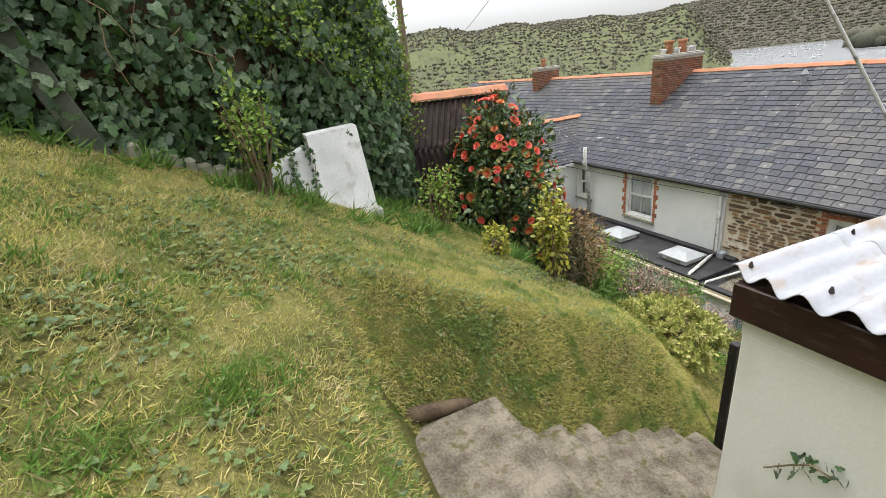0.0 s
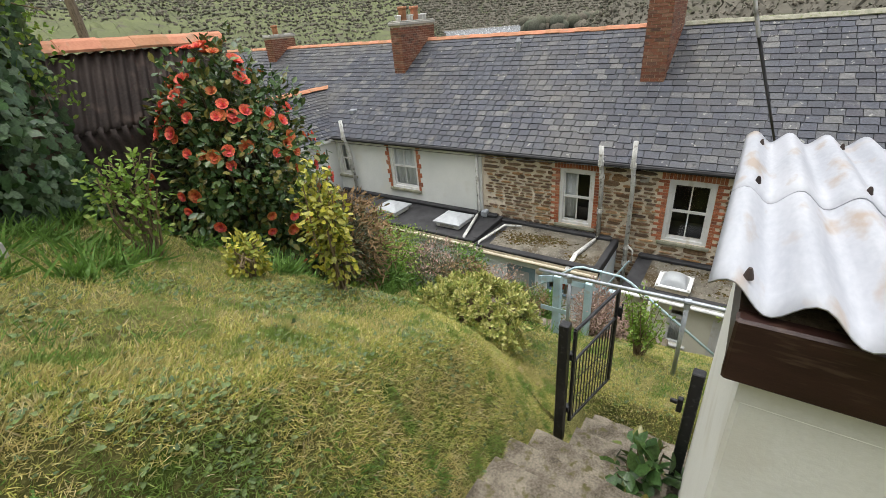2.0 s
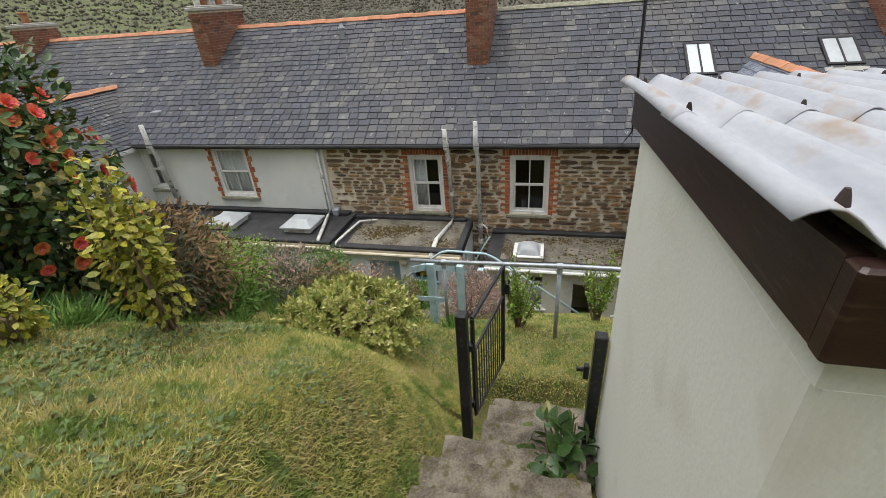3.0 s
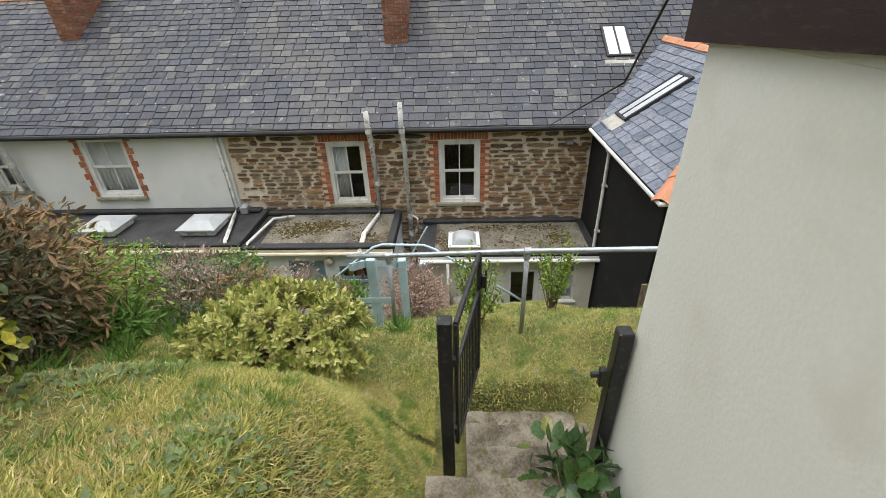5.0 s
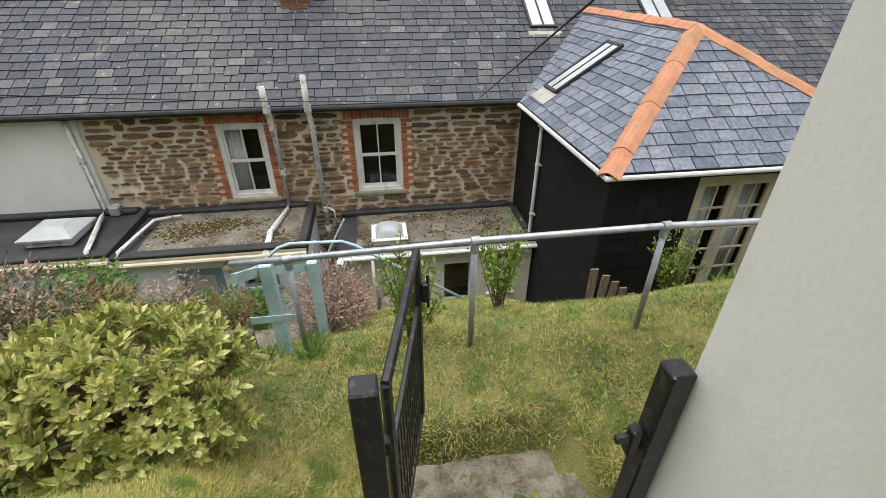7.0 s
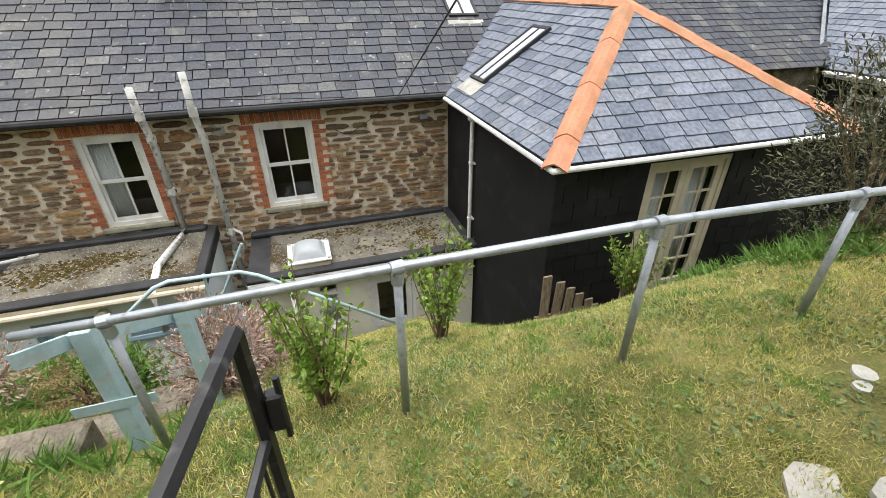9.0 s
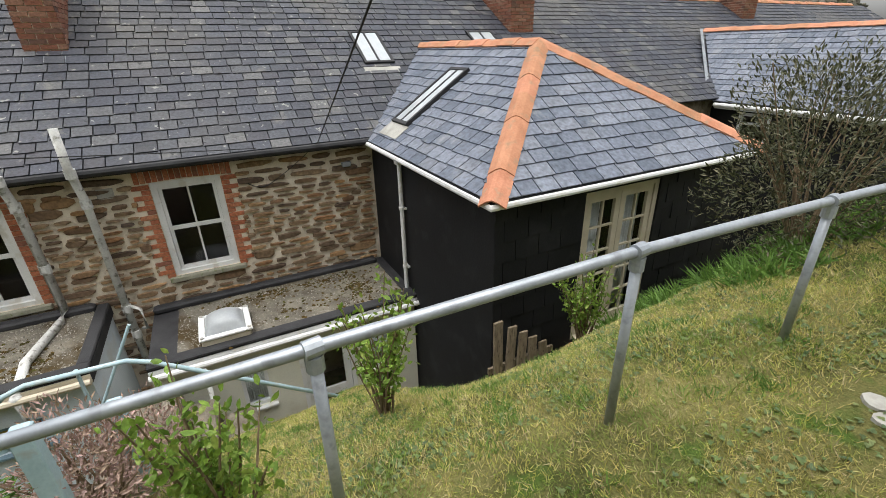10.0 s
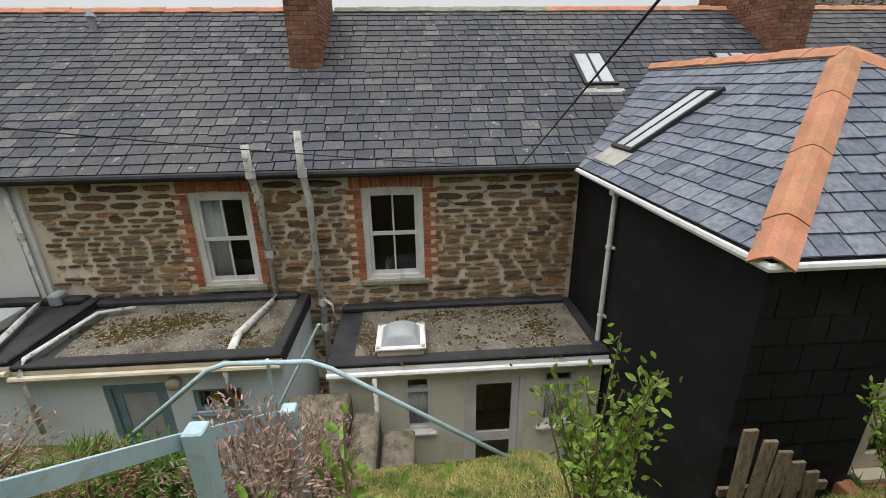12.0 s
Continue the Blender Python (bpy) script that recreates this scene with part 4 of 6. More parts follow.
def flat_roof(y0, y1, x0, z, wallmat, wlabel, holes, chips, h=0.02):
    g = holed(Geo(), x0, x0 + 0.25, y0, y1, -6.9, z - 0.16, holes)
    g.box(x0 + 0.25, WX - 0.035, y0, y0 + 0.22, -6.9, z - 0.16).box(x0 + 0.25, WX - 0.035, y1 - 0.22, y1, -6.9, z - 0.16)
    structure("wall_outhouse", g, wallmat, wlabel, "wall")
    structure("roof_flat", Geo().box(x0 - 0.06, WX - 0.035, y0 - 0.03, y1 - 0.004, z - 0.155, z), M["felt"], "flat felted roof of the outhouse", "roof")
    kerb = Geo().box(x0 - 0.09, x0 + 0.1, y0 - 0.03, y1 - 0.004, z + 0.002, z + 0.05, c=0.015).box(x0 + 0.1, WX - 0.04, y0 - 0.03, y0 + 0.12, z + 0.002, z + 0.05, c=0.015)
    kerb.box(WX - 0.2, WX - 0.036, y0 + 0.12, y1 - 0.01, z + 0.002, z + 0.11, c=0.03)
    structure("roof_kerb", kerb, M["felt"], "black felt upstand round the flat roof", "kerb")
    structure("fascia_flat", Geo().box(x0 - 0.085, x0 - 0.062, y0 - 0.03, y1 - 0.01, z - 0.14, z - 0.03).tube([(x0 - 0.13, y0 - 0.03, z - 0.1), (x0 - 0.13, y1 - 0.01, z - 0.1)], 0.04, 8), M["creamwood"] if wallmat is M["render_blue"] else M["whiteplastic"], "pale fascia and gutter of the flat roof", "fascia")
    if chips:
        nx, ny = 26, 52
        X, Y = np.meshgrid(np.linspace(x0 + 0.08, WX - 0.19, nx), np.linspace(y0 + 0.12, y1 - 0.35, ny), indexing="ij")
        Z = z + 0.012 + 0.012 * rng.random(X.shape)
        g = Geo()
        g.v = [tuple(p) for p in np.stack([X, Y, Z], 2).reshape(-1, 3)]
        g.f = [(i * ny + j, (i + 1) * ny + j, (i + 1) * ny + j + 1, i * ny + j + 1) for i in range(nx - 1) for j in range(ny - 1)]
        structure("roof_chippings", g, M["chip"], "grey stone chippings with moss on the flat roof", "roof")
        k = 2600
        P = np.stack([rng.uniform(x0 + 0.08, WX - 0.2, k), rng.uniform(y0 + 0.12, y1 - 0.35, k), np.full(k, z + 0.024)], 1)
        ax = np.eye(3)[None] * rng.uniform(0.006, 0.013, k)[:, None, None] + rng.normal(size=(k, 3, 3)) * 0.003
        me = scatter("chippings", [(1, 0, 0), (0, 1, 0), (-1, 0, 0), (0, -1, 0), (0, 0, 1)], [(0, 1, 4), (1, 2, 4), (2, 3, 4), (3, 0, 4)], P, ax, CHIP)
        tagged(new("chippings", me), "loose stone chippings on the flat roof", "gravel", "", "stuff")


CHIP = pieces("chipping", [(0.1, 0.092, 0.075), (0.2, 0.185, 0.155), (0.34, 0.32, 0.28), (0.08, 0.062, 0.035)], 0.95, 0.2, True, 60)
F1, F2, F0 = -4.38, -4.66, -4.30
D2, W2A, W2B = (0.25, 1.10, -6.9, -4.97), (1.56, 1.93, -5.85, -4.94), (-0.46, 0.0, -5.88, -4.96)
D1, W1A = (4.95, 5.72, -6.6, -4.72), (4.02, 4.64, -5.22, -4.86)
flat_roof(-0.83, 2.93, 9.73, F2, M["render_cream"], "cream rendered outhouse wall", [D2, W2A, W2B], True)
flat_roof(3.46, 6.64, 9.62, F1, M["render_blue"], "pale blue rendered outhouse wall", [D1, W1A], True)
flat_roof(6.66, 13.0, 9.62, F0, M["render_blue"], "pale blue rendered outhouse wall under black felt", [(8.6, 9.2, -5.6, -5.0)], False)
MOSS = pieces("roof_moss", [(0.05, 0.033, 0.012), (0.09, 0.06, 0.018), (0.035, 0.028, 0.014), (0.075, 0.07, 0.02)], 1.0, 0.3, True, 80, spec=0.0)


def moss(spots, z, label):
    """Low cushions of moss gathered round spots (x, y, reach in x, reach in y, how many)."""
    P = np.concatenate([np.stack([x + rx * rng.normal(size=k), y + ry * rng.normal(size=k), np.full(k, z)], 1) for x, y, rx, ry, k in spots])
    ax = np.eye(3)[None] * rng.uniform(0.015, 0.04, len(P))[:, None, None] * (1, 1, 0.6) + rng.normal(size=(len(P), 3, 3)) * 0.004
    tagged(new("moss", scatter("moss", [(1, 0, 0), (0.3, 0.9, 0), (-0.8, 0.6, 0), (-0.8, -0.6, 0), (0.3, -0.9, 0), (0, 0, 1)], [(0, 1, 5), (1, 2, 5), (2, 3, 5), (3, 4, 5), (4, 0, 5)], P, ax, MOSS)), label, "moss", "", "stuff")


moss(((10.45, 5.5, 0.14, 0.38, 520), (10.55, 5.0, 0.12, 0.3, 330), (10.2, 5.7, 0.1, 0.2, 160), (10.0, 4.1, 0.12, 0.12, 150)), F1 + 0.016, "brown moss cushions over the chippings")
moss(((10.9, 1.0, 0.09, 0.6, 260), (10.4, -0.1, 0.3, 0.15, 260), (10.2, 0.7, 0.25, 0.5, 120)), F2 + 0.016, "thin brown moss along the roof's edges")
structure("yard_paving", Geo().box(8.1, 9.72, -0.85, 13, -7.0, -6.86), M["concrete"], "grey concrete yard below the garden", "paving")


def casement(y0, y1, z0, z1, x, label, frame_mat, curtain_z=None):
    t = thing("window_low", label, "window", (x, y0, z0), "downstairs windows", "structure")
    f = 0.05
    zt = z1 - 0.22
    g = Geo().box(x + 0.03, x + 0.1, y0, y0 + f, z0, z1).box(x + 0.03, x + 0.1, y1 - f, y1, z0, z1).box(x + 0.03, x + 0.1, y0 + f, y1 - f, z0, z0 + f).box(x + 0.03, x + 0.1, y0 + f, y1 - f, z1 - f, z1)
    if curtain_z:
        g.box(x + 0.02, x + 0.1, y0 + f, y1 - f, zt - 0.03, zt + 0.03)
    sub("window_frame", g, frame_mat, t)
    sub("pane", Geo().pane(x + 0.06, x + 0.066, y0 + f, y1 - f, z0 + f, z1 - f), M["glass"], t).visible_shadow = False
    sub("window_sill", Geo().box(x - 0.06, x + 0.03, y0 - 0.06, y1 + 0.06, z0 - 0.05, z0 - 0.002, c=0.01), frame_mat, t)
    if curtain_z:
        curtain(y0 + 0.05, y1 - 0.05, z0 + 0.05, zt, x + 0.105)


casement(*W2A, 9.73, "small white window with net curtain", M["whiteplastic"], True)
casement(*W2B, 9.73, "small white window with net curtain", M["whiteplastic"], True)
casement(*W1A, 9.62, "small blue-grey window, bright cloths inside", M["bluedoor"])
tagged(part("cloth", Geo().box(9.78, 9.82, 4.12, 4.32, -5.2, -4.98, c=0.01), M["redcloth"]), "red cloth hanging inside the window", "cloth")
tagged(part("cloth", Geo().box(9.78, 9.82, 4.40, 4.52, -5.2, -4.92, c=0.01), M["yellowcloth"]), "yellow cloth hanging inside the window", "cloth")
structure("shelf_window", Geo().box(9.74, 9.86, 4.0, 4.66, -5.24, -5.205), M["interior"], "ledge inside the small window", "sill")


def back_door(y0, y1, z0, z1, x, label, fmat, glazed):
    t = thing("door_back", label, "door", (x, y0, z0), "", "structure")
    f = 0.07
    sub("door_frame", Geo().box(x + 0.02, x + 0.12, y0, y0 + f, z0, z1).box(x + 0.02, x + 0.12, y1 - f, y1, z0, z1).box(x + 0.02, x + 0.12, y0 + f, y1 - f, z1 - f, z1), fmat, t)
    a, b, top = y0 + f + 0.004, y1 - f - 0.004, z1 - f - 0.004
    rail = z0 + 0.75
    leaf = sub("door_leaf", Geo().box(x + 0.05, x + 0.09, a, a + 0.1, z0, top).box(x + 0.05, x + 0.09, b - 0.1, b, z0, top).box(x + 0.05, x + 0.09, a + 0.1, b - 0.1, top - 0.1, top).box(x + 0.05, x + 0.09, a + 0.1, b - 0.1, rail, rail + 0.16).box(x + 0.05, x + 0.09, a + 0.1, b - 0.1, z0, z0 + 0.2), fmat, t)
    sub2("pane", Geo().pane(x + 0.065, x + 0.071, a + 0.1, b - 0.1, rail + 0.16, top - 0.1), M["glass"] if glazed else M["dome"], leaf).visible_shadow = False
    sub2("pane", Geo().pane(x + 0.065, x + 0.071, a + 0.1, b - 0.1, z0 + 0.2, rail), M["glass"] if glazed else fmat, leaf)
    sub2("handle", Geo().tube([(x + 0.05, b - 0.05, rail + 0.1), (x, b - 0.05, rail + 0.1), (x, b - 0.14, rail + 0.1)], 0.01, 8), M["galv"], leaf)


back_door(*D2, 9.73, "white back door with dark glass", M["whiteplastic"], True)
back_door(*D1, 9.62, "blue-grey back door with frosted glass", M["bluedoor"], False)


def roof_lantern(x, y, z, w, l):
    t = thing("roof_lantern", "white boxed rooflight on black felt", "rooflight", (x, y, z), "rooflights")
    part("upstand", Geo().box(-w / 2, w / 2, -l / 2, l / 2, 0.0, 0.13, c=0.02), M["whiteplastic"], t)
    part("vent_slot", Geo().box(-w / 2 - 0.02, -w / 2 - 0.004, -l * 0.3, l * 0.3, 0.03, 0.09), M["cement"], t)
    a, b = w / 2 + 0.06, l / 2 + 0.06
    part("lid", Geo().add([(-a, -b, 0.131), (a, -b, 0.131), (a, b, 0.131), (-a, b, 0.131), (-a, -b, 0.17), (a, -b, 0.17), (a, b, 0.17), (-a, b, 0.17), (-a * 0.35, -b * 0.5, 0.3), (a * 0.35, -b * 0.5, 0.3), (a * 0.35, b * 0.5, 0.3), (-a * 0.35, b * 0.5, 0.3)], [(3, 2, 1, 0), (0, 1, 5, 4), (1, 2, 6, 5), (2, 3, 7, 6), (3, 0, 4, 7), (4, 5, 9, 8), (5, 6, 10, 9), (6, 7, 11, 10), (7, 4, 8, 11), (8, 9, 10, 11)]), M["dome"], t)
    return t


roof_lantern(10.35, 10.0, F0 + 0.002, 0.7, 0.75)
roof_lantern(10.35, 7.75, F0 + 0.002, 0.7, 0.75)


def dome_light(x, y, z):
    t = thing("dome_rooflight", "domed plastic rooflight in a cream frame", "rooflight", (x, y, z))
    part("upstand", Geo().box(-0.32, 0.32, -0.32, 0.32, 0, 0.1, c=0.02), M["creamwood"], t)
    part("frame", Geo().box(-0.34, 0.34, -0.34, -0.26, 0.102, 0.14, c=0.01).box(-0.34, 0.34, 0.26, 0.34, 0.102, 0.14, c=0.01).box(-0.34, -0.26, -0.26, 0.26, 0.102, 0.14, c=0.01).box(0.26, 0.34, -0.26, 0.26, 0.102, 0.14, c=0.01), M["whiteplastic"], t)
    n, vs, fs = 12, [], []
    for i in range(n + 1):
        for j in range(n + 1):
            a, b = -1 + 2 * i / n, -1 + 2 * j / n
            vs.append((a * 0.26, b * 0.26, 0.12 + 0.2 * (max(0, (1 - a * a) * (1 - b * b))) ** 0.45))
    fs = [(i * (n + 1) + j, (i + 1) * (n + 1) + j, (i + 1) * (n + 1) + j + 1, i * (n + 1) + j + 1) for i in range(n) for j in range(n)]
    part("dome", Geo().add(vs, fs), M["dome"], t, "milky plastic dome", True)
    for sx in (-1, 1):
        for sy in (-1, 1):
            part("screw_cap", Geo().tube([(sx * 0.3, sy * 0.3, 0.14), (sx * 0.3, sy * 0.3, 0.155)], 0.025, 8), M["cement"], t)


dome_light(10.1, 1.95, F2 + 0.03)
tagged(part("wall_lamp", Geo().tube([(9.62, 4.82, -4.72), (9.55, 4.82, -4.72), (9.54, 4.82, -4.72)], 0.09, 14, 0.085), M["creamwood"], None, "", True), "round cream bulkhead lamp on the wall", "wall lamp")


# ---- chimneys, ridges, vents ----
def chimney(x0, x1, y0, y1, top, label, pots=()):
    zb = EAVE + PITCH * (x0 - 11.15) - 0.3
    t = tagged(thing("chimney", label, "chimney", (x0, y0, zb)), "", "", "chimneys")
    sub("core", Geo().box(x0 + 0.012, x1 - 0.012, y0 + 0.012, y1 - 0.012, zb, top), M["mortar"], t)
    g, z, row = Geo(), zb, 0
    while z < top - 0.07:
        off = 0.11 * (row % 2)
        for fixed, lo, hi, kind in ((y1, x0, x1, 0), (y0, x0, x1, 1), (x0, y0, y1, 2)):
            a = lo - off
            while a < hi - 0.01:
                p, q = max(lo, a + 0.005), min(hi, a + 0.215)
                if q - p > 0.03:
                    if kind == 0:
                        g.box(p, q, fixed - 0.014, fixed + 0.004, z + 0.005, z + 0.07)
                    elif kind == 1:
                        g.box(p, q, fixed - 0.004, fixed + 0.014, z + 0.005, z + 0.07)
                    else:
                        g.box(fixed - 0.004, fixed + 0.014, p, q, z + 0.005, z + 0.07)
                a += 0.225
        z += 0.075
        row += 1
    ob = sub("brickwork", g, M["brick_j"], t)
    ob["kind"] = "stuff"
    sub("cap", Geo().box(x0 - 0.05, x1 + 0.05, y0 - 0.05, y1 + 0.05, top, top + 0.1, c=0.015).box(x0 - 0.02, x1 + 0.02, y0 - 0.02, y1 + 0.02, top + 0.1, top + 0.14, c=0.015), M["cement"], t, "cement-capped top course")
    sub("apron", Geo().prism([(x0 - 0.24, y0 - 0.05, zb + 0.3 - 0.24 * PITCH + 0.03), (x0 - 0.24, y1 + 0.05, zb + 0.3 - 0.24 * PITCH + 0.03), (x0 - 0.01, y1 + 0.05, zb + 0.33), (x0 - 0.01, y0 - 0.05, zb + 0.33)], (0, 0, 0.015)), M["lead"], t, "lead flashing at the foot")
    for px, hgt, rad, red in pots:
        yc = (y0 + y1) / 2
        sub("chimney_pot", Geo().tube([(px, yc, top + 0.14), (px, yc, top + 0.14 + hgt * 0.75), (px, yc, top + 0.14 + hgt * 0.76), (px, yc, top + 0.14 + hgt)], rad, 12).tube([(px, yc, top + 0.14 + hgt * 0.8), (px, yc, top + 0.15 + hgt)], rad * 1.25, 12), M["terracotta"] if red else M["whiteplastic"], t, "terracotta pot" if red else "pale capped pot", True)
    return t


POTS = ((14.0, 0.16, 0.09, 0), (14.25, 0.42, 0.13, 1), (14.5, 0.16, 0.09, 0), (14.68, 0.16, 0.09, 0), (14.92, 0.42, 0.13, 1), (15.12, 0.16, 0.09, 0), (15.3, 0.16, 0.09, 0), (15.48, 0.18, 0.09, 0))
chimney(13.77, 15.75, 11.67, 12.12, 0.82, "red brick chimney stack with a row of pots", POTS)
chimney(13.4, 15.3, 3.26, 3.81, 2.3, "tall red brick chimney stack with lead apron")
chimney(13.7, 16.4, -6.08, -5.4, 0.95, "broad red brick chimney stack")
chimney(14.5, 15.8, 19.6, 20.1, 0.75, "far brick chimney stack", ((15.0, 0.35, 0.12, 1),))
chimney(14.3, 16.2, -16.2, -15.5, 1.1, "far stone chimney stack with pots", ((14.8, 0.3, 0.12, 1), (15.3, 0.3, 0.12, 1)))
roof_vent = thing("roof_vent", "grey metal roof vent pipe", "vent", (14.68, 7.78, -0.2))
part("pipe", Geo().tube([(0, 0, -0.05), (0, 0, 0.3)], 0.07, 12), M["lead"], roof_vent)
part("cowl", Geo().tube([(0, 0, 0.3), (0, 0, 0.36), (0, 0, 0.42)], 0.1, 12, 0.03), M["lead"], roof_vent)
tagged(part("roof_tile_vent", Geo().box(12.0, 12.25, 12.7, 12.95, EAVE + PITCH * 0.95, EAVE + PITCH * 0.95 + 0.14, c=0.02), M["lead"]), "small grey slate vent on the roof", "vent")
hips(((RX, 3.2, RIDGE + 0.03), (RX, -1.3, RIDGE + 0.03)), parent=roof, r=0.13, step=0.46, key="stonesill")
hips(((RX, -1.3, RIDGE + 0.03), (RX, -25, RIDGE + 0.03)), parent=roof, r=0.12, step=0.46)
hips(((RX, 27, RIDGE + 0.03), (RX, 3.9, RIDGE + 0.03)), parent=roof, r=0.12, step=0.46)

# neighbour's lower slate roof and the wing
NE0, NE1, NR0, NR1 = (7.4, -9.98, -2.42), (11.2, -9.98, -2.42), (7.4, -12.27, -0.74), (13.35, -12.27, -0.74)
nb = structure("roof_neighbour", Geo().add([NE0, NE1, NR1, NR0, (7.4, -14.6, -2.42), (11.2, -14.6, -2.42)], [(0, 1, 2, 3), (3, 2, 5, 4), (0, 3, 4), (0, 4, 5, 1), (1, 5, 2)]), M["underslate"], "pale slate roof of the neighbouring extension", "roof")
NWIN = (9.8, 10.55, -3.35, -2.62)
g = Geo()
for xa, xb, za, zb in ((7.6, NWIN[0], -6.9, -2.425), (NWIN[1], WX - 0.01, -6.9, -2.425), (NWIN[0], NWIN[1], -6.9, NWIN[2]), (NWIN[0], NWIN[1], NWIN[3], -2.425)):
    g.box(xa, xb, -10.4, -10.15, za, zb)
g.box(7.6, WX - 0.01, -14.4, -14.15, -6.9, -2.425).box(7.6, 7.85, -14.15, -10.4, -6.9, -2.425)
structure("wall_neighbour", g, M["black"], "dark wall of the neighbouring extension", "wall")
hips((NR0, NR1), parent=nb)
structure("fascia_neighbour", Geo().box(7.4, 11.1, -9.97, -9.93, -2.56, -2.43).tube([(7.4, -9.9, -2.47), (11.1, -9.9, -2.47)], 0.05, 8), M["whiteplastic"], "white fascia and gutter of the neighbouring roof", "fascia")
nw = thing("window_5", "white casement window in the dark neighbouring wall", "window", (10.17, -10.15, NWIN[2]), "", "structure")
sub("window_frame", Geo().box(NWIN[0], NWIN[1], -10.24, -10.13, NWIN[2], NWIN[2] + 0.07).box(NWIN[0], NWIN[1], -10.24, -10.13, NWIN[3] - 0.07, NWIN[3]).box(NWIN[0], NWIN[0] + 0.07, -10.24, -10.13, NWIN[2] + 0.07, NWIN[3] - 0.07).box(NWIN[1] - 0.07, NWIN[1], -10.24, -10.13, NWIN[2] + 0.07, NWIN[3] - 0.07).box(NWIN[0] + 0.07, NWIN[1] - 0.07, -10.23, -10.14, -2.9, -2.84), M["whiteplastic"], nw)
sub("pane", Geo().add([(NWIN[0] + 0.07, -10.2, NWIN[2] + 0.07), (NWIN[1] - 0.07, -10.2, NWIN[2] + 0.07), (NWIN[1] - 0.07, -10.2, NWIN[3] - 0.07), (NWIN[0] + 0.07, -10.2, NWIN[3] - 0.07)], [(0, 1, 2, 3)]), M["glass"], nw).visible_shadow = False
wing = structure("roof_wing", Geo().add([(8.0, 13.0, -2.4), (11.15, 13.0, -2.4), (8.0, 15.1, -1.12), (13.3, 15.1, -1.12), (8.0, 17.2, -2.4), (11.15, 17.2, -2.4)], [(0, 1, 3, 2), (2, 3, 5, 4), (0, 2, 4), (1, 0, 4, 5), (1, 5, 3)]), M["underslate"], "old mottled slate roof of the rear wing", "roof")
structure("wall_wing", Geo().box(8.2, WX - 0.032, 13.1, 17.1, -6.9, -2.402), M["render_white"], "white rendered wall of the rear wing", "wall")
structure("fascia_wing", Geo().box(8.0, 11.1, 12.97, 13.09, -2.5, -2.41), M["whiteplastic"], "white fascia under the wing's eaves", "fascia")
hips(((8.0, 15.1, -1.09), (13.2, 15.1, -1.09)), parent=wing)
structure("valley_flashing", Geo().prism([(11.2, 13.0, -2.3), (13.3, 15.1, -1.02), (13.3, 14.98, -1.02), (11.2, 12.85, -2.3)], (0, 0, 0.02)).prism([(11.2, -9.9, -2.38), (13.4, -12.2, -0.7), (13.4, -12.08, -0.7), (11.2, -9.75, -2.36)], (0, 0, 0.03)).prism([(11.15, EY1 + 0.14, -2.37), (13.4, PK + 0.02, -0.94), (13.4, PK + 0.12, -0.94), (11.15, EY1 + 0.24, -2.34)], (0, 0, 0.02)), M["lead"], "pale lead valley between the roofs", "flashing")


# ---- pipes on the rear wall ----
def soil_pipe(pts, r, label, joints=()):
    t = thing("soil_pipe", label, "pipe", pts[-1], "soil pipes")
    sub("pipe", Geo().tube(pts, r, 10), M["pipe"], t, "", True)
    for z in joints:
        p = next((Vector(a).lerp(Vector(b), (a[2] - z) / (a[2] - b[2] + 1e-6)) for a, b in zip(pts, pts[1:]) if a[2] >= z >= b[2]), None)
        if p is not None:
            sub("collar", Geo().tube([p + Vector((0, 0, 0.06)), p - Vector((0, 0, 0.06))], r * 1.28, 10), M["pipe"], t, "pipe joint collar")


soil_pipe([(10.98, 3.97, -1.95), (10.98, 3.96, -2.3), (11.16, 3.95, -2.75), (11.16, 3.92, -4.25), (10.95, 3.95, -4.33), (10.0, 4.1, -4.3), (9.5, 4.12, -4.45), (9.5, 4.12, -5.1)], 0.055, "weathered grey soil pipe bending over the flat roof", (-2.35, -2.72, -3.6))
soil_pipe([(10.98, 3.25, -1.78), (10.98, 3.25, -2.3), (11.16, 3.24, -2.75), (11.16, 3.2, -6.9)], 0.052, "weathered grey soil pipe beside the gap", (-2.35, -2.8, -4.45, -4.9))
soil_pipe([(11.1, 3.15, -4.4), (10.98, 3.03, -4.42), (10.98, 3.02, -4.75), (11.1, 3.1, -4.8)], 0.025, "small waste pipe with bends", ())
soil_pipe([(11.2, 7.42, -2.42), (11.2, 7.4, -4.2), (10.9, 7.3, -4.2), (9.6, 6.95, -4.22), (9.52, 6.95, -4.5)], 0.04, "white rainwater pipe at the house joint", (-3.2,))
soil_pipe([(10.9, 5.9, -4.28), (10.75, 6.35, -4.27), (9.62, 6.5, -4.28), (9.5, 6.5, -4.4), (9.5, 6.5, -5.3)], 0.03, "white waste pipe lying across the flat roof", ())
soil_pipe([(10.95, 12.3, -1.75), (10.95, 12.3, -2.3), (11.1, 12.3, -2.7), (11.15, 12.25, -4.2)], 0.06, "white soil pipe beside the narrow window", (-2.3, -3.0))
soil_pipe([(9.55, 2.3, -4.8), (9.58, 2.3, -6.9)], 0.03, "cream rainwater pipe on the outhouse", (-5.6,))
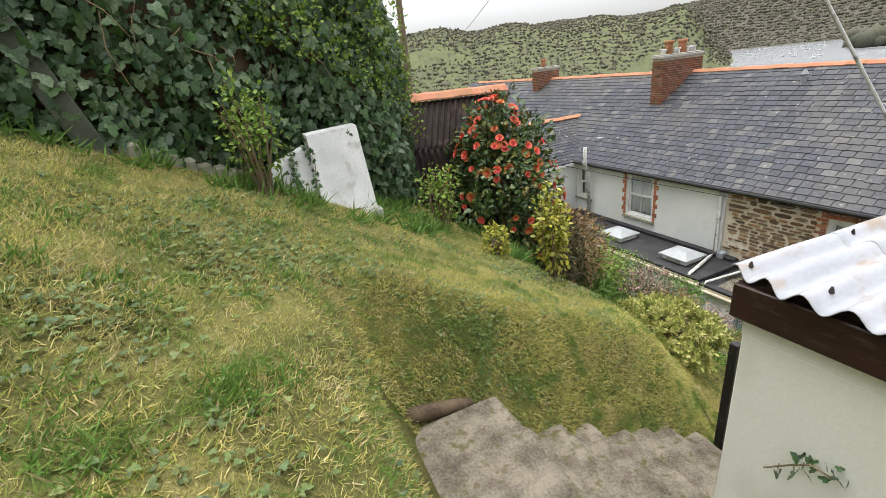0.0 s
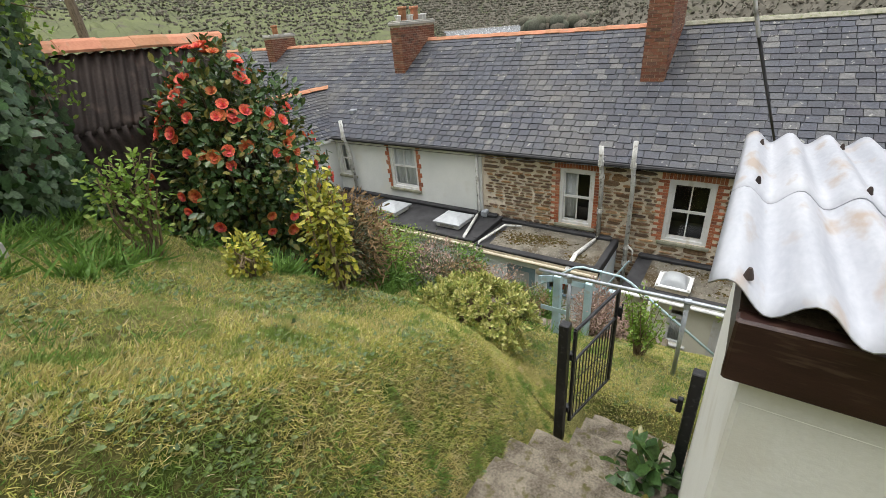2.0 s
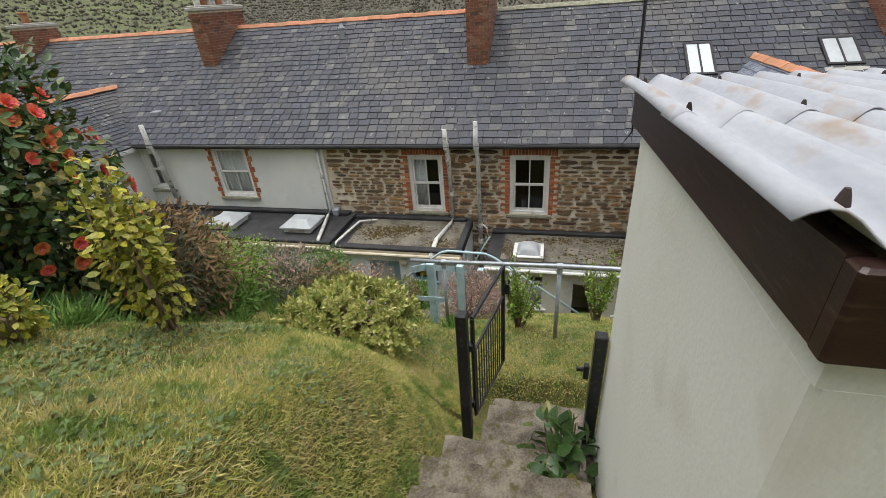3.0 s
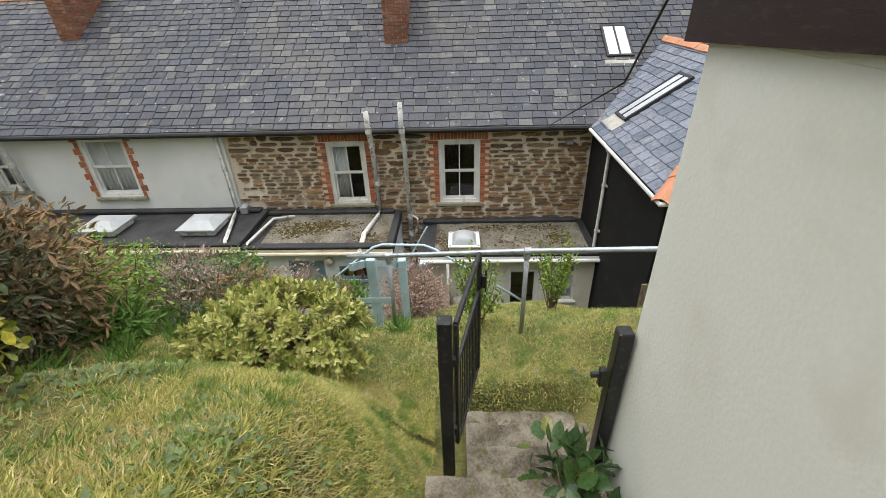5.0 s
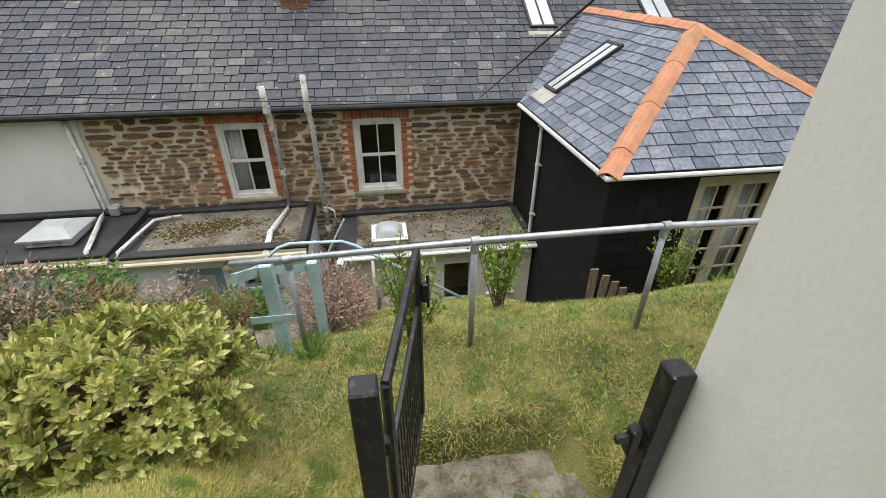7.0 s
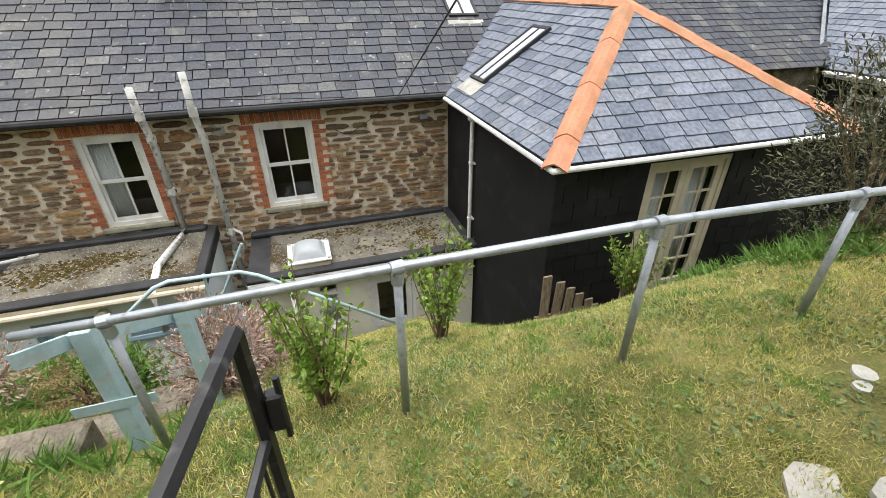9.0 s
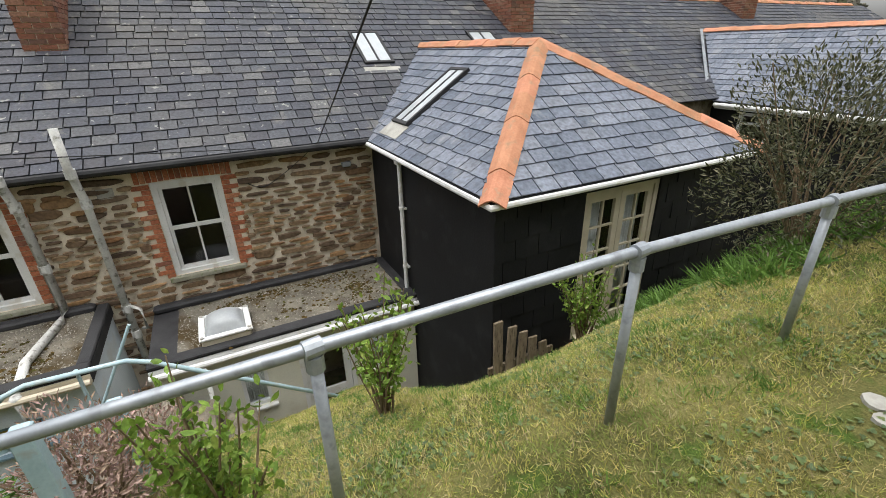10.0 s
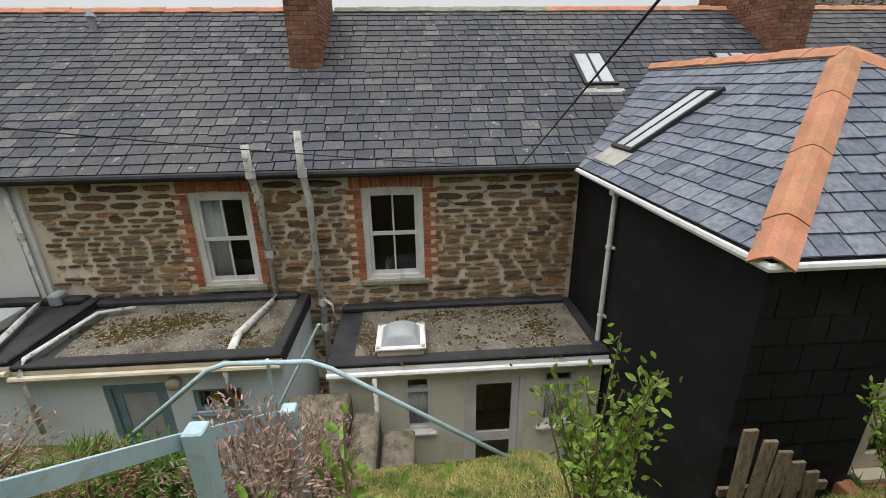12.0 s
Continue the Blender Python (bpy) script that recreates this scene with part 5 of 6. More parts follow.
tagged(part("air_brick", Geo().box(WX - 0.02, WX + 0.02, 2.93, 3.13, -2.86, -2.66, c=0.01).box(WX - 0.026, WX - 0.02, 2.95, 3.11, -2.8, -2.78).box(WX - 0.026, WX - 0.02, 2.95, 3.11, -2.75, -2.73), M["cement"]), "square grey vent grille in the stone wall", "vent")
tagged(part("junction_box", Geo().box(WX - 0.08, WX + 0.02, -0.45, -0.3, -2.8, -2.72, c=0.008), M["lead"]), "small grey cable box on the wall", "junction box")
tagged(part("rain_head", Geo().box(11.05, WX - 0.036, 7.08, 7.26, -4.3, -4.1, c=0.03), M["lead"]), "grey metal rainwater head beside the joint", "rain head")
structure("pilaster_joint", Geo().box(WX - 0.06, WX - 0.001, 7.3, 7.46, -4.27, EAVE - 0.1, c=0.01), M["render_white"], "white rendered edge between the houses", "pilaster")


def wire(a, b, sag, r, label, n=24, mt="cable"):
    a, b = Vector(a), Vector(b)
    pts = [a.lerp(b, i / n) - Vector((0, 0, sag * 4 * (i / n) * (1 - i / n))) for i in range(n + 1)]
    tagged(part("overhead_cable", Geo().tube(pts, r, 6), M[mt], None, "", True), label, "cable", "overhead cables")


wire((11.06, 0.08, -2.29), (4.6, 1.01, -0.32), 0.0, 0.007, "twisted service cable to the eaves")
wire((4.6, 1.01, -0.32), (3.0, 1.3, 0.72), 0.0, 0.007, "twisted service cable over the lawn")
wire((3.0, 1.3, 0.72), (0.5, 2.2, 4.0), 0.0, 0.008, "pale service cable rising over the garden", mt="pipe")
wire((11.06, 0.08, -2.29), (11.28, 0.86, -2.9), 0.03, 0.006, "thin cable dropping to the stone wall")
wire((11.28, 0.86, -2.9), (11.28, 1.2, -2.86), 0.06, 0.008, "loose cable end on the wall")
wire((11.1, 1.0, -2.3), (-3.0, 16.0, 3.0), 0.5, 0.006, "thin overhead telephone line")
wire((60, 130, 9), (-5, 30, 6.5), 1.5, 0.03, "thin overhead telephone line over the valley")
wire((60, 125, 7.5), (10, 10, 6.5), 1.5, 0.02, "thin overhead telephone line over the valley")

# ---- painted shed ----
SX0, SX1, SY0, SY1 = 1.745, 3.42, -2.6, 1.165
structure("wall_shed", Geo().box(SX0, SX1, SY0, SY1, -3.0, 0.05, c=0.012).prism([(SX0, SY0, 0.04), (SX1, SY0, 0.04), (SX1, SY0, 0.05), (SX0, SY0, 0.16)], (0, SY1 - SY0, 0)), M["shedwall"], "pale cream painted rendered shed wall", "wall")
SLOPE = 0.065
SD = SX1 + 0.1 - SX0
structure("fascia_shed", Geo().box(SX0 - 0.045, SX0 - 0.003, SY0, SY1 + 0.04, 0.125, 0.285, c=0.006).prism([(SX0 - 0.003, SY1 + 0.003, 0.13), (SX0 + SD, SY1 + 0.003, 0.13 - SLOPE * SD), (SX0 + SD, SY1 + 0.003, 0.285 - SLOPE * SD), (SX0 - 0.003, SY1 + 0.003, 0.285)], (0, 0.034, 0)), M["brownwood"], "dark brown painted timber fascia", "fascia")
structure("lining_shed", Geo().prism([(SX0, SY0, 0.163), (SX1 + 0.05, SY0, 0.163 - SLOPE * SD), (SX1 + 0.05, SY0, 0.275 - SLOPE * SD), (SX0, SY0, 0.275)], (0, SY1 + 0.002 - SY0, 0)), M["wood"], "bare timber under the sheeting", "timber")


def corrugated(name, label, o, u, v, lu, lv, pitch, amp, material, jag=0.0, thick=0.004, seed=3, torn=0.0):
    """Sheet of o + u*lu x v*lv; waves run across u; torn: how far the first corner is broken away."""
    r = random.Random(seed)
    o, u, v = Vector(o), Vector(u).normalized(), Vector(v).normalized()
    n = u.cross(v).normalized()
    n = n if n.z > 0 else -n
    nu, nv = int(lu / pitch * 10), 10
    ends = [r.uniform(-jag, jag) for _ in range(int(lu / pitch) + 2)]
    vs = []
    for i in range(nu + 1):
        a = lu * i / nu
        e0 = ends[int(a / pitch)] * abs(math.sin(math.pi * a / pitch)) + torn * max(0.0, 1 - a / 0.28)
        for j in range(nv + 1):
            b = e0 * (1 - j / nv) + lv * j / nv
            vs.append(o + u * a + v * b + n * (amp * math.sin(2 * math.pi * a / pitch) + 0.006 * math.sin(3 * b + a)))
    fs = [(i * (nv + 1) + j, (i + 1) * (nv + 1) + j, (i + 1) * (nv + 1) + j + 1, i * (nv + 1) + j + 1) for i in range(nu) for j in range(nv)]
    ob = tagged(part(name, Geo().add(vs, fs), material, None, "", True), label, "roof sheet", "", "structure")
    ob.modifiers.new("sheet", "SOLIDIFY").thickness = thick
    return ob


corrugated("roof_sheet", "white corrugated roof sheeting of the shed", (SX0 - 0.08, SY1 + 0.1, 0.322), (0, -1, 0), (1, 0, -SLOPE), 3.8, 0.96, 0.145, 0.026, M["tin"], 0.02, torn=0.1)
corrugated("roof_sheet", "white corrugated roof sheeting, overlapping upper row", (SX0 + 0.74, SY1 + 0.1, 0.2745), (0, -1, 0), (1, 0, -SLOPE), 3.8, 1.12, 0.145, 0.026, M["tin"], 0.008, 0.004, 8)
for k in range(9):
    for xx in (SX0 + 0.05, SX0 + 0.85, SX1 - 0.1):
        yy = SY1 + 0.07 - 0.145 * (0.25 + 2 * k)
        tagged(part("roof_screw", Geo().tube([(xx, yy, 0.335 - SLOPE * (xx - SX0)), (xx, yy, 0.35 - SLOPE * (xx - SX0)), (xx, yy, 0.36 - SLOPE * (xx - SX0))], 0.011, 8, 0.004), M["rusttin"]), "rusty screw cap in the roof sheet", "screw", "roof screws")

# ---- steps, gate, rails ----
STEPS = 13
for i in range(STEPS):
    x0, zt = 0.36 + i * 0.315, -0.78 - 0.55 * (i * 0.315) - 0.03
    w0, w1 = (1.0 if x0 < 1.5 else 1.24), 2.28 + 0.05 * math.sin(i * 2.1)
    if i > 8:
        w0, w1 = 1.12, 2.0
    if i == 12:
        x0, zt = 3.9, -2.83
    n, vs = 9, []
    depth = {0: 0.8, 11: 0.12, 12: 0.31}.get(i, 0.36)
    xa = x0 if i else x0 - 0.05
    rows_ = ((xa, zt - 0.3), (xa, zt), (xa + depth * 0.8, zt - 0.004), (xa + depth, zt - 0.014), (xa + depth + 0.012, zt - 0.06), (xa + depth + 0.008, zt - 0.3))
    for a, z in rows_:
        for j in range(n + 1):
            vs.append((a + rnd.uniform(-0.012, 0.012), w0 + (w1 - w0) * j / n, z + rnd.uniform(-0.007, 0.007)))
    fs = [(r_ * (n + 1) + j, r_ * (n + 1) + j + 1, (r_ + 1) * (n + 1) + j + 1, (r_ + 1) * (n + 1) + j) for r_ in range(5) for j in range(n)]
    fs += [tuple(r_ * (n + 1) for r_ in range(6)), tuple(r_ * (n + 1) + n for r_ in range(6))[::-1], tuple(list(range(n + 1))[::-1] + [5 * (n + 1) + j for j in range(n + 1)])]
    tagged(part("step", Geo().add(vs, fs), M["concrete"]), "rough worn concrete garden step", "step", "garden steps", "structure")
log = tagged(part("log", Geo().tube([(x_, 2.33 + 0.015 * math.sin(9 * x_), -0.72 - 0.32 * max(0, x_ - 0.5)) for x_ in (0.34, 0.5, 0.66, 0.82, 0.95)], 0.06, 9, 0.045), M["bark"], None, "", True), "weathered grey log edging the bank", "log")


def gate_post(x, y, z0, z1, lean, label):
    t = thing("gate_post", label, "gate post", (x, y, z0), "gate posts")
    h = z1 - z0
    ob = part("post", Geo().box(-0.038, 0.038, -0.038, 0.038, -0.25, h, c=0.006), M["blackmetal"], t)
    t.rotation_euler = lean
    return t


gp = gate_post(3.425, 2.11, -2.2, -1.205, (0, 0, 0), "black-painted square timber gate post")
part("hinge", Geo().box(0.04, 0.1, -0.055, -0.02, 0.62, 0.68, c=0.004).tube([(0.09, -0.05, 0.58), (0.09, -0.05, 0.72)], 0.014, 8), M["blackmetal"], gp)
part("hinge", Geo().box(0.04, 0.1, -0.055, -0.02, 0.05, 0.11, c=0.004).tube([(0.09, -0.05, 0.01), (0.09, -0.05, 0.15)], 0.014, 8), M["blackmetal"], gp)
gp2 = gate_post(3.415, 1.215, -2.25, -1.27, (0, 0, 0), "black-painted square timber post beside the shed")
part("latch_keep", Geo().box(-0.02, 0.02, 0.05, 0.085, 0.6, 0.72, c=0.005).box(-0.012, 0.012, 0.085, 0.13, 0.66, 0.69, c=0.004), M["blackmetal"], gp2, "black latch keep")


def gate():
    a, b = Vector((3.51, 2.055, 0)), Vector((4.145, 1.905, 0))
    t = thing("garden_gate", "black iron garden gate standing open", "gate", (a.x, a.y, -2.3))
    bot, mid, top = -2.27, -1.42, -1.31
    P = lambda s, z: a.lerp(b, s) + Vector((0, 0, z))
    bar = lambda p, q, r=0.013: Geo().tube([p, q], r, 6)
    sub("stile", bar(P(0, bot), P(0, top), 0.017), M["blackmetal"], t)
    sub("stile", bar(P(1, bot), P(1, -1.265), 0.017), M["blackmetal"], t)
    sub("top_rail", bar(P(0, top), P(1, -1.265), 0.017), M["blackmetal"], t)
    sub("rail", bar(P(0, -1.62), P(1, -1.55)), M["blackmetal"], t)
    sub("rail", bar(P(0, bot), P(1, bot)), M["blackmetal"], t)
    for i in range(1, 13):
        s = i / 13
        sub("bar", bar(P(s, bot), P(s, -1.62 + 0.07 * s), 0.005), M["blackmetal"], t)
    for z in (-2.05, -1.85):
        sub("cross_wire", bar(P(0, z), P(1, z), 0.004), M["blackmetal"], t)
    latch = Geo().box(b.x - 0.012, b.x + 0.02, b.y - 0.05, b.y - 0.015, -1.53, -1.43, c=0.005).tube([(b.x, b.y - 0.045, -1.56), (b.x, b.y - 0.045, -1.39)], 0.007, 6)
    sub("latch", latch, M["blackmetal"], t, "black gate latch")


gate()

RAILP = [(5.47, 2.75, -3.12, -2.08), (5.12, 1.43, -2.72, -1.83), (4.97, 0.16, -2.6, -1.73), (4.86, -1.05, -2.5, -1.70), (4.74, -2.3, -2.45, -1.68)]
rail = thing("handrail", "galvanised tube handrail with clamp joints", "handrail", RAILP[1][:3])
for x, y, z0, z1 in RAILP:
    p = sub("post", Geo().tube([(x, y, min(z0, float(ground(x, y)) - 0.05)), (x, y, z1 - 0.02)], 0.022, 12), M["galv"], rail, "", True)
    sub2("clamp", Geo().tube([(x, y, z1 - 0.085), (x, y, z1 - 0.025)], 0.031, 12).tube([(x + 0.004, y - 0.03, z1), (x - 0.004, y + 0.03, z1)], 0.032, 12), M["galv"], p)
sub("top_rail", Geo().tube([(5.6, 3.2, -2.165)] + [(x, y, z1) for x, y, z0, z1 in RAILP] + [(4.62, -3.6, -1.66)], 0.0235, 12), M["galv"], rail, "", True)

blue = thing("blue_handrail", "pale blue painted wooden handrail down the steps", "handrail", (5.72, 2.99, -3.1))
BP = [(5.72, 2.99, -2.257), (6.44, 2.77, -2.72), (7.2, 2.6, -3.25)]
for x, y, z in BP:
    sub("post", Geo().box(x - 0.05, x + 0.05, y - 0.05, y + 0.05, min(z - 1.0, float(ground(x, y)) - 0.1), z, c=0.008), M["bluepaint"], blue)
for (xa, ya, za), (xb, yb, zb) in zip([(5.45, 3.07, -2.13)] + BP, BP):
    sub("rail", Geo().prism([(xa, ya + 0.055, za - 0.12), (xb, yb + 0.055, zb - 0.12), (xb, yb + 0.055, zb - 0.03), (xa, ya + 0.055, za - 0.03)], (0, 0.035, 0)), M["bluepaint"], blue)
sub("brace", Geo().box(5.66, 5.668, 2.78, 3.2, -2.82, -2.75), M["bluepaint"], blue)
tube = thing("tube_rail", "pale painted bent tube handrail to the yard", "handrail", (7.9, 0.95, -4.5))
sub("rail", Geo().tube([(7.9, 4.55, -4.3), (7.9, 3.45, -3.4), (7.9, 3.3, -3.35), (7.9, 2.62, -3.37), (7.9, 2.45, -3.45), (7.9, 0.9, -4.55)], 0.022, 10), M["bluepaint"], tube, "", True)
sub("stay", Geo().tube([(8.2, 3.03, -4.02), (8.2, 2.58, -3.19)], 0.014, 8), M["bluepaint"], tube)
sub("stay", Geo().tube([(7.95, 2.98, -5.5), (7.95, 2.98, -3.36)], 0.016, 8), M["bluepaint"], tube)
structure("block_steps", Geo().box(8.35, 9.6, 2.62, 3.42, -6.9, -5.0, c=0.03).box(8.35, 9.5, 2.25, 2.6, -6.9, -5.25, c=0.03).box(8.35, 9.4, 1.8, 2.23, -6.9, -5.5, c=0.03), M["concrete"], "old concrete steps and wall in the yard", "steps")
for i in range(7):
    xx, yy = 5.6 + 0.34 * i, 3.75 - 0.13 * i
    zz = float(ground(xx + 0.2, yy)) + 0.04
    tagged(part("path_step", Geo().box(xx, xx + 0.36, yy - 0.45, yy + 0.4, zz - 0.5, zz, c=0.025), M["concrete"]), "mossy concrete path step", "step", "path steps", "structure")
for i, (px, py, s) in enumerate(((4.36, -0.8, 0.07), (4.3, -0.7, 0.05), (4.0, -0.06, 0.17), (3.86, -0.28, 0.14), (3.95, -0.45, 0.1))):
    zz = float(ground(px, py))
    ring = [(px + s * (0.8 + 0.25 * rnd.random()) * math.cos(q) * 0.8, py + s * (0.8 + 0.25 * rnd.random()) * math.sin(q), zz - 0.08) for q in (2 * math.pi * j / 9 for j in range(9))]
    tagged(part("paving_stone", Geo().prism(ring, (0, 0, 0.09)), M["cement"]), "pale flat stone set in the grass", "stone", "stepping stones")
fence = thing("paling_fence", "short weathered paling fence against the black wall", "fence", (7.1, -0.7, -4.4))
for i in range(5):
    x, y = 7.05 + 0.02 * i, -0.66 - 0.17 * i
    sub("pale", Geo().box(-0.015, 0.015, -0.055, 0.055, -0.75, 0.62 - 0.13 * i, Matrix.Translation((x, y, -4.2)) @ pose(0, 0, 0, 4 * math.sin(i), 2, 0), c=0.004), M["wood"], fence)
sub("rail", Geo().box(7.13, 7.16, -1.5, -0.6, -4.3, -4.22), M["wood"], fence)
fence2 = thing("picket_fence", "weathered picket fence beyond the extension", "fence", (6.9, -5.4, -4.2))
for i in range(9):
    sub("picket", Geo().box(6.75 - 0.07 * i, 6.78 - 0.07 * i, -5.2 - 0.17 * i, -5.1 - 0.17 * i, -4.6, -3.35 + 0.05 * (i % 2) + 0.05 * i), M["wood"], fence2)
sub("rail", Geo().tube([(6.83, -5.1, -3.7), (6.2, -6.65, -3.35)], 0.025, 6), M["wood"], fence2)

# ---- white slab, iron shed ----
slab = tagged(part("white_slab", Geo().prism([(0.58, 4.6, 0.81), (1.16, 4.95, 0.81), (1.2, 4.79, -0.05), (0.58, 4.44, 0.08)], (-0.02, 0.08, 0.02)).prism([(0.2, 4.5, 0.58), (0.56, 4.66, 0.7), (0.57, 4.52, 0.09), (0.15, 4.4, 0.22)], (-0.02, 0.06, 0.02)), M["panelwhite"]), "whitewashed slab leaning against the ivy bank", "slab")
tagged(part("concrete_block", Geo().box(0.62, 1.22, 4.62, 4.85, -0.35, -0.03, c=0.03), M["cement"]), "crumbling concrete block under the slab", "block")
iron = corrugated("iron_roof", "dark weathered corrugated iron lean-to roof", (2.2, 6.42, 0.86), (1.0, 0.06, -0.02), (-0.28, -0.36, -0.62), 1.9, 0.8, 0.1, 0.018, M["rusttin"], 0.0, 0.003, 5)
corrugated("iron_wall", "dark rusty corrugated iron lower sheet", (1.94, 6.05, 0.24), (1.0, 0.06, -0.02), (0.16, -0.02, -1.0), 1.8, 1.3, 0.1, 0.018, M["rusttin"], 0.03, 0.003, 6)
structure("wall_lean_to", Geo().box(2.3, 4.0, 6.5, 8.5, -2.0, 0.7), M["wood"], "dark shed behind the iron sheets", "wall")
lt = tagged(thing("ridge_capping", "orange terracotta capping on the iron shed", "ridge tiles", (2.2, 6.42, 0.9)), "", "", "", "structure")
hips(((2.12, 6.44, 0.9), (4.05, 6.55, 0.87)), r=0.1, step=0.3)
for o_ in [o_ for o_ in bpy.data.objects if o_.name.startswith("ridge_tile") and o_.parent is None]:
    under(o_, lt)
pole = thing("utility_pole", "grey wooden utility pole behind the hedge", "pole", (6.6, 17.2, -3))
part("pole", Geo().tube([(0, 0, -1.0), (0, 0, 8.0)], 0.14, 10, 0.11), M["wood"], pole)
part("cross_arm", Geo().box(-0.6, 0.6, -0.05, 0.05, 7.4, 7.5, c=0.01), M["wood"], pole)


# ---- planting ----
def crown(name, c, rad, n, leaf, size, material, shell=0.55, droop=0.3, lump=0.25, seed=1, width=1.0, up=0.3):
    """Leaves through a lumpy ellipsoid, denser near its skin."""
    r = np.random.default_rng(seed)
    d = r.normal(size=(n, 3))
    d /= np.linalg.norm(d, axis=1, keepdims=True)
    k = r.normal(size=(6, 3)) * 2.2
    bump = 1 + lump * np.mean(np.sin(d @ k.T * 2 + r.uniform(0, 6, 6)), axis=1) * 1.8
    rr = (shell + (1 - shell) * r.random(n) ** 0.6) * bump
    P = np.asarray(c) + d * rr[:, None] * np.asarray(rad)
    dirs = d * 0.8 + r.normal(size=(n, 3)) * 0.6 + (0, 0, up - droop)
    return P, frames_for(dirs, r.uniform(0.7, 1.25, n) * size, spin=d + (0, 0, 0.6), width=width)


def stems(base, tips, r0, r1, bend=0.1):
    g = Geo()
    base = Vector(base)
    for tp in tips:
        tp = Vector(tp)
        mid = base.lerp(tp, 0.5) + Vector((rnd.uniform(-bend, bend), rnd.uniform(-bend, bend), 0.05))
        g.tube([base + Vector((rnd.uniform(-0.04, 0.04), rnd.uniform(-0.04, 0.04), -0.08)), mid, tp], r0, 5, r1)
    return g


def bush(name, at, rad, n, leaf, size, key, label, category="shrub", seed=1, lift=0.55, nstem=14, **kw):
    x, y = at
    z = float(ground(x, y))
    t = thing(name, label, category, (x, y, z), kw.pop("group", ""))
    c = np.array([0, 0, rad[2] * lift + 0.05])
    tips = [(c[0] + rad[0] * 0.8 * rnd.uniform(-1, 1), c[1] + rad[1] * 0.8 * rnd.uniform(-1, 1), c[2] + rad[2] * rnd.uniform(0.1, 0.8)) for _ in range(nstem)]
    part("branchwork", stems((0, 0, 0), tips, 0.012, 0.004), M["twig"], t)["kind"] = "stuff"
    P, ax = crown(name, c, rad, n, leaf, size, key, seed=seed, **kw)
    P[:, 2] = np.maximum(P[:, 2], 0.01)
    ob = new("foliage", scatter("foliage", leaf[0], leaf[1], P, ax, M[key]))
    ob.parent = t
    return t


def camellia():
    x, y = 3.3, 5.6
    z = float(ground(x, y))
    t = thing("camellia", "tall camellia shrub covered in coral-pink blooms", "shrub", (x, y, z))
    part("trunk", stems((0, 0, 0), [(rnd.uniform(-0.4, 0.4), rnd.uniform(-0.4, 0.4), rnd.uniform(1.2, 2.2)) for _ in range(9)], 0.035, 0.01), M["bark"], t)["kind"] = "stuff"
    P1, A1 = crown("c", (0, 0, 1.2), (0.9, 0.9, 1.25), 8500, LEAF, 0.085, "camellia", 0.35, 0.3, 0.3, 4, 0.9)
    taper = 1.0 - 0.42 * np.clip((P1[:, 2] - 0.9) / 1.6, 0, 1)
    P1[:, :2] *= taper[:, None]
    ob = new("foliage", scatter("foliage", *LEAF, P1, A1, M["camellia"]))
    ob.parent = t
    # each bloom: two whorls of petals
    petal = [(0, 0, 0), (0.5, 0.55, 0.18), (0.28, 1.0, 0.34), (-0.28, 1.0, 0.34), (-0.5, 0.55, 0.18)]
    r = np.random.default_rng(9)
    for i in range(150):
        while True:
            d = r.normal(size=3)
            d /= np.linalg.norm(d)
            if d @ np.array([-0.55, -0.75, 0.1]) > -0.35:
                break
        p = np.array([0, 0, 1.2]) + d * np.array([0.9, 0.9, 1.25]) * r.uniform(0.93, 1.06)
        p[:2] *= 1.0 - 0.42 * min(1, max(0, (p[2] - 0.9) / 1.6))
        ax = Vector(d).to_track_quat("Z", "Y")
        s, g = r.uniform(0.045, 0.072), Geo()
        for ring, cnt, tilt in ((1.0, 7, 0.25), (0.7, 5, 0.9), (0.4, 4, 1.4)):
            for k in range(cnt):
                q = 2 * math.pi * k / cnt + ring
                m = Matrix.Translation(Vector(p)) @ ax.to_matrix().to_4x4() @ pose(0, 0, 0, 0, 0, math.degrees(q)) @ pose(0, 0, 0, math.degrees(tilt) * 0.6, 0, 0)
                g.add([m @ (Vector(v_) * s * ring) for v_ in petal], [(0, 1, 2, 3, 4)])
        part("bloom", g, M["fadebloom"] if r.random() < 0.35 else M["bloom"], t)


camellia()
bush("golden_shrub", (2.33, 4.2), (0.16, 0.16, 0.2), 420, LEAF, 0.05, "yellowleaf", "small bright yellow variegated shrub", seed=11, shell=0.3)
bush("variegated_holly", (2.84, 3.84), (0.19, 0.2, 0.52), 900, LEAF, 0.06, "yellowleaf", "upright green and yellow variegated holly", seed=12, shell=0.2, lift=1.05, lump=0.5)
bush("olive_shrub", (4.3, 5.6), (0.7, 0.8, 0.75), 4200, NARROW, 0.1, "rustleaf", "dull olive-brown twiggy shrub", seed=13, shell=0.3, lift=0.6)
bush("olive_shrub", (4.0, 5.3), (0.6, 0.6, 0.6), 2600, NARROW, 0.09, "darkbush", "dull dark green twiggy shrub", seed=23, shell=0.3, lift=0.6)
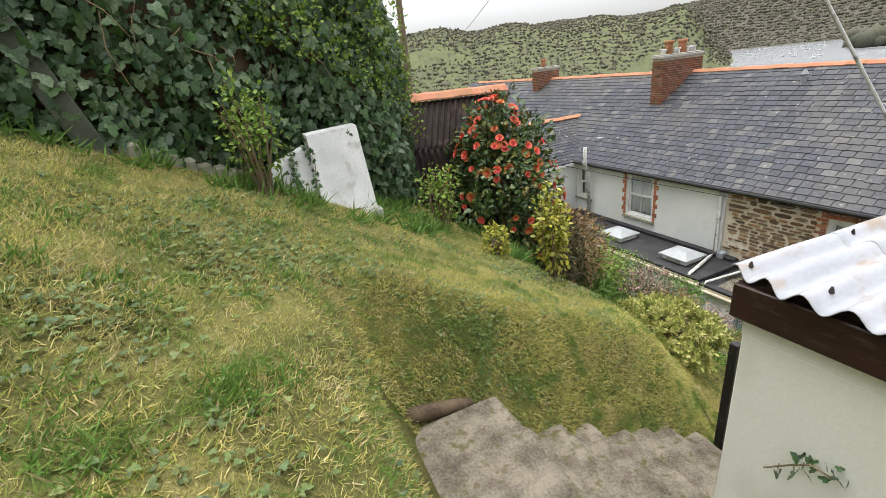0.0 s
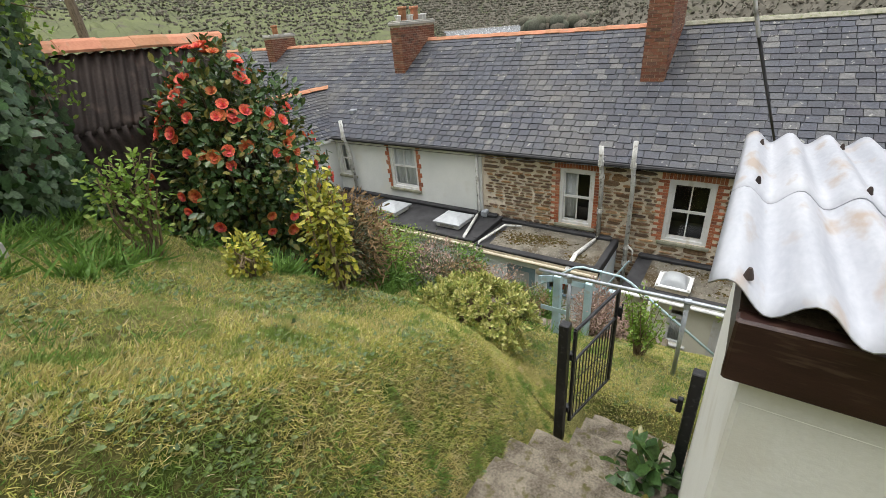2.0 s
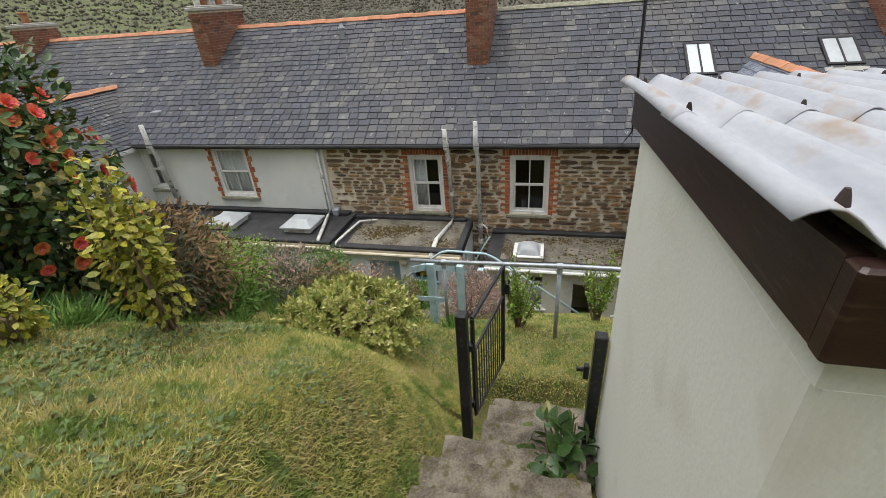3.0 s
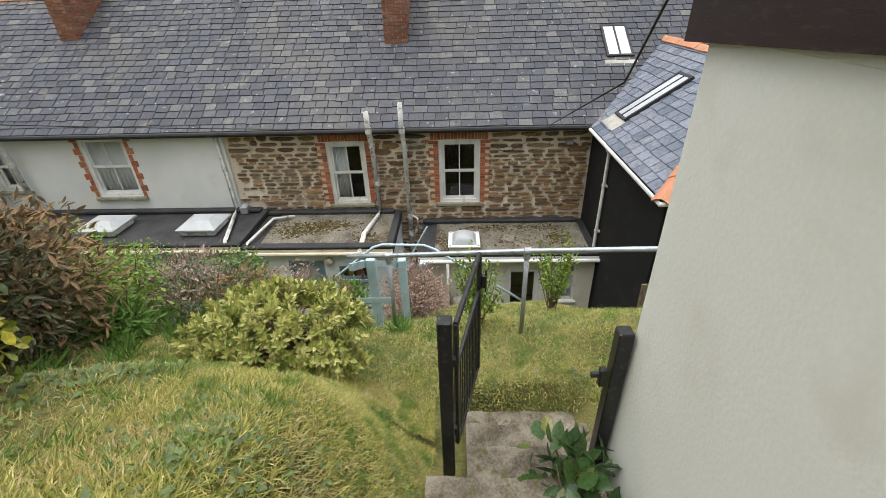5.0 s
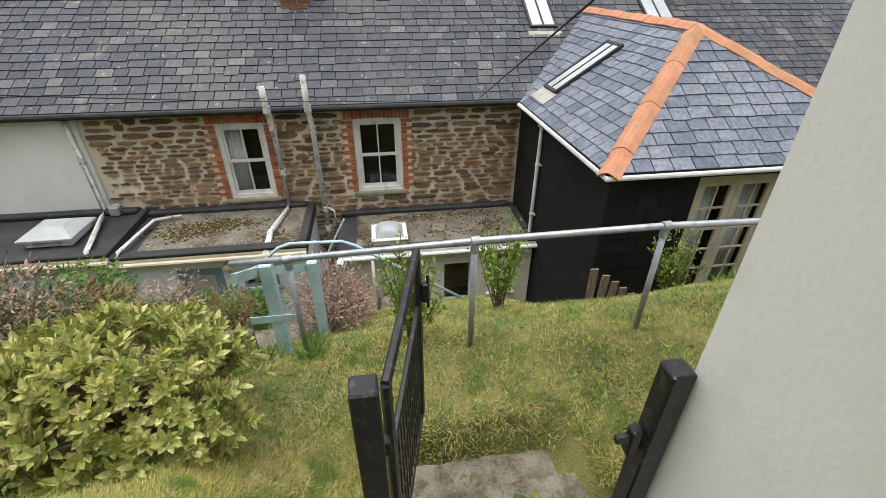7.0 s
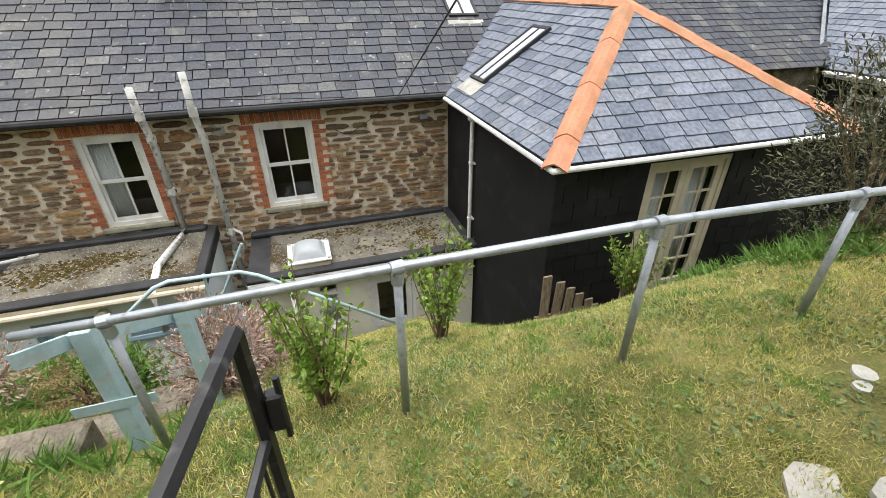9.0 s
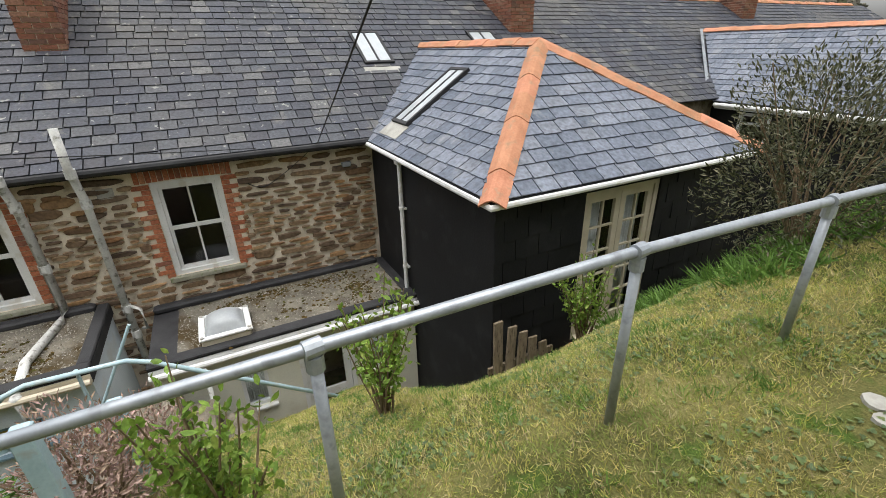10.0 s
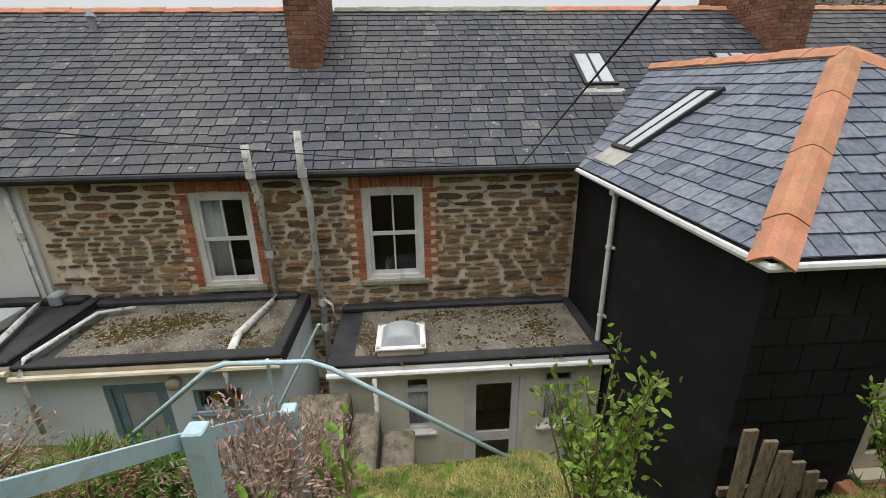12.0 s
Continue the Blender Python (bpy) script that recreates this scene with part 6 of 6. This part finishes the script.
# rosettes of the variegated shrub
t = thing("variegated_shrub", "rounded shrub with cream-edged leaf rosettes", "shrub", (4.35, 3.5, float(ground(4.35, 3.5))))
r = np.random.default_rng(21)
n = 430
d = r.normal(size=(n, 3))
d[:, 2] = np.abs(d[:, 2]) * 0.9 + 0.05
d /= np.linalg.norm(d, axis=1, keepdims=True)
C = np.array([0, 0, 0.08]) + d * np.array([0.58, 0.68, 0.38]) * r.uniform(0.72, 1.06, n)[:, None]
part("branchwork", stems((0, 0, 0), [tuple(c) for c in C[::4]], 0.012, 0.005), M["twig"], t)["kind"] = "stuff"
PP, DD, NN = [], [], []
for c, dd in zip(C, d):
    for q in range(16):
        a = q * 2.4
        s1 = np.cross(dd, [0.3, 0.2, 0.9])
        s1 /= np.linalg.norm(s1)
        s2 = np.cross(dd, s1)
        lv = q / 16
        PP.append(c + dd * 0.09 * lv)
        DD.append((s1 * math.cos(a) + s2 * math.sin(a)) * (1.0 - 0.5 * lv) + dd * (0.25 + 0.7 * lv))
        NN.append(dd)
ob = new("foliage", scatter("foliage", *LEAF, np.array(PP), frames_for(np.array(DD), r.uniform(0.055, 0.08, len(PP)), np.array(NN), 0.75), M["varieg"]))
ob.parent = t
for i, (bx, by, rx, rz, key, lf, sz, lab) in enumerate((
        (5.3, 4.7, 0.55, 0.5, "greyleaf", NARROW, 0.06, "grey-green narrow-leaved rosemary-like shrub"), (5.0, 5.3, 0.5, 0.5, "privet", LEAF, 0.05, "fresh yellow-green shrub in the bed"),
        (6.0, 4.7, 0.45, 0.28, "rustleaf", NARROW, 0.08, "dry rusty perennial stems"), (6.3, 5.6, 0.55, 0.32, "heather", NARROW, 0.09, "dry straw-coloured perennial stems"),
        (5.6, 6.1, 0.6, 0.6, "privet", LEAF, 0.05, "yellow-green leafy shrub in the bed"), (7.0, 4.6, 0.5, 0.24, "heather", NARROW, 0.05, "low brown dry heather mound"),
        (6.8, 6.3, 0.7, 0.36, "greyleaf", NARROW, 0.06, "low grey-green mounded lavender bush"), (7.3, 5.5, 0.5, 0.4, "lush", LEAF, 0.06, "low fresh green plant"),
        (5.2, 7.2, 0.8, 0.8, "darkbush", LEAF, 0.05, "dark green shrub in the bed"), (6.6, 7.8, 0.8, 0.5, "rustleaf", NARROW, 0.08, "brown shrub at the garden edge"),
        (4.5, 5.0, 0.3, 0.15, "lush", NARROW, 0.09, "tuft of long green leaves"), (7.5, 3.9, 0.4, 0.3, "lush", NARROW, 0.1, "tuft of bright green grass by the path"),
        (7.4, 7.2, 0.6, 0.35, "privet", LEAF, 0.05, "yellow-green leafy shrub by the wall"))):
    bush("bed_shrub", (bx, by), (rx, rx, rz), 1300, lf, sz, key, lab, seed=40 + i, shell=0.25, group="bed planting")
bush("heather", (6.75, 2.72), (0.42, 0.42, 0.6), 3600, NARROW, 0.055, "heather", "dry pinkish-brown heather clump", seed=61, shell=0.2, lift=0.6, up=0.9)
bush("heather", (7.5, 2.55), (0.35, 0.35, 0.5), 2200, NARROW, 0.055, "heather", "dry pinkish-brown heather clump", seed=62, shell=0.2, lift=0.6, up=0.9)
bush("rust_bush", (7.1, 3.95), (0.35, 0.35, 0.32), 1500, NARROW, 0.04, "rustleaf", "small russet clipped bush", seed=63, lift=0.8)
for sx, sy, h, sd in ((5.5, 1.86, 0.95, 71), (6.35, 0.85, 1.05, 72), (6.75, -1.55, 1.0, 73)):
    zz = float(ground(sx, sy))
    t = thing("privet_shrub", "thin upright shrub with sparse fresh leaves", "shrub", (sx, sy, zz), "privet shrubs")
    tips = [(rnd.uniform(-0.24, 0.24), rnd.uniform(-0.24, 0.24), h * rnd.uniform(0.5, 1.1)) for _ in range(22)]
    part("branchwork", stems((0, 0, 0), tips, 0.009, 0.003, 0.05), M["twig"], t)["kind"] = "stuff"
    r = np.random.default_rng(sd)
    P = np.array([np.array(tp) * s + r.normal(size=3) * 0.03 for tp in tips for s in r.uniform(0.35, 1.02, 42) for _ in (0,)])
    ob = new("foliage", scatter("foliage", *LEAF, P, frames_for(r.normal(size=P.shape) * 0.7 + (0, 0, 0.6), r.uniform(0.036, 0.065, len(P)), None, 0.8), M["privet"]))
    ob.parent = t
bush("evergreen_bush", (5.7, -3.0), (0.85, 0.95, 1.0), 9000, NARROW, 0.055, "darkbush", "dense dark small-leaved evergreen bush", seed=81, shell=0.35, lift=0.8, nstem=30, up=0.8)
bush("dock_plant", (3.2, 1.42), (0.27, 0.2, 0.3), 150, LEAF, 0.15, "camellia", "dark green broad-leaved plant by the post", "plant", seed=82, shell=0.2, nstem=6)
for sx, sy, hh, sd in ((1.95, 4.75, 0.75, 91), (0.1, 4.2, 0.85, 92)):
    bush("young_privet", (sx, sy), (0.28, 0.28, hh * 0.5), 520, LEAF, 0.05, "privet", "young yellow-green shrub below the hedge", seed=sd, shell=0.1, lift=1.15, group="young shrubs")

# ivy-clad bank
HX = np.array([-6.0, -3.0, -1.9, -0.75, 0.3, 1.1, 1.6, 2.05])
HY = np.array([3.6, 3.9, 4.05, 4.35, 5.0, 5.3, 5.45, 6.0])


def hedge_face(x, h):
    """Bank front: y at x, swelling outwards with height h."""
    return np.interp(x, HX, HY) - 0.12 * np.sin(np.clip(h / 2.4, 0, 1) * 3.1) - 0.14 * np.sin(x * 2.7 + h * 1.9) * np.sin(h * 2.3 + x) + 0.25 * np.clip(h - 1.6, 0, 3) * 0.4


xs, hs = np.linspace(-6, 2.05, 70), np.linspace(-0.3, 3.4, 34)
g = Geo()
for x in xs:
    for h in hs:
        top = min(h, 3.3 - 1.2 * max(0.0, x - 1.2))
        g.v.append((x, float(hedge_face(x, h)) + 0.08, float(ground(x, np.interp(x, HX, HY))) + top))
k = len(hs)
g.f = [(i * k + j, (i + 1) * k + j, (i + 1) * k + j + 1, i * k + j + 1) for i in range(len(xs) - 1) for j in range(k - 1)]
m = len(g.v)
g.v += [(x, 8.5, z) for x in (xs[0], xs[-1]) for z in (-1.5, 3.0)]
g.f += [tuple([i * k + k - 1 for i in range(len(xs))] + [m + 3, m + 1])[::-1], tuple([(len(xs) - 1) * k + j for j in range(k)] + [m + 3, m + 2])]
hedge = thing("ivy_hedge", "tall dense ivy-covered hedge bank", "hedge", (0, 4.5, 0.4))
sub("bank", g, M["bark"], hedge)
n = 15000
hx, hh = rng.uniform(-5, 2.12, n), rng.uniform(0.05, 3.4, n)
hh = np.minimum(hh, 3.35 - 1.2 * np.maximum(0, hx - 1.2))
P = np.stack([hx, hedge_face(hx, hh) - rng.uniform(-0.06, 0.16, n) ** 1.0, ground(hx, np.interp(hx, HX, HY)) + hh], 1)
nn_ = np.tile([0.15, -1.0, 0.35], (n, 1)) + rng.normal(size=(n, 3)) * 0.35
dd_ = np.tile([0.0, -0.25, -1.0], (n, 1)) + rng.normal(size=(n, 3)) * 0.55
ivy = new("ivy_leaves", scatter("ivy_leaves", *IVY, P, frames_for(dd_, rng.uniform(0.05, 0.125, n), nn_), M["ivy"]))
under(ivy, hedge)["kind"] = "stuff"
n = 3800
hx, hh = rng.uniform(0.2, 2.25, n), rng.uniform(1.3, 3.4, n)
P = np.stack([hx, hedge_face(hx, hh) - rng.uniform(0.02, 0.3, n), ground(hx, np.interp(hx, HX, HY)) + hh - 0.4 * np.maximum(0, hx - 1.5)], 1)
sp = new("sprays", scatter("sprays", *LEAF, P, frames_for(rng.normal(size=(n, 3)) + (0.2, -0.5, 0.5), rng.uniform(0.035, 0.06, n)), M["privet"]))
under(sp, hedge)["kind"] = "stuff"
tw = Geo()
for i in range(75):
    x, h = rnd.uniform(-4, 2.1), rnd.uniform(0.7, 3.0)
    p = Vector((x, float(hedge_face(x, h)) - 0.1, float(ground(x, float(np.interp(x, HX, HY)))) + h))
    q = p + Vector((rnd.uniform(-0.25, 0.35), rnd.uniform(-0.15, 0.0), rnd.uniform(-0.55, -0.1)))
    tw.tube([p, p.lerp(q, 0.5) + Vector((rnd.uniform(-0.1, 0.1), -0.07, 0)), q], 0.006, 4, 0.003)
sub("twig_tangle", tw, M["twig"], hedge)["kind"] = "stuff"
tagged(part("plank", Geo().box(-0.08, 0.08, -0.02, 0.02, 0, 1.6, Matrix.Translation((-0.86, 4.05, 0.75)) @ pose(0, 0, 0, -6, -16, 8), c=0.006), mat("mossy_plank", (0.05, 0.06, 0.04), (0.09, 0.1, 0.07), None, 4, 50, 0.9, 0.5)), "mossy green plank leaning on the hedge", "plank")
for i in range(12):
    x = -0.75 + 0.105 * i
    y = float(np.interp(x, HX, HY)) - 0.16
    z = float(ground(x, y))
    s = rnd.uniform(0.06, 0.1)
    bmq = Geo().box(x - 0.065, x + 0.065, y - 0.07, y + 0.07, z - 0.1, z + s, c=0.03)
    tagged(part("wall_stone", bmq, M["stonesill"]), "lichen-grey stone at the foot of the hedge", "stone", "low wall stones")


def trail(pts, n, seed, label):
    r = np.random.default_rng(seed)
    pts = [Vector(p) for p in pts]
    t = thing("ivy_trail", label, "ivy", pts[0])
    sub("vine", Geo().tube(pts, 0.004, 5), M["twig"], t)
    P = np.array([pts[int(s)].lerp(pts[min(int(s) + 1, len(pts) - 1)], s % 1)[:] for s in r.uniform(0, len(pts) - 1.01, n)]) + r.normal(size=(n, 3)) * 0.02
    under(new("leaves", scatter("leaves", *IVY, P, frames_for(r.normal(size=(n, 3)) + (0, 0, -0.6), r.uniform(0.03, 0.05, n), np.tile([0.0, -1, 0.3], (n, 1))), M["ivy"])), t)


trail([(0.55, 4.6, 0.8), (0.6, 4.55, 0.55), (0.55, 4.45, 0.3), (0.62, 4.4, 0.1)], 60, 1, "ivy trailing over the white slab")
trail([(0.42, 4.6, 0.75), (0.38, 4.5, 0.5), (0.45, 4.42, 0.25)], 60, 2, "ivy trailing over the white slab")
trail([(1.02, 4.8, 0.8), (1.04, 4.78, 0.74)], 4, 3, "ivy leaf on the white slab")
trail([(1.69, 0.95, -0.52), (1.69, 0.86, -0.42), (1.69, 0.8, -0.36), (1.69, 0.72, -0.36)], 22, 4, "ivy sprig climbing the shed wall")


# ---- grass ----
def lawn(name, n, box, size, key, label, keep=None, seed=1, lean=0.9, clump=0.0):
    r = np.random.default_rng(seed)
    x, y = r.uniform(box[0], box[1], n), r.uniform(box[2], box[3], n)
    if clump:
        k = max(1, int(n / clump))
        cx, cy = r.uniform(box[0], box[1], k), r.uniform(box[2], box[3], k)
        i = r.integers(0, k, n)
        x, y = cx[i] + r.normal(size=n) * 0.05, cy[i] + r.normal(size=n) * 0.05
    ok = np.ones(n, bool)
    ok &= ~((x > 0.33) & (x < 4.2) & (y > 0.98) & (y < 2.24))
    ok &= ~((x > SX0 - 0.05) & (x < SX1 + 0.05) & (y < SY1 + 0.05) & (y > SY0))
    ok &= ~((x > 7.42) & (y < -0.8)) & (x < 8.03)
    ok &= ~((x < 2.1) & (y > np.interp(x, HX, HY) - 0.05))
    ok &= ~((x > 5.7) & (np.abs(y - (3.72 - 0.38 * (x - 5.6))) < 0.42))
    ok &= np.hypot((x - 4.22) / 0.3, (y + 0.85) / 0.42) > 0.75 + 0.35 * r.random(n)
    if keep is not None:
        ok &= keep(x, y)
    x, y = x[ok], y[ok]
    P = np.stack([x, y, ground(x, y) - 0.004], 1)
    e = 0.06
    nrm = np.stack([(ground(x - e, y) - ground(x + e, y)) / (2 * e), (ground(x, y - e) - ground(x, y + e)) / (2 * e), np.ones_like(x)], 1)
    nrm /= np.linalg.norm(nrm, axis=1, keepdims=True)
    d = r.normal(size=P.shape) * lean
    d += nrm * (0.45 + 0.3 * r.random(len(x)) - np.minimum(0, np.sum(d * nrm, 1)) * 1.6)[:, None]
    patch = 0.75 + 0.5 * np.sin(x * 3.1 + 2 * np.sin(y * 2.3)) * np.sin(y * 3.7 + x)
    s = r.uniform(0.55, 1.3, len(x)) * size * (0.8 + 0.35 * patch)
    return tagged(new(name, scatter(name, *BLADE, P, frames_for(d, s), M[key])), label, "grass", "", "stuff")


lawn("grass", 340000, (-2.6, 4.6, -0.2, 6.5), 0.037, "grass", "short mown yellow-green lawn grass", seed=1, keep=lambda x, y: (x < 4.6))
lawn("grass", 230000, (3.4, 8.0, -4.5, 4.5), 0.042, "grass", "short mown yellow-green lawn grass", seed=2)
lawn("grass", 75000, (0.3, 4.2, 2.2, 3.3), 0.04, "grass", "grass on the steep bank beside the steps", seed=8)
lawn("green_grass", 45000, (-2.6, 8.0, -3.5, 6.3), 0.06, "lush", "patches of fresh green grass in the lawn", seed=3, clump=60)
lawn("straw", 48000, (-2.6, 7.5, -3.0, 6.0), 0.05, "straw", "dry cut straw lying on the lawn", seed=4, lean=2.2)
lawn("long_grass", 9000, (-1.5, 5.0, 3.4, 6.5), 0.17, "lush", "longer rough grass at the foot of the beds", seed=5, keep=lambda x, y: (y > 3.9 + 0.12 * np.maximum(0, x)) & (y < 5.6), clump=50)
lawn("long_grass", 7000, (5.0, 8.0, 2.6, 7.5), 0.16, "lush", "rough grass between the bed shrubs", seed=6, clump=40)
lawn("long_grass", 5000, (4.4, 7.5, -5.0, -1.8), 0.2, "lush", "rough grass below the evergreen bush", seed=7, clump=50)
# clover and ivy weeds in the lawn
n = 13000
cx, cy = rng.uniform(-2.4, 3.2, 90), rng.uniform(0.4, 4.3, 90)
i = rng.integers(0, 90, n)
x, y = cx[i] + rng.normal(size=n) * 0.16, cy[i] + rng.normal(size=n) * 0.16
ok = ~((x > 0.3) & (x < 3.8) & (y > 0.95) & (y < 2.26)) & ~((x > 1.6) & (y < 1.3)) & (y < np.interp(x, HX, HY) - 0.05)
P = np.stack([x, y, ground(x, y) + 0.02], 1)[ok]
tagged(new("lawn_weeds", scatter("lawn_weeds", *IVY, P, frames_for(rng.normal(size=P.shape) * (1, 1, 0.2), rng.uniform(0.014, 0.036, len(P)), np.tile([0.0, 0, 1], (len(P), 1))), M["ivy_light"])), "low leafy weeds and ivy creeping in the lawn", "weeds", "", "stuff")


n = 5000
cx, cy = rng.uniform(4.0, 7.2, 80), rng.uniform(-2.5, 3.0, 80)
i = rng.integers(0, 80, n)
x, y = cx[i] + rng.normal(size=n) * 0.15, cy[i] + rng.normal(size=n) * 0.15
P = np.stack([x, y, ground(x, y) + 0.015], 1)[(x < 7.3) & (x > 4.0)]
tagged(new("lawn_weeds", scatter("lawn_weeds", *IVY, P, frames_for(rng.normal(size=P.shape) * (1, 1, 0.2), rng.uniform(0.012, 0.035, len(P)), np.tile([0.0, 0, 1], (len(P), 1))), M["ivy_light"])), "low green clover patches in the lawn", "weeds", "", "stuff")


# ---- slates ----
def lay(parent, name, origin, u, v, outline, w, h, seed, key, near=None):
    single, rest = slates(origin, u, v, ccw(outline), w, h, seed, near)
    for g_ in single:
        ob_ = part("slate", g_, M[key], parent)
    if rest.f:
        part(name, rest, M[key + "_j"], parent)["kind"] = "stuff"


W0, W1 = -26.0, 28.0
lay(roof, "slates", (11.12, 0, EAVE + 0.012), (0, 1, 0), SLV, [(W0, 0), (W1, 0), (W1, SLEN), (W0, SLEN)], 0.28, 0.215, 5, "slate", lambda c: -0.7 < c.y < 3.3 and c.x < 12.9)
for nm, (a, b), cs in (("a", (c00, back0), (c00, back0, far, peak)), ("b", (c01, c00), (c01, c00, peak)), ("c", (back1, c01), (back1, c01, peak, far))):
    o, u, v, to2 = face_frame(a, b, peak)
    lay(ext_roof, "slates", o + Vector((0, 0, 0.012)), u, v, [to2(p) for p in cs], 0.29, 0.2, 11 + ord(nm), "slate2", (lambda c: True) if nm in "ab" else None)
o, u, v, to2 = face_frame(NE0, NE1, NR0)
lay(nb, "slates", o + Vector((0, 0, 0.012)), u, v, [to2(p) for p in (NE0, NE1, NR1, NR0)], 0.3, 0.2, 31, "slate2")
o, u, v, to2 = face_frame((8.0, 13.0, -2.4), (11.15, 13.0, -2.4), (8.0, 15.1, -1.12))
lay(wing, "slates", o + Vector((0, 0, 0.012)), u, v, [to2(p) for p in ((8.0, 13.0, -2.4), (11.15, 13.0, -2.4), (13.3, 15.1, -1.12), (8.0, 15.1, -1.12))], 0.22, 0.15, 33, "slate")

# slate-hung squares of the black wall
z, row = -4.9, 0
while z < EG - 0.05:
    y = EY0 + 0.02 + 0.16 * (row % 2)
    while y < EY1 - 0.03:
        q = min(EY1 - 0.003, y + 0.31)
        if not (q > FD[0] - 0.0 and y < FD[1] and z + 0.25 > FD[2] - 0.02):
            part("slate", Geo().add([(EX - 0.016, y, z), (EX - 0.016, q, z + rnd.uniform(-0.004, 0.004)), (EX - 0.004, q, z + 0.25), (EX - 0.004, y, z + 0.25), (EX, y, z), (EX, q, z), (EX, q, z + 0.25), (EX, y, z + 0.25)], [(0, 1, 2, 3), (0, 4, 5, 1), (0, 3, 7, 4), (1, 5, 6, 2)]), M["black"], ext_wall)
        y += 0.32
    z += 0.25
    row += 1

# ---- bricks round the windows ----
for (y0, y1, z0, z1), face, quoin in ((WIN1, WX, 0), (WIN2, WX, 0), (WIN0, WX - 0.03, 1)):
    owner = wall_rubble if not quoin else bpy.data.objects["wall_rendered"]
    z, row = z0 - 0.02, 0
    hgt = 0.075 if not quoin else 0.15
    while z < z1 - 0.02:
        wide = (0.225 if row % 2 else 0.115) if not quoin else (0.16 if row % 2 else 0.09)
        for a, b in ((y1 + 0.004, y1 + wide), (y0 - wide, y0 - 0.004)):
            part("brick", Geo().box(face - 0.014, face + 0.03, a, b, z + 0.005, z + hgt - 0.005, c=0.004), M["brick"], owner)
        z += hgt
        row += 1
    y = y0 - 0.17
    while y < y1 + 0.15:
        part("brick", Geo().box(face - 0.016, face + 0.03, y + 0.005, y + 0.07, z1 + 0.003 + 0.02 * (1 - abs(y - (y0 + y1) / 2) / (y1 - y0) * 2), z1 + (0.2 if not quoin else 0.06), c=0.004), M["brick"], owner)
        y += 0.075

# ---- rubble stones ----
SHAPES = []
for s in range(14):
    k = 9
    ring = []
    for j in range(k):
        q = 2 * math.pi * j / k + rnd.uniform(-0.15, 0.15)
        cx_, cy_ = math.cos(q), math.sin(q)
        e = 0.5 / max(abs(cx_), abs(cy_)) * (1 - 0.16 * min(abs(cx_), abs(cy_))) * rnd.uniform(0.86, 1.0)
        ring.append((cx_ * e, cy_ * e))
    vs = [(0.03, a, b) for a, b in ring] + [(-0.012, a * 0.97, b * 0.93) for a, b in ring] + [(-0.022 - rnd.uniform(0, 0.01), a * 0.86, b * 0.74) for a, b in ring]
    fs = [(i * k + j, i * k + (j + 1) % k, (i + 1) * k + (j + 1) % k, (i + 1) * k + j) for i in range(2) for j in range(k)] + [tuple(range(2 * k, 3 * k))]
    SHAPES.append(Geo().add(vs, fs))
MESHES = [s.mesh("stone", M["stone"]) for s in SHAPES]
ZONES = [(y0 - 0.19, y1 + 0.19, z0 - 0.09, z1 + 0.2) for y0, y1, z0, z1 in (WIN1, WIN2)]
rest, count = Geo(), 0
z = -6.85
while z < EAVE - 0.1:
    h = rnd.choice((0.05, 0.06, 0.075, 0.09, 0.115))
    y = -0.86 + rnd.uniform(0, 0.1)
    while y < 7.3:
        w = rnd.uniform(1.4, 5.5) * h + 0.06
        hh_ = h * rnd.choice((1, 1, 1, 1.0, 1.75 if rnd.random() < 0.5 else 1))
        yc, zc = y + w / 2, z + hh_ / 2
        y += w + 0.024
        lo_, hi_ = yc - w / 2, yc + w / 2
        for a, b, c, d_ in ZONES:
            if c < zc < d_ and lo_ < b and hi_ > a:
                if a - lo_ >= hi_ - b:
                    hi_ = a
                else:
                    lo_ = b
        w, yc = hi_ - lo_, (lo_ + hi_) / 2
        if w < 0.04 or any(c < zc < d_ and a < yc < b for a, b, c, d_ in ZONES):
            continue
        if yc + w / 2 > 7.3 or (zc < -4.75 and not 2.9 < yc < 3.5) or (zc < -4.3 and 3.5 < yc):
            continue
        i = rnd.randrange(14)
        sx, sy, sz = rnd.uniform(0.7, 1.5), w, hh_ * rnd.uniform(0.85, 1.02)
        if count < 300 and yc < 3.6 and zc > -4.3:
            ob = new("stone", MESHES[i])
            ob.location, ob.scale, ob.parent = (WX, yc, zc), (sx, sy, sz), wall_rubble
            ob.rotation_euler = (rnd.uniform(-0.05, 0.05), 0, 0)
            count += 1
        else:
            rest.add([(WX + p[0] * sx, yc + p[1] * sy, zc + p[2] * sz) for p in SHAPES[i].v], SHAPES[i].f)
    z += h + 0.022
part("stones", rest, M["stone_j"], wall_rubble)["kind"] = "stuff"
